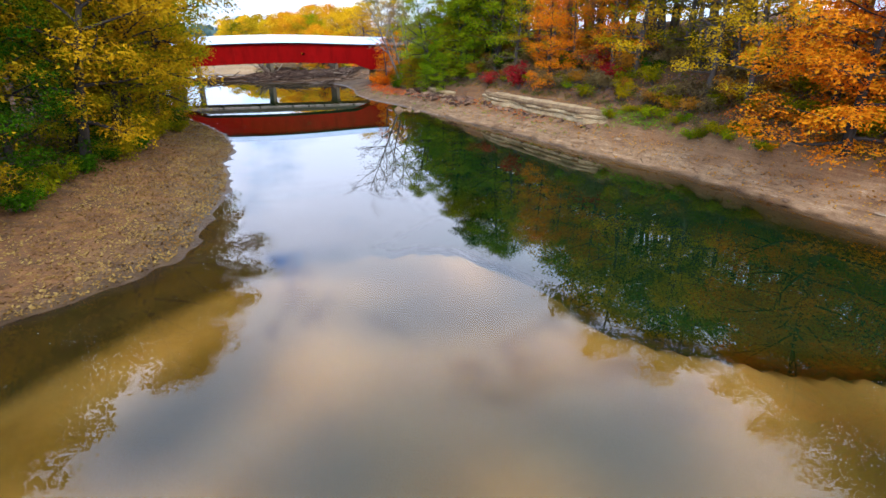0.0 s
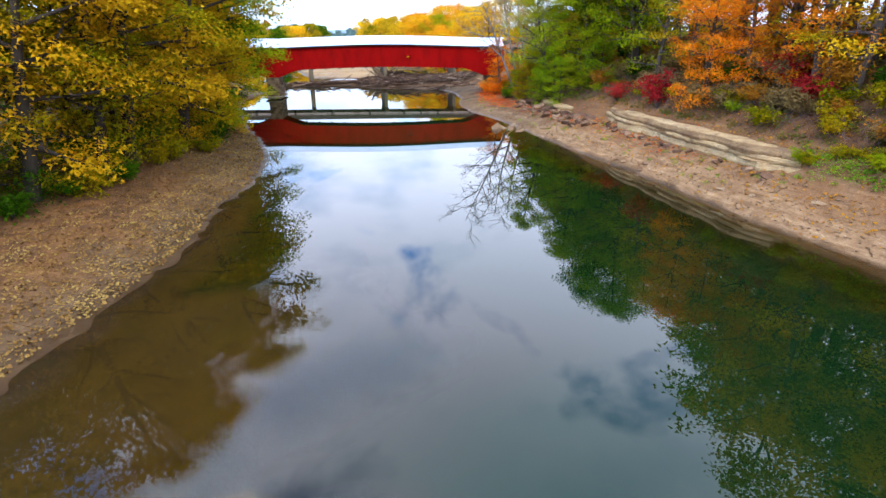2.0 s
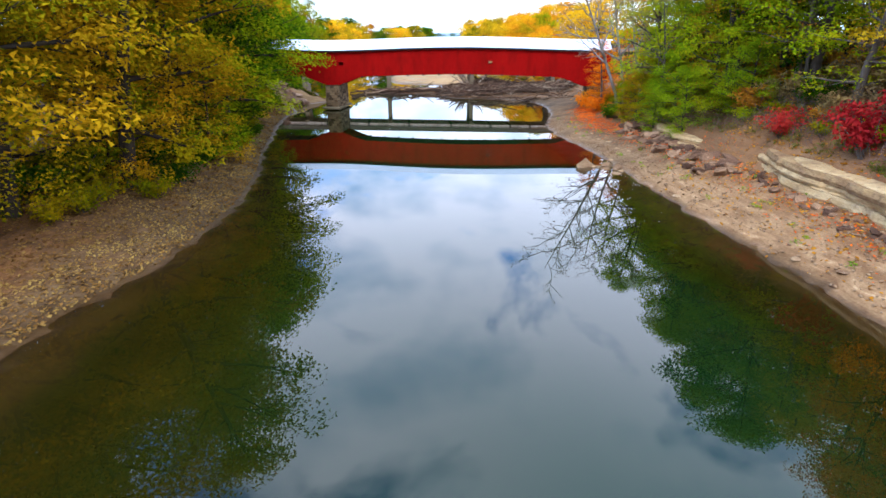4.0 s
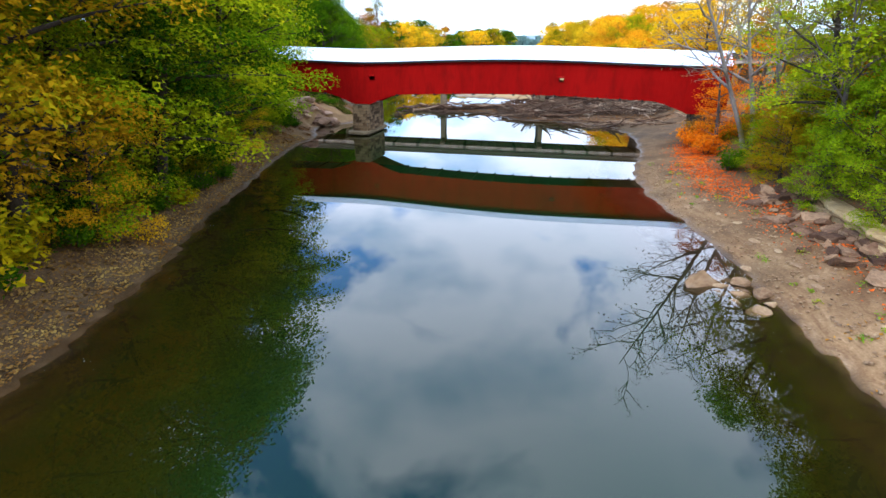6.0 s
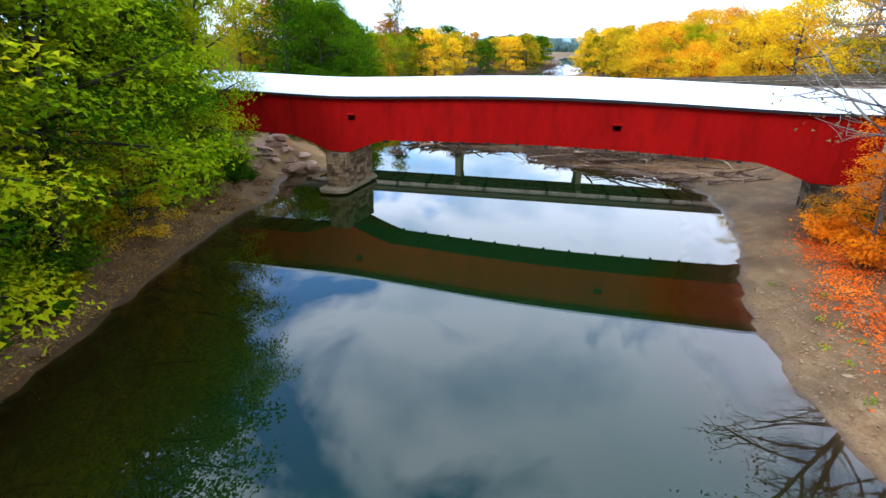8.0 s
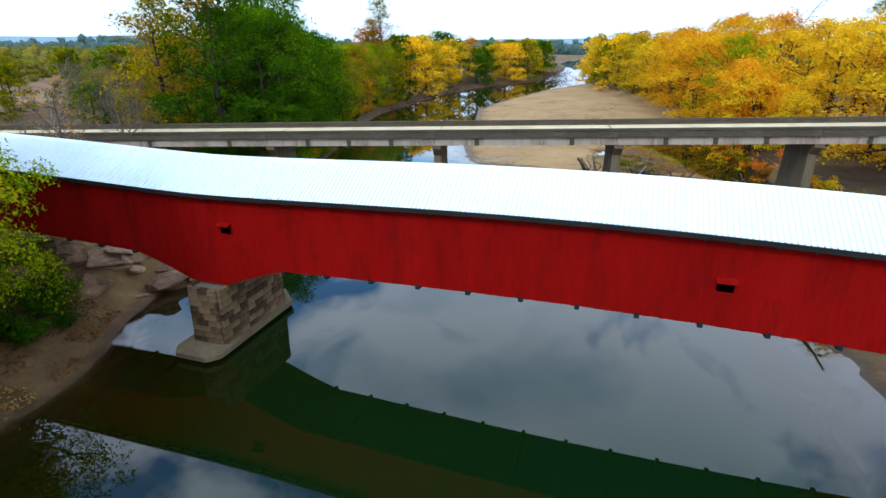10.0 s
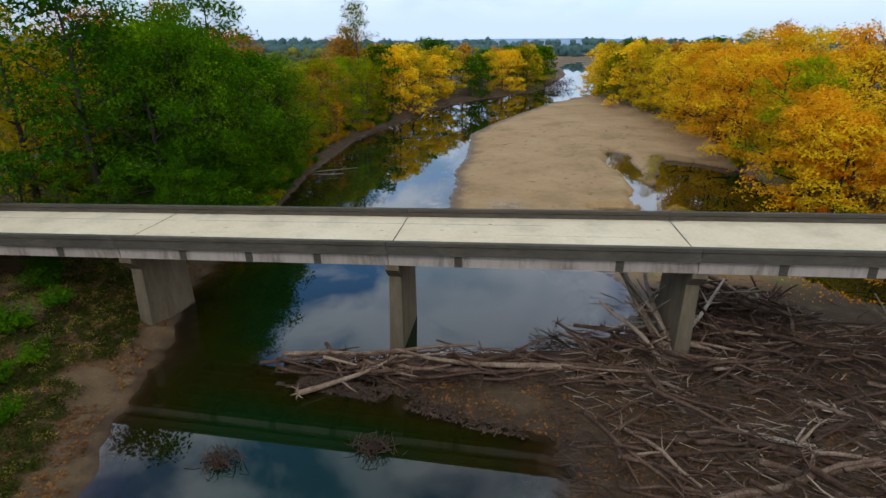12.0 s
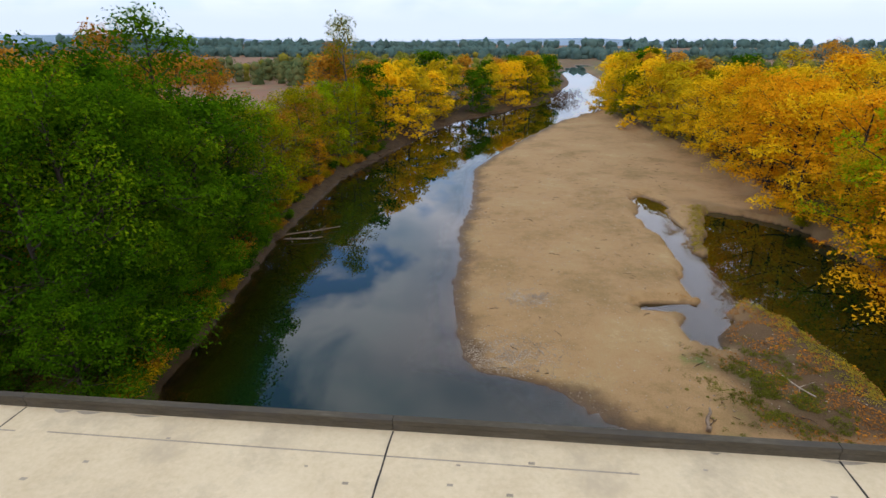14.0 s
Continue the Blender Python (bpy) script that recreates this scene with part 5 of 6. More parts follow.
put(BARE, 2, 70.5, 108.0, 1.1, "tan", label="dark bare tree reaching over the water", tilt=(0, -12))
for i, (x, y, s, c) in enumerate(((68.5, 99.5, 0.5, "fresh"), (69.0, 107.0, 0.45, "fresh"), (70.5, 114.5, 0.5, "olive"), (73.5, 105.5, 0.8, "fresh"), (75.5, 113.0, 0.85, "fresh"), (77.5, 119.0, 0.85, "fresh"), (78.0, 100.0, 0.8, "olive"), (72.0, 118.5, 0.42, "rust"), (70.8, 92.0, 0.5, "fresh"), (77.5, 107.0, 0.8, "yellow"))):
    put(NEAR, i, x, y, s, c, label="dense leafy young tree behind the rock shelf")
put(NEAR, 1, 71.0, 120.0, 0.36, "fresh")
put(NEAR, 3, 73.5, 126.0, 0.34, "olive")
put(BUSH, 1, 71.5, 131.5, 1.2, "orange", "bush")
put(BUSH, 2, 69.5, 122.5, 1.1, "green", "bush")
put(BUSH, 0, 72.0, 136.5, 1.3, "orange", "bush")
# beyond the bridges, left
row(NEAR, 217, 240, 4.6, SHORE_L, 7.0, 1.5, ["green"], wide=0.8, table=SHORE_L)
for x, y, sz in ((10.0, 217.5, 0.85), (9.8, 222.0, 0.8), (10.2, 227.0, 0.75), (8.5, 233.0, 0.8)):
    put(NEAR, int(y), x, y, sz, "green", label="dense dark green tree on the muddy bank")
row(NEAR, 215, 262, 4.5, SHORE_L, 4.5, 0.62, ["green"], 1.0, wide=1.1, table=SHORE_L)
row(BROAD, 238, 262, 6.5, SHORE_L, 7.0, 1.4, ["green", "green", "green", "olive"], table=SHORE_L)
row(BROAD, 217, 262, 6.5, SHORE_L, 17, 1.8, ["green", "green", "lime"], wide=0.85, table=SHORE_L)
row(BROAD, 222, 300, 9.0, SHORE_L, 28, 1.75, ["green", "olive", "rust"], wide=0.8, table=SHORE_L)
row(THIN, 264, 330, 5.5, SHORE_L, 6, 1.1, ["rust", "olive", "lime"], table=SHORE_L)
row(BROAD, 266, 340, 8.0, SHORE_L, 8, 1.1, ["olive", "lime", "olive"], table=SHORE_L)
put(TALL, 1, 8.5, 330.0, 1.8, "olive", label="tall poplar with thinning brown leaves", wide=0.68)
put(THIN, 3, 4.5, 333.0, 1.8, "rust", label="tall poplar with thinning brown leaves")
put(THIN, 0, 9.0, 291.0, 0.7, "amber", label="low round tree with rust orange leaves")
row(FARTREE, 240, 264, 8.0, SHORE_L, 40, 1.2, ["rust", "olive", "rust"], 5.0, table=SHORE_L)
row(THIN, 216, 262, 6.0, SHORE_L, 40, 0.85, ["tan", "rust", "olive"], 4.0, table=SHORE_L)
row(BARE, 220, 270, 8.0, SHORE_L, 50, 0.9, ["tan"], 5.0, table=SHORE_L)
row(FARTREE, 232, 330, 9.0, SHORE_L, 84, 1.0, ["olive", "rust", "green"], 7.0, table=SHORE_L)
row(BARE, 212, 240, 10.0, SHORE_L, 34, 1.0, ["tan"], 4.0, table=SHORE_L)
row(FARTREE, 335, 540, 10.0, SHORE_L, 6, 1.35, ["olive", "yellow", "gold", "green"], table=SHORE_L)
row(FARTREE, 335, 540, 14.0, SHORE_L, 20, 1.45, ["olive", "rust", "green"], table=SHORE_L)
row(BUSH, 208, 216, 3.0, SHORE_L, 12, 1.5, ["green"], 3.0, "bush", table=SHORE_L)
for i, (x, y, s, c) in enumerate(((-3.0, 212.5, 0.55, "green"), (-9.5, 213.5, 0.62, "green"), (-16.0, 214.0, 0.65, "olive"), (-23.0, 214.5, 0.7, "green"), (3.0, 213.0, 0.5, "green"))):
    put(BROAD, i, x, y, s, c, label="small dense green tree beside the road bridge")
row(BUSH, 182, 192, 3.0, SHORE_L, 9, 0.8, ["green"], 4.0, "bush", table=SHORE_L)
row(BUSH, 180, 210, 3.5, SHORE_L, 14, 1.0, ["green"], 4.0, "bush", table=SHORE_L)
row(BUSH, 216, 268, 2.8, SHORE_L, 1.4, 0.9, ["green", "olive", "rust", "green"], 0.6, "bush", table=SHORE_L)
row(BUSH, 205, 330, 3.2, SHORE_L, 3.5, 1.1, ["green", "olive", "rust"], 1.5, "bush", table=SHORE_L)
put(BUSH, 1, 12.6, 216.8, 1.1, "honey", "bush")
put(BUSH, 0, 11.8, 219.5, 1.2, "rust", "bush")
row(BARE, 165, 205, 8.0, SHORE_L, 26, 0.9, ["tan", "rust"], 4.0, table=SHORE_L)
# beyond the bridges, right
row(BROAD, 230, 335, 8.5, BANK_R, 2.5, 1.3, ["gold", "amber", "gold", "lime", "gold", "amber"], sign=1, table=BANK_R)
row(BROAD, 205, 335, 9.0, BANK_R, 15, 1.45, ["gold", "amber", "lime", "gold"], sign=1, table=BANK_R)
for i, (x, y, s, c) in enumerate(((98.5, 232, 0.8, "orange"), (101.5, 241, 0.9, "gold"), (103, 250, 0.95, "amber"), (102, 259, 0.85, "yellow"), (99.0, 224, 0.7, "amber"), (96.5, 216, 0.7, "gold"))):
    put(BROAD, i, x, y, s, c, label="maple leaning over the still pool, orange and gold", tilt=(0, -10))
row(BUSH, 214, 276, 2.6, BANK_R, 0.3, 1.0, ["orange", "olive", "rust", "gold"], 0.8, "bush", sign=1, table=BANK_R)
row(TALL, 196, 340, 11.0, BANK_R, 30, 1.3, ["olive", "yellow", "rust", "gold"], sign=1, table=BANK_R)
row(BUSH, 180, 260, 5.0, BANK_R, 2.5, 1.1, ["gold", "olive", "orange"], 1.5, "bush", sign=1, table=BANK_R)
row(FARTREE, 340, 640, 10.0, BANK_R, 4, 1.35, ["gold", "yellow", "olive", "yellow"], sign=1, table=BANK_R)
row(FARTREE, 335, 640, 14.0, BANK_R, 19, 1.45, ["gold", "olive", "rust", "green"], sign=1, table=BANK_R)
put(BARE, 1, 117.0, 262.0, 1.9, "tan", label="large bare tree with spreading grey limbs")


joined("distant_trunks", "trunks and limbs of the trees far up the river", [(a, m) for a, b, m, c in DISTANT], BARK)
for k in sorted({c for a, b, m, c in DISTANT}):
    joined("distant_crowns", "far riverside tree crowns with %s autumn leaves" % LOOKS[k], [(b, m) for a, b, m, c in DISTANT if c == k], LEAF[k])


# far woods: belts of trees too many to count
def far_wood(name, spots, leaf, per, colours, label):
    """Crowns of many leaves round lumpy uneven hearts."""
    nrg = np.random.default_rng(len(spots))
    c = np.array([(x, y, h_at(x, y) + zz, r) for x, y, zz, r in spots])
    lv, lt = leaf_cloud(nrg, c, per, leaf, 0.85)
    bm = bmesh.new()
    bmesh.ops.create_icosphere(bm, subdivisions=1, radius=1.0)
    ball = np.array([v.co[:] for v in bm.verts])
    ball_t = np.array([[v.index for v in f.verts] for f in bm.faces])
    bm.free()
    n = len(c)
    hv = c[:, None, :3] + ball[None] * c[:, None, 3:4] * nrg.uniform(0.35, 0.85, (n, len(ball), 1))
    ht = (np.arange(n)[:, None, None] * len(ball) + ball_t[None]).reshape(-1, 3) + len(lv)
    tagged(new(name, tri_mesh(name, np.concatenate([lv, hv.reshape(-1, 3)]), np.concatenate([lt, ht]), leaf_material(name, colours, 0.2))), label, "woods", kind="stuff")


def belt(seed, n, x0, x1, y0, y1, r, tall):
    q = random.Random(seed)
    out = []
    for _ in range(n):
        x, y = q.uniform(x0, x1), q.uniform(y0, y1)
        if line_at(SHORE_L, y) - 14 < x < line_at(BANK_R, y) + 14:
            continue
        top = tall * q.uniform(0.6, 1.1)
        out += [(x, y, top * k, r * q.uniform(0.8, 1.2)) for k in (0.15, 0.5, 0.85)]
    return out


WOOD_MIX = [(0.05, 0.08, 0.012), (0.14, 0.15, 0.02), (0.26, 0.20, 0.03), (0.34, 0.20, 0.03)]
# horizon greens shifted towards blue: the haze of distance is in the base colour
WOOD_HAZED = [(0.06, 0.11, 0.10), (0.08, 0.135, 0.115), (0.11, 0.15, 0.115), (0.16, 0.16, 0.11)]
far_wood("far_woods", belt(1, 150, -120, 60, 560, 780, 5, 15) + belt(2, 160, 150, 420, 380, 700, 5, 14) + belt(3, 110, -330, -140, 330, 520, 5, 14) + belt(8, 90, 130, 240, 160, 380, 5, 15) + belt(9, 110, -90, -30, 60, 200, 4.5, 15), 1.0, 30, WOOD_MIX, "autumn woods along the fields")
# this belt's leaf colours carry a little painted haze too
far_wood("field_edge_woods", belt(10, 260, -460, 10, 520, 650, 5, 14) + belt(11, 170, 170, 560, 600, 720, 5, 14), 1.1, 30, [(0.045, 0.085, 0.045), (0.075, 0.12, 0.05), (0.13, 0.14, 0.05), (0.22, 0.16, 0.05)], "woods behind the fields in a haze-tinted green")
far_wood("horizon_woods", belt(4, 1300, -1500, 1700, 1150, 1450, 13, 13) + belt(5, 300, -1300, 1500, 1700, 2300, 20, 22) + belt(6, 160, -1500, -700, 200, 1200, 14, 17) + belt(7, 160, 700, 1700, 100, 1200, 14, 18), 2.6, 9, WOOD_HAZED, "line of woods on the horizon, leaves coloured blue-green for haze")


# the low ridge that closes the view beyond the woods, distance haze painted in blue
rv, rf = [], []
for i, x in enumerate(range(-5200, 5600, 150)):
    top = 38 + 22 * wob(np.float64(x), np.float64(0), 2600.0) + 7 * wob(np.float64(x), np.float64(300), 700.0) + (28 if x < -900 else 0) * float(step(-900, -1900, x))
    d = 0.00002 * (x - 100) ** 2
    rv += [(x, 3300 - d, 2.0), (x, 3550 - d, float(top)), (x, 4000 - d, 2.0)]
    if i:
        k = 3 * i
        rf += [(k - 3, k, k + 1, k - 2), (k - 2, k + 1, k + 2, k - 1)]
RIDGE = surface("haze_tinted_ridge", [(0.3, (0.16, 0.22, 0.27)), (0.5, (0.20, 0.27, 0.33)), (0.75, (0.25, 0.32, 0.37))], 0.004, 0.05, 0.95, 0.0, 0.0)
tagged(new("far_ridge", mesh_of("far_ridge", rv, rf, RIDGE, True)), "low wooded ridge on the horizon, coloured blue for haze", "ridge", kind="structure")

# ---- driftwood ----
def make_log(seed, length, r, stubs=3, roots=False):
    q = random.Random(seed)
    v, f = [], []
    pts, p = [], Vector((-length / 2, 0, 0))
    d = Vector((1, 0, 0))
    for i in range(6):
        pts.append(p.copy())
        d = (d + Vector((0, q.uniform(-0.24, 0.24), q.uniform(-0.12, 0.12)))).normalized()
        p = p + d * (length / 5)
    tube(v, f, pts, [r * (1 - 0.11 * i) * q.uniform(0.92, 1.08) for i in range(6)], 7)
    v.append(pts[0].copy())
    f += [((k + 1) % 7, k, len(v) - 1) for k in range(7)]
    for _ in range(stubs):
        i = q.choice((1, 2, 3, 4))
        a = q.uniform(0, 6.28)
        limb(q, v, f, pts[i], Vector((q.uniform(0.2, 1.0), math.cos(a), math.sin(a))), q.uniform(0.5, 2.2) * (0.4 + length * 0.1), r * 0.4, r * 0.1, 0.3, 0.0, 5, 3)
    if roots:
        for k in range(9):
            a = k * 0.7 + q.uniform(-0.2, 0.2)
            limb(q, v, f, pts[0], Vector((-0.5, math.cos(a), math.sin(a))), q.uniform(0.7, 1.5), r * 0.4, r * 0.08, 0.4, 0.0, 4, 3)
    return mesh_of("log", v, f, DRIFT, True)


LOGS = [make_log(200 + i, *a) for i, a in enumerate(((9, 0.26, 3, True), (7, 0.20, 4), (11, 0.24, 2), (5.5, 0.15, 4), (4, 0.13, 3), (6.5, 0.17, 5), (8, 0.18, 2, True), (3.2, 0.10, 2)))]


def log_between(i, a, b, label="grey weathered driftwood log in the log jam", scale_r=1.0):
    a, b = Vector(a), Vector(b)
    d = b - a
    me = LOGS[i % len(LOGS)]
    base_len = (9, 7, 11, 5.5, 4, 6.5, 8, 3.2)[i % len(LOGS)]
    ob = new("log", me)
    ob.matrix_basis = Matrix.Translation((a + b) / 2) @ d.to_track_quat("X", "Z").to_matrix().to_4x4() @ Matrix.Diagonal((d.length / base_len, scale_r, scale_r, 1))
    if "pale" in label:
        ob.material_slots[0].link = "OBJECT"
        ob.material_slots[0].material = DRIFT_PALE
    return tagged(ob, label, "log", "driftwood logs")


# the long trunks that make up the jam's front
log_between(2, (28.8, 192.8, 0.5), (45.0, 192.3, 0.9))
log_between(2, (52.5, 191.6, 1.0), (38.4, 193.0, 0.9), scale_r=1.2)
log_between(0, (38.0, 192.2, 0.8), (52.5, 190.6, 0.8))
log_between(2, (50.0, 191.9, 1.0), (68.4, 189.5, 1.3))
log_between(6, (43.0, 193.4, 0.7), (58.0, 191.0, 1.0))
log_between(1, (33.5, 193.6, 0.5), (41.5, 191.2, 1.3))
log_between(0, (67.6, 174.6, 0.9), (61.0, 183.4, 1.7), "long pale driftwood trunk lying across the jam", 1.3)
log_between(1, (66.7, 184.5, 1.2), (79.5, 191.8, 1.6), scale_r=1.3)
log_between(2, (57.7, 183.7, 0.8), (77.0, 188.4, 1.2))
log_between(5, (50.2, 178.2, 0.4), (57.4, 178.0, 0.7))
log_between(6, (60.4, 193.0, 0.6), (56.4, 199.0, 5.2), "pale dead trunk leaning against the bridge pier", 1.6)
log_between(5, (60.8, 193.4, 0.8), (58.0, 197.4, 4.9), "pale dead trunk leaning against the bridge pier")
for a, b, s in (((60.9, 193.2, 0.5), (55.2, 198.6, 5.9), 2.0), ((61.2, 193.6, 0.6), (56.9, 199.6, 6.2), 1.7), ((60.2, 192.8, 0.5), (55.8, 197.0, 4.6), 1.5), ((61.4, 194.2, 0.7), (58.4, 200.2, 5.8), 1.4), ((61.0, 193.0, 0.9), (59.2, 198.6, 5.4), 1.2)):
    log_between(1 if s > 1.6 else 5, a, b, "pale dead trunk leaning against the bridge pier", s)
log_between(1, (62.5, 196.0, 1.0), (66.0, 203.6, 4.6), "pale dead trunk leaning on the debris heap", 1.1)
log_between(3, (79.0, 193.0, 0.8), (80.8, 201.0, 3.6), "pale dead limb standing out of the debris", 0.9)
log_between(3, (83.0, 195.5, 0.8), (79.0, 199.8, 3.2), "pale dead limb standing out of the debris", 0.8)
log_between(7, (62.4, 214.6, 0.5), (63.4, 216.4, 1.3), "pale weathered stump end on the gravel bar", 2.2)
log_between(5, (12.0, 259.5, 0.5), (20.5, 264.0, 0.25), "pale fallen branch reaching from the bank into the river", 0.8)
log_between(3, (12.5, 257.5, 0.5), (18.5, 259.0, 0.15), "pale fallen branch reaching from the bank into the river", 0.8)
log_between(1, (72.0, 223.0, 0.9), (74.5, 219.5, 1.2), "pale branched driftwood limb on the muddy bar", 0.6)
log_between(0, (70.0, 187.0, 1.0), (82.0, 176.0, 1.4), "long pale driftwood trunk lying across the jam", 1.2)
jam = random.Random(77)
small_wood = []
for k in range(60):      # stranded wood along the shore below the covered bridge
    x = jam.uniform(56, 84)
    y = line_at([(56, 173), (63, 166), (72, 160), (84, 163)], x) + abs(jam.gauss(0, 4.5))
    i, sc = jam.randrange(8), jam.uniform(0.35, 0.8)
    ob = new("log", LOGS[i])
    ob.matrix_basis = pose(x, y, max(h_at(x, y), 0.0) + jam.uniform(0.1, 0.5), jam.uniform(0, 360), jam.gauss(0, 5), jam.gauss(-22, 25)) @ Matrix.Diagonal((sc, sc, sc, 1))
    tagged(ob, "grey weathered driftwood log stranded on the shore", "log", "driftwood logs")
for k in range(680):
    u = jam.random()
    if u < 0.10:      # thin line across the river
        x, y, z, yaw = jam.uniform(31, 55), jam.gauss(191.6, 0.9), jam.uniform(0.2, 1.0), jam.gauss(-4, 16)
    elif u < 0.42:    # heap behind the piers
        x, y, yaw = jam.gauss(68.5, 3.2), jam.gauss(201.5, 2.6), jam.uniform(-80, 80)
        z = 0.6 + jam.uniform(0.2, 2.6) * math.exp(-((x - 68.5) / 4.5) ** 2 - ((y - 201.5) / 4) ** 2)
    else:             # the wide jam against the bank
        x = jam.uniform(53, 86)
        y = jam.uniform(174 if x > 59 else 179, 197)
        z, yaw = jam.uniform(0.6, 1.6 if x < 60 else 2.3), jam.gauss(-14, 30)
    i = jam.randrange(8)
    sc = jam.uniform(0.35, 0.95)
    z = max(z, h_at(x, y) + 0.12)
    if sc < 0.77:
        small_wood.append((LOGS[i], pose(x, y, z, jam.uniform(0, 360), jam.gauss(0, 12), yaw) @ Matrix.Diagonal((sc, sc, sc, 1))))
        continue
    ob = new("log", LOGS[i])
    ob.matrix_basis = pose(x, y, z, jam.uniform(0, 360), jam.gauss(0, 9 if u > 0.42 else 16), yaw) @ Matrix.Diagonal((sc, sc, sc, 1))
    tagged(ob, "grey weathered driftwood log in the log jam", "log", "driftwood logs")


joined("jam_wood", "smaller broken limbs packed into the log jam", small_wood, DRIFT)


def stick_pile(name, label, spots, seed, mat=None):
    """Loose sticks, each a thin three-sided taper; spots: x, y, z, length, yaw, pitch, radius."""
    q = random.Random(seed)
    v, f = [], []
    for x, y, z, ln, yaw, pit, r in spots:
        d = Vector((math.cos(yaw) * math.cos(pit), math.sin(yaw) * math.cos(pit), math.sin(pit)))
        a = d.orthogonal().normalized()
        b = d.cross(a)
        p = Vector((x, y, z))
        k = len(v)
        bow = (a * q.uniform(-1, 1) + b * q.uniform(-1, 1)) * ln * 0.12
        for e, rr in ((p - d * ln / 2, r), (p + d * ln * q.uniform(-0.2, 0.2) + bow, r * 0.8), (p + d * ln / 2, r * 0.35)):
            for t in (0, 2.09, 4.19):
                v.append(e + (a * math.cos(t) + b * math.sin(t)) * rr)
        for m in (k, k + 3):
            f += [(m, m + 1, m + 4, m + 3), (m + 1, m + 2, m + 5, m + 4), (m + 2, m, m + 3, m + 5)]
        f += [(k + 2, k + 1, k), (k + 6, k + 7, k + 8)]
    tagged(new(name, mesh_of(name, v, f, mat or TWIG)), label, "debris", kind="stuff")


spots = []
for k in range(9000):
    u = jam.random()
    if u < 0.14:
        x, y, top = jam.uniform(35, 56), jam.gauss(191.4, 0.9), 0.55
    elif u < 0.34:
        x, y = jam.gauss(68.5, 3.6), jam.gauss(201.5, 3.0)
        top = 0.3 + 2.6 * math.exp(-((x - 68.5) / 4.5) ** 2 - ((y - 201.5) / 4) ** 2)
    else:
        x = jam.uniform(50, 88)
        y = jam.uniform(line_at([(50, 179), (54, 175), (60, 173), (88, 173)], x), 198)
        top = 0.9 if x < 58 else 2.1
    g = max(h_at(x, y), 0.0)
    spots.append((x, y, g + jam.uniform(0.0, max(0.25, top - g)), jam.uniform(0.4, 2.0), (jam.gauss(-0.2, 0.5) if jam.random() < 0.7 else jam.uniform(0, 6.28)), jam.gauss(0, 0.16), jam.uniform(0.015, 0.05)))
pale = []
for k in range(600):
    x, y = jam.uniform(52, 88), jam.uniform(174, 200)
    if x < 58 and y < 186:
        continue
    g = max(h_at(x, y), 0.0)
    pale.append((x, y, g + jam.uniform(0.1, 1.2 if x > 58 else 0.7), jam.uniform(0.6, 3.2), jam.gauss(-0.25, 0.6), jam.gauss(0.05, 0.25), jam.uniform(0.02, 0.055)))
stick_pile("bleached_tangle", "bleached broken branches lying over the log jam", pale, 6, DRIFT_PALE)
stick_pile("driftwood_tangle", "tangle of dead sticks and flood debris between the logs", spots, 1)
# a floating mat of bark and sticks caught on the water side of the front logs
spots = []
while len(spots) < 5200:
    x = jam.uniform(29.5, 56)
    y = jam.uniform(line_at([(29, 189.4), (38, 187.5), (45.5, 184.8), (53.5, 183.5), (56, 179)], x), 192)
    if wob(np.float64(x), np.float64(y), 4.5) + wob(np.float64(x), np.float64(y), 1.7) * 0.6 > -0.35:
        spots.append((x, y, jam.uniform(0.0, 0.1), jam.uniform(0.12, 0.5) * (3 if jam.random() < 0.07 else 1), jam.uniform(0, 6.28), jam.gauss(0, 0.08), jam.uniform(0.03, 0.075)))
stick_pile("floating_debris", "floating mat of bark and sticks against the log jam", spots, 11)
spots = []
for cx, cy in ((28.8, 180.9), (38.2, 182.8)):
    for k in range(110):
        spots.append((cx + jam.gauss(0, 0.65), cy + jam.gauss(0, 0.4), jam.uniform(0, 0.6), jam.uniform(0.6, 1.7), jam.uniform(0, 6.28), jam.uniform(0.1, 1.3), 0.035))
stick_pile("water_snags", "small clumps of dead twigs standing in the river", spots, 2)
spots = []
for k in range(320):
    x, y = jam.uniform(42, 92), jam.uniform(216, 330)
    z = h_at(x, y)
    if z > 0.2:
        spots.append((x, y, z + 0.05, jam.uniform(0.3, 1.6), jam.uniform(0, 6.28), jam.gauss(0, 0.06), jam.uniform(0.02, 0.06)))
stick_pile("bar_sticks", "scattered sticks on the gravel bar", spots, 3)


# ---- rocks ----
def make_rock(seed, flat=0.6):
    q = random.Random(seed)
    bm = bmesh.new()
    bmesh.ops.create_icosphere(bm, subdivisions=2, radius=1.0)
    planes = [(Vector((q.gauss(0, 1), q.gauss(0, 1), q.gauss(0, 1))).normalized(), q.uniform(0.42, 0.8)) for _ in range(11)]
    for vv in bm.verts:
        for nrm, d in planes:
            e = vv.co.dot(nrm) - d
            if e > 0:
                vv.co -= nrm * e
        vv.co += vv.co.normalized() * q.uniform(-0.03, 0.03)
        vv.co.z *= flat
    return bm_mesh("rock", bm, ROCK)


ROCKS = [make_rock(300 + i, a) for i, a in enumerate((0.75, 0.6, 0.5, 0.35, 0.3, 0.65))]


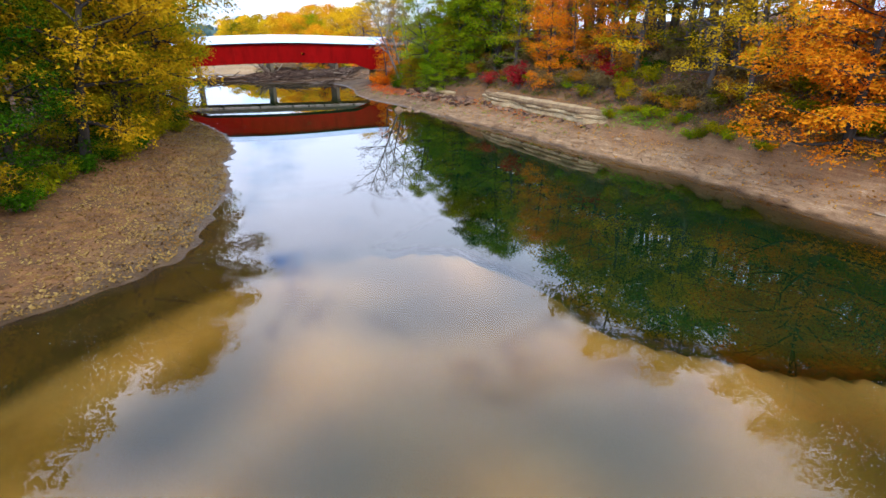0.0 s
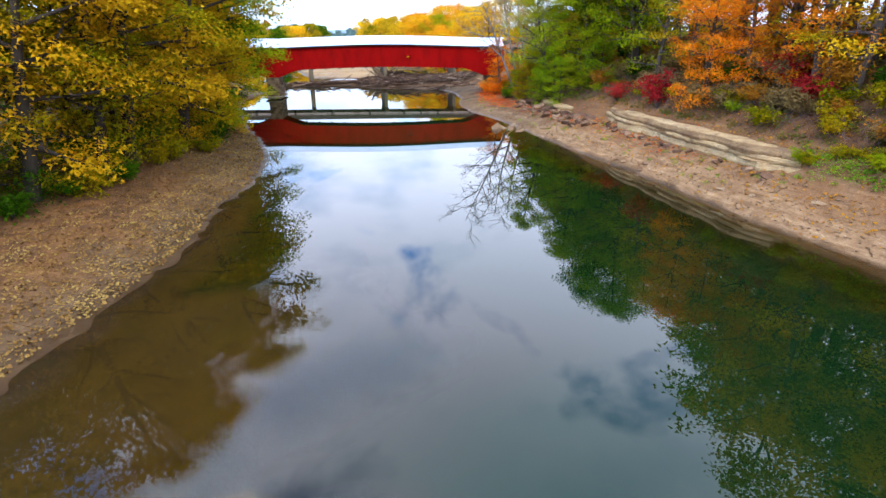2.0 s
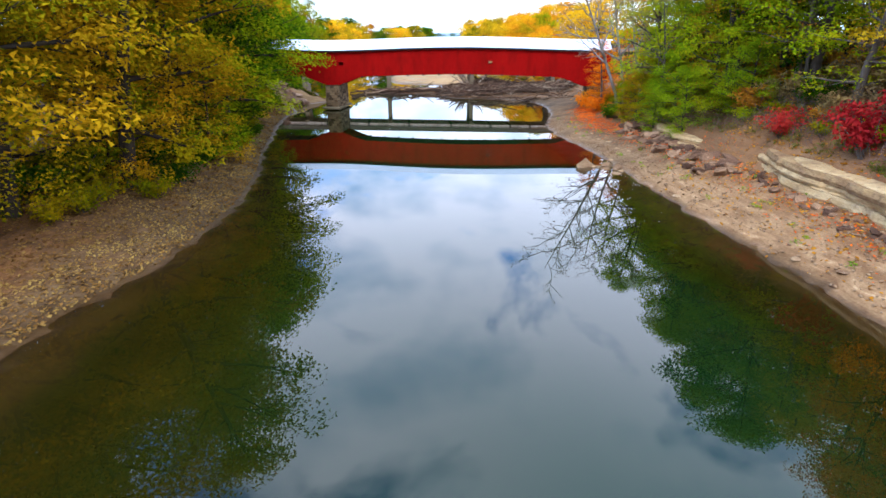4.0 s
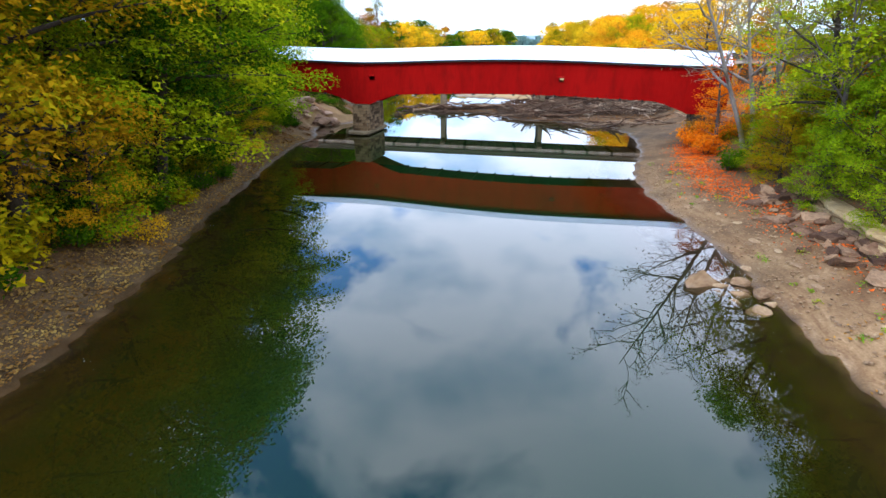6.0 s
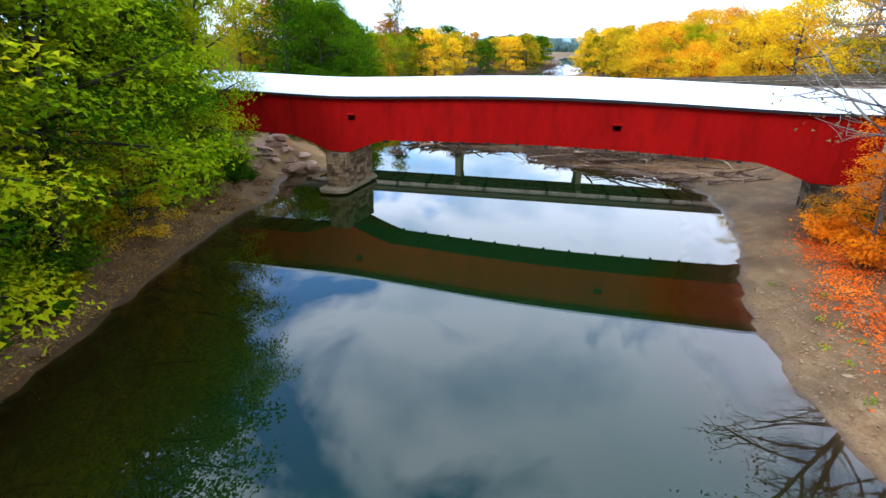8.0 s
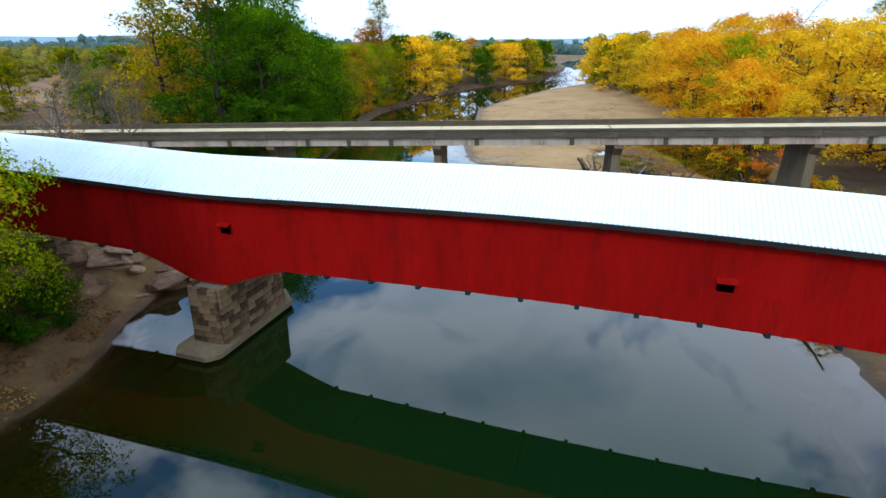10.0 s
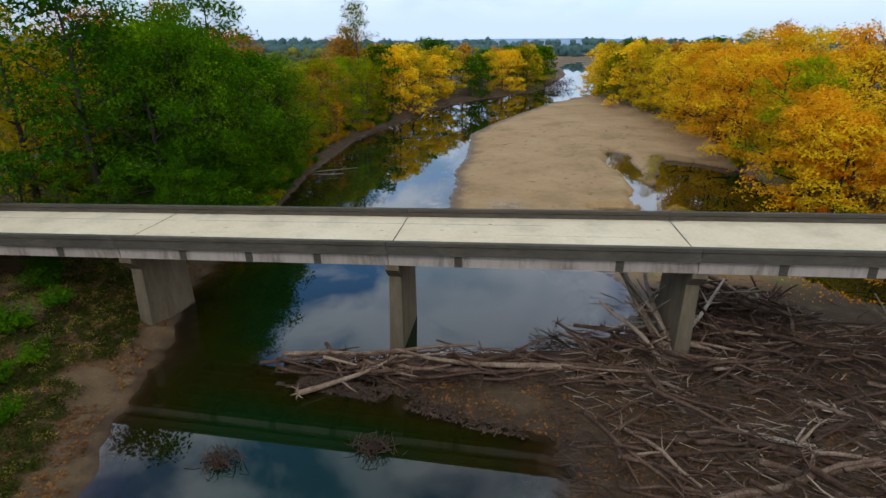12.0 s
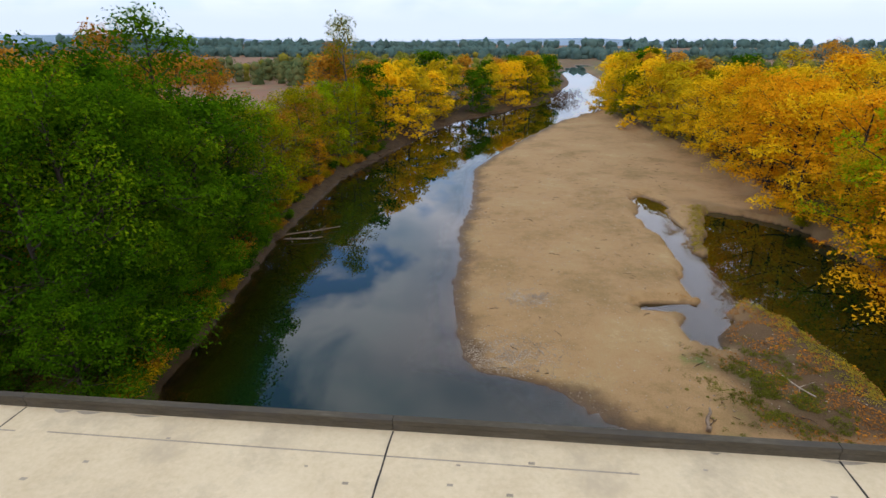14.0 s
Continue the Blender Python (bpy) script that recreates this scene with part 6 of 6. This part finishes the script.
def rock(i, x, y, size, label, group, z=None, sink=0.25, tip=0, wide=1.0):
    ob = new("rock", ROCKS[i % len(ROCKS)])
    ob.matrix_basis = pose(x, y, (max(h_at(x, y), -0.3) if z is None else z) + size * (0.35 - sink), tip, tip * 0.5, (x * 71 + y * 39) % 360) @ Matrix.Diagonal((size * wide, size, size, 1))
    return tagged(ob, label, "rock", group)


for i, (x, y, sz) in enumerate(((55.3, 96.5, 1.5), (56.5, 96.2, 0.8), (57.0, 94.8, 0.75), (57.5, 95.4, 0.6), (57.0, 92.6, 0.85), (57.9, 96.3, 0.7), (58.3, 94.6, 0.75), (56.1, 95.2, 0.6), (58.2, 93.3, 0.5), (56.9, 97.3, 0.6), (57.6, 97.2, 0.5), (56.3, 93.9, 0.45))):
    rock(i, x, y, sz, "tan sandstone boulder at the water's edge", "boulders in the shallows")
CLAY = surface("red_clay", [(0.28, (0.14, 0.075, 0.045)), (0.5, (0.30, 0.175, 0.11)), (0.72, (0.46, 0.31, 0.21))], 0.5, 4.0, 0.95, 0.8, 0.08, dirt=(0.10, 0.065, 0.035), rnd=0.3)
q = random.Random(12)
for k in range(34):
    a, u = q.uniform(0, 6.28), q.random() ** 0.6
    x, y = 12.5 + 7.0 * u * math.cos(a), 166.5 + 4.5 * u * math.sin(a)
    if x > line_at(SHORE_L, y) - 0.6:
        continue
    ob = rock(k, x, y, q.uniform(0.7, 1.9), "lump of slumped reddish clay on the bank", "clay lumps", sink=0.45, tip=q.uniform(-20, 20), wide=1.5)
    ob.material_slots[0].link = "OBJECT"
    ob.material_slots[0].material = CLAY
q = random.Random(9)
def broken_slab(seed):
    """An angular block split along its bedding."""
    q = random.Random(seed)
    bm = bmesh.new()
    add_box(bm, -0.5, 0.5, -0.5, 0.5, -0.5, 0.5)
    bmesh.ops.subdivide_edges(bm, edges=bm.edges[:], cuts=1)
    for vv in bm.verts:
        corner = sum(abs(c) > 0.4 for c in vv.co) == 3
        vv.co = vv.co * (q.uniform(0.72, 1.0) if corner else q.uniform(0.9, 1.12))
        vv.co.x += 0.25 * vv.co.y * q.uniform(0.5, 1.0)
    return bm_mesh("rock", bm, BROKEN)


BROKEN = surface("broken_sandstone", [(0.28, (0.06, 0.03, 0.017)), (0.5, (0.17, 0.09, 0.05)), (0.72, (0.36, 0.22, 0.12))], 0.5, 4.0, 0.93, 0.8, 0.06, dirt=(0.07, 0.04, 0.025), rnd=0.4)
BLOCKS = [broken_slab(600 + i) for i in range(6)]
for k in range(165):
    y = q.uniform(83, 113) if k < 120 else q.uniform(50, 84)
    x = line_at(BANK_R, y) - (1.0 if k < 120 else 1.7) - abs(q.gauss(0, 1.9 if k < 120 else 0.5))
    sz = q.uniform(0.35, 1.15) if k < 120 else q.uniform(0.25, 0.7)
    ob = new("rock", BLOCKS[k % 6])
    ob.matrix_basis = pose(x, y, h_at(x, y) + sz * 0.12, q.gauss(0, 20), q.gauss(0, 20), q.uniform(0, 360)) @ Matrix.Diagonal((sz * 1.4, sz, sz * q.uniform(0.3, 0.55), 1))
    tagged(ob, "broken brown sandstone slab below the ledge", "rock", "fallen slabs")
for k in range(40):
    y = q.uniform(8, 118)
    x = line_at(SHORE_R, y) + q.uniform(0.3, 4.5)
    rock(q.choice((3, 4)), x, y, q.uniform(0.15, 0.4), "flat pale stone on the rock shelf", "shelf stones", sink=0.3, wide=1.6)
# the layered ledge: beds of sandstone along the foot of the hill, cracked into blocks, each set back or proud
def ledge_bed(seed, y0, y1, z0, thick, out):
    q = random.Random(seed)
    v, f = [], []
    y, face, until = y0, 0.0, y0
    while y < y1:
        if y >= until:
            face, until = q.uniform(-0.2, 0.2), y + q.uniform(0.6, 2.4)
        x = line_at(BANK_R, y) - out + face + q.uniform(-0.05, 0.05) + 0.25 * float(wob(np.float64(y), np.float64(0.0), 7.0)) + max(0.0, y0 + 4 - y, y - y1 + 4) * 0.3
        zb = (2.75 if y < 90 else 2.0) + z0 + 0.05 * float(wob(np.float64(y), np.float64(3.0), 16.0))
        tt = thick + 0.02
        v += [(x + 0.05, y, zb), (x - 0.05, y, zb + tt * 0.45), (x + 0.06, y, zb + tt), (x + 2.6, y, zb + tt + 0.1), (x + 2.6, y, zb)]
        k = len(v) - 5
        if k:
            f += [(k - 5 + j, k + j, k + (j + 1) % 5, k - 5 + (j + 1) % 5) for j in range(5)]
        y += q.uniform(0.25, 0.55)
    f += [(0, 1, 2, 3, 4), (k + 4, k + 3, k + 2, k + 1, k)]
    return mesh_of("ledge_bed", v, f, LEDGE)


rock_ledge = tagged(new("rock_ledge"), "layered pale sandstone ledge at the foot of the wooded slope", "rock ledge", kind="structure")
for i, (y0, y1, z0, thick, out) in enumerate(((48, 84, -0.5, 0.85, 1.32), (48.5, 83, 0.34, 0.16, 1.2), (49, 83, 0.5, 0.46, 1.34), (49.5, 82, 0.95, 0.64, 1.38), (52, 79, 1.58, 0.14, 1.0), (92, 110, -0.3, 0.7, 1.5), (93, 109, 0.4, 0.2, 1.4), (94, 108, 0.6, 0.45, 1.5))):
    part("ledge_bed", ledge_bed(500 + i, y0, y1, z0, thick, out), rock_ledge)


# ---- fallen leaves and pebbles ----
def scatter(name, label, pts, size, material, lift=0.02, seed=1):
    nrg = np.random.default_rng(seed)
    p = np.array(pts)
    z = height(p[:, 0], p[:, 1])
    keep = z > 0.03
    p, z = p[keep], z[keep]
    n = len(p)
    a = nrg.uniform(0, 6.28, n)
    s = size * nrg.uniform(0.5, 1.4, n)
    t = np.stack([np.cos(a), np.sin(a), nrg.normal(0, 0.35, n)], -1) * s[:, None]
    b = np.stack([-np.sin(a), np.cos(a), nrg.normal(0, 0.35, n)], -1) * (s * 0.7)[:, None]
    c = np.stack([p[:, 0], p[:, 1], z + lift + 0.3 * s], -1)
    v = np.stack([c - t, c - b, c + t, c + b], 1).reshape(-1, 3)
    k = np.arange(n)[:, None] * 4
    tris = np.concatenate([k + np.array([0, 1, 2]), k + np.array([0, 2, 3])], 1).reshape(-1, 3)
    tagged(new(name, tri_mesh(name, v, tris, material)), label, "leaves", kind="stuff")


nrg = np.random.default_rng(5)
yy = nrg.uniform(34, 150, 52000)
xx = line_at(SHORE_L, yy) - np.abs(nrg.normal(0, 1, 52000)) * np.interp(yy, [34, 80, 100, 150], [12, 10, 6, 5]) - 0.4
scatter("fallen_leaves", "tan and yellow leaves strewn over the muddy beach", np.stack([xx, yy], -1)[nrg.random(52000) < np.interp(yy, [34, 85, 110], [1, 1, 0.6])], 0.1, leaf_material("fallen_leaf", [(0.09, 0.04, 0.013), (0.19, 0.095, 0.027), (0.32, 0.20, 0.055), (0.42, 0.32, 0.09)], 0.1))
yy = 140 - np.abs(nrg.normal(0, 1, 15000)) * 19 + nrg.normal(0, 1, 15000) * 3
xx = line_at(SHORE_R, yy) + 7.0 + nrg.normal(0, 1, 15000) * 1.3 + 1.4 * wob(yy, yy * 0.3, 13.0)
yy[12000:] = nrg.uniform(60, 118, 3000)
xx[12000:] = line_at(BANK_R, yy[12000:]) - 2.2 + nrg.normal(0, 1, 3000) * 1.3
scatter("orange_leaves", "orange red leaves fallen on the bank below the bridge", np.stack([xx, yy], -1), 0.085, leaf_material("fallen_red", [(0.40, 0.06, 0.012), (0.70, 0.12, 0.012), (0.85, 0.22, 0.02), (0.50, 0.18, 0.04)], 0.1), seed=2)
yy = nrg.uniform(168, 200, 26000)
xx = nrg.uniform(36, 90, 26000)
keep = (yy > line_at([(36, 189), (44, 186), (50, 180), (56, 172), (90, 168)], xx)) & (wob(xx, yy, 6.0) > -0.35)
scatter("jam_leaves", "brown and rust leaf litter washed into the log jam", np.stack([xx, yy], -1)[keep], 0.12, leaf_material("jam_leaf", [(0.035, 0.018, 0.010), (0.09, 0.045, 0.02), (0.20, 0.085, 0.025), (0.34, 0.15, 0.035)], 0.1), seed=8)
yy = nrg.uniform(140, 214, 22000)
xx = line_at(SHORE_L, yy) - np.abs(nrg.normal(0, 1, 22000)) * 9 - 0.8
scatter("mound_leaves", "rust and brown litter on the bank round the masonry pier", np.stack([xx, yy], -1)[(wob(xx, yy, 7.0, 0.5) < 0.25) & (((xx - 13) / 8) ** 2 + ((yy - 168) / 7) ** 2 > 0.9)], 0.12, leaf_material("mound_leaf", [(0.05, 0.025, 0.012), (0.13, 0.055, 0.02), (0.22, 0.10, 0.03), (0.20, 0.17, 0.03)], 0.1), seed=9)
yy = nrg.uniform(8, 90, 9000)
xx = line_at(BANK_R, yy) + nrg.normal(1, 4.5, 9000)
scatter("brown_leaves", "brown leaves fallen on the rock shelf and slope", np.stack([xx, yy], -1), 0.12, LEAF["rust"], seed=3)


GRAVEL = surface("gravel", [(0.3, (0.16, 0.11, 0.07)), (0.5, (0.34, 0.26, 0.18)), (0.72, (0.58, 0.48, 0.36))], 0.6, 4.0, 0.9, 0.4, 0.02)


def pebbles(name, label, pts, size, seed, material):
    nrg = np.random.default_rng(seed)
    p = np.array(pts)
    z = height(p[:, 0], p[:, 1])
    keep = z > 0.02
    p, z = p[keep], z[keep]
    n = len(p)
    s = size * nrg.uniform(0.4, 1.5, n)
    oct_v = np.array([(1, 0, 0), (0, 1, 0), (-1, 0, 0), (0, -1, 0), (0, 0, 0.6), (0, 0, -0.6)])
    v = (oct_v[None] * s[:, None, None] * nrg.uniform(0.7, 1.3, (n, 6, 1)) + np.stack([p[:, 0], p[:, 1], z + s * 0.2], -1)[:, None]).reshape(-1, 3)
    fc = np.array([(0, 1, 4), (1, 2, 4), (2, 3, 4), (3, 0, 4), (1, 0, 5), (2, 1, 5), (3, 2, 5), (0, 3, 5)])
    tris = (np.arange(n)[:, None, None] * 6 + fc[None]).reshape(-1, 3)
    tagged(new(name, tri_mesh(name, v, tris, material)), label, "gravel", kind="stuff")


yy = nrg.uniform(217, 300, 9000)
xx = line_at(SHORE_R, yy) + nrg.uniform(0, 1, 9000) ** 1.6 * 34
xx[:3000] = 46 + nrg.normal(0, 1, 3000) * 2.8
yy[:3000] = 225 + nrg.normal(0, 1, 3000) * 2.0
xx[3000:4200] = 50 + nrg.normal(0, 1, 1200) * 1.8
yy[3000:4200] = 238 + nrg.normal(0, 1, 1200) * 1.2
pebbles("bar_gravel", "pale pebbles on the gravel bar", np.stack([xx, yy], -1), 0.07, 6, GRAVEL)
yy = nrg.uniform(20, 130, 5000)
xx = line_at(SHORE_R, yy) + nrg.uniform(0, 1, 5000) * 8
pebbles("shelf_gravel", "small stones on the rock shelf", np.stack([xx, yy], -1), 0.1, 7, ROCK)


# ---- brush and weeds ----
q = random.Random(21)
spots = []
for k in range(7500):
    y = q.uniform(2, 140)
    x = line_at(BANK_R, y) + q.uniform(1.0, 15)
    spots.append((x, y, h_at(x, y) + q.uniform(0.2, 0.9), q.uniform(0.9, 2.6), q.uniform(0, 6.28), q.uniform(0.2, 1.4), q.uniform(0.008, 0.022)))
BRUSH = surface("grey_brush", [(0.3, (0.06, 0.04, 0.038)), (0.55, (0.16, 0.11, 0.10)), (0.75, (0.28, 0.21, 0.18))], 0.5, 5.0, 0.95, 0.4, 0.02)
stick_pile("hillside_brush", "leafless mauve grey brush on the wooded slope", spots, 4, BRUSH)


def weeds(name, label, spots, size, colours, per=10):
    nrg = np.random.default_rng(len(spots))
    c = [(x, y, h_at(x, y) + r * 0.3, r) for x, y, r in spots]
    lv, lt = leaf_cloud(nrg, c, per, size, 0.6)
    tagged(new(name, tri_mesh(name, lv, lt, leaf_material(name, colours, 0.3))), label, "plants", kind="stuff")


def tufts(n, fx, fy, r0, r1, test=None):
    out = []
    for _ in range(n):
        y = fy()
        x = fx(y)
        if h_at(x, y) > 0.12 and (test is None or test(x, y)):
            out.append((x, y, q.uniform(r0, r1)))
    return out


def off_clay(x, y):
    """False on the bare clay of the mound and on the open patches of the bank."""
    return ((x - 13) / 8) ** 2 + ((y - 168) / 7) ** 2 > 1 - 0.5 * wob(x, y, 4.0) and wob(x, y, 9.0, 2.0) > -0.45


DRY = [(0.10, 0.07, 0.02), (0.20, 0.14, 0.03), (0.32, 0.23, 0.05), (0.24, 0.25, 0.04)]
weeds("left_bank_weeds", "green and brown weeds on the bank between the bridges", tufts(3600, lambda y: line_at(SHORE_L, y) - 3 - abs(q.gauss(0, 11)), lambda: q.uniform(163, 214), 0.3, 0.7, off_clay), 0.15, [(0.016, 0.022, 0.004), (0.036, 0.046, 0.006), (0.07, 0.075, 0.010), (0.14, 0.10, 0.02)], 14)
weeds("dry_weeds", "dry brown weeds on the bank between the bridges", tufts(1100, lambda y: line_at(SHORE_L, y) - 3 - abs(q.gauss(0, 14)), lambda: q.uniform(160, 216), 0.3, 0.7, off_clay), 0.15, DRY, 14)
yy = nrg.uniform(212, 240, 16000)
xx = 67 + nrg.uniform(0, 1, 16000) ** 0.7 * 20
scatter("bar_leaves", "rust leaves and flood litter on the muddy end of the bar", np.stack([xx, yy], -1)[wob(xx, yy, 5.0, 1.0) > -0.1], 0.10, leaf_material("bar_leaf", [(0.10, 0.05, 0.02), (0.24, 0.10, 0.025), (0.42, 0.15, 0.02), (0.40, 0.24, 0.04)], 0.1), seed=10)
weeds("bar_weeds", "green weeds on the muddy end of the gravel bar", tufts(1300, lambda y: q.gauss(70.5, 2.6), lambda: q.gauss(219.5, 4.0), 0.15, 0.5, lambda x, y: wob(x, y, 4.0, 1.0) > -0.1), 0.09, [(0.04, 0.045, 0.008), (0.10, 0.10, 0.012), (0.18, 0.17, 0.018), (0.30, 0.17, 0.025)], 14)
weeds("shelf_weeds", "bright green weeds at the foot of the slope", tufts(110, lambda y: line_at(BANK_R, y) + 0.3 + q.gauss(0, 0.4), lambda: q.gauss(44, 4), 0.3, 0.8), 0.13, [(0.05, 0.12, 0.008), (0.12, 0.25, 0.012), (0.24, 0.36, 0.015), (0.38, 0.38, 0.02)], 16)
weeds("shelf_tufts", "small green and yellow tufts on the rock shelf", tufts(70, lambda y: line_at(SHORE_R, y) + q.uniform(1.5, 7), lambda: q.uniform(45, 130), 0.25, 0.5), 0.12, [(0.05, 0.12, 0.008), (0.12, 0.25, 0.012), (0.30, 0.32, 0.015), (0.5, 0.3, 0.02)], 16)
weeds("pool_edge_weeds", "yellow and olive scum weeds round the still pool", tufts(1700, lambda y: np.interp(y, [204, 222, 231, 240, 250, 259, 268, 277], [84, 80, 80, 76, 77, 79.5, 83, 86.5]) + q.gauss(-0.6, 1.3), lambda: q.uniform(218, 279), 0.2, 0.5), 0.1, [(0.12, 0.10, 0.01), (0.25, 0.20, 0.02), (0.42, 0.30, 0.03), (0.50, 0.26, 0.02)], 10)
yy = nrg.uniform(205, 250, 5000)
xx = line_at(BANK_R, yy) - np.abs(nrg.normal(0, 1, 5000)) * 6 + 2
scatter("pool_leaves", "orange leaves fallen beside the still pool", np.stack([xx, yy], -1), 0.13, LEAF["orange"], seed=4)

UNDER = [(0.03, 0.06, 0.008), (0.09, 0.12, 0.015), (0.20, 0.13, 0.03), (0.26, 0.20, 0.03)]
weeds("slope_undergrowth", "low brown and green undergrowth on the wooded slope", tufts(2600, lambda y: line_at(BANK_R, y) + 0.8 + abs(q.gauss(0, 8)), lambda: q.uniform(0, 146), 0.5, 1.0), 0.18, UNDER, 15)
weeds("wood_edge_undergrowth", "low dark undergrowth under the trees", tufts(1500, lambda y: line_at(EDGE_L, y) + 2.0 - abs(q.gauss(0, 5)), lambda: q.uniform(44, 158), 0.5, 1.0), 0.16, [(0.02, 0.05, 0.006), (0.06, 0.10, 0.01), (0.14, 0.16, 0.015), (0.24, 0.20, 0.02)], 15)
for k in range(16):
    y = q.uniform(173, 188)
    x = q.uniform(62, 84)
    ob = log_between(q.choice((0, 2, 6)), (x - q.uniform(3, 6), y + q.uniform(-2.5, 2.5), q.uniform(0.8, 2.2)), (x + q.uniform(3, 6), y + q.uniform(-2.5, 2.5), q.uniform(0.9, 2.4)), "long pale driftwood trunk lying across the jam" if k % 4 == 0 else "long brown driftwood trunk lying across the jam", q.uniform(0.8, 1.2))

# dead snags far up the river, and flood wrack along the far banks
spots = []
for k in range(260):
    cx, cy = q.choice(((94, 492), (90, 486), (99, 500), (88, 478)))
    spots.append((cx + q.gauss(0, 3.0), cy + q.gauss(0, 3.0), q.uniform(0.3, 4.5), q.uniform(2.0, 6.5), q.uniform(0, 6.28), q.uniform(0.2, 1.3), q.uniform(0.05, 0.13)))
for k in range(200):
    y = q.uniform(540, 630)
    spots.append((line_at(SHORE_R, y) + q.gauss(0, 2.0), y, q.uniform(0.2, 2.0), q.uniform(2.0, 6.0), q.uniform(0, 6.28), q.gauss(0, 0.4), q.uniform(0.06, 0.14)))
for k in range(160):
    y = q.uniform(300, 440)
    spots.append((line_at(SHORE_L, y) + q.gauss(0.5, 1.2), y, q.uniform(0.1, 0.8), q.uniform(1.5, 5.0), q.uniform(0, 6.28), q.gauss(0, 0.3), q.uniform(0.04, 0.10)))
stick_pile("river_snags", "bleached dead branches stranded in the river", spots, 5, DRIFT)
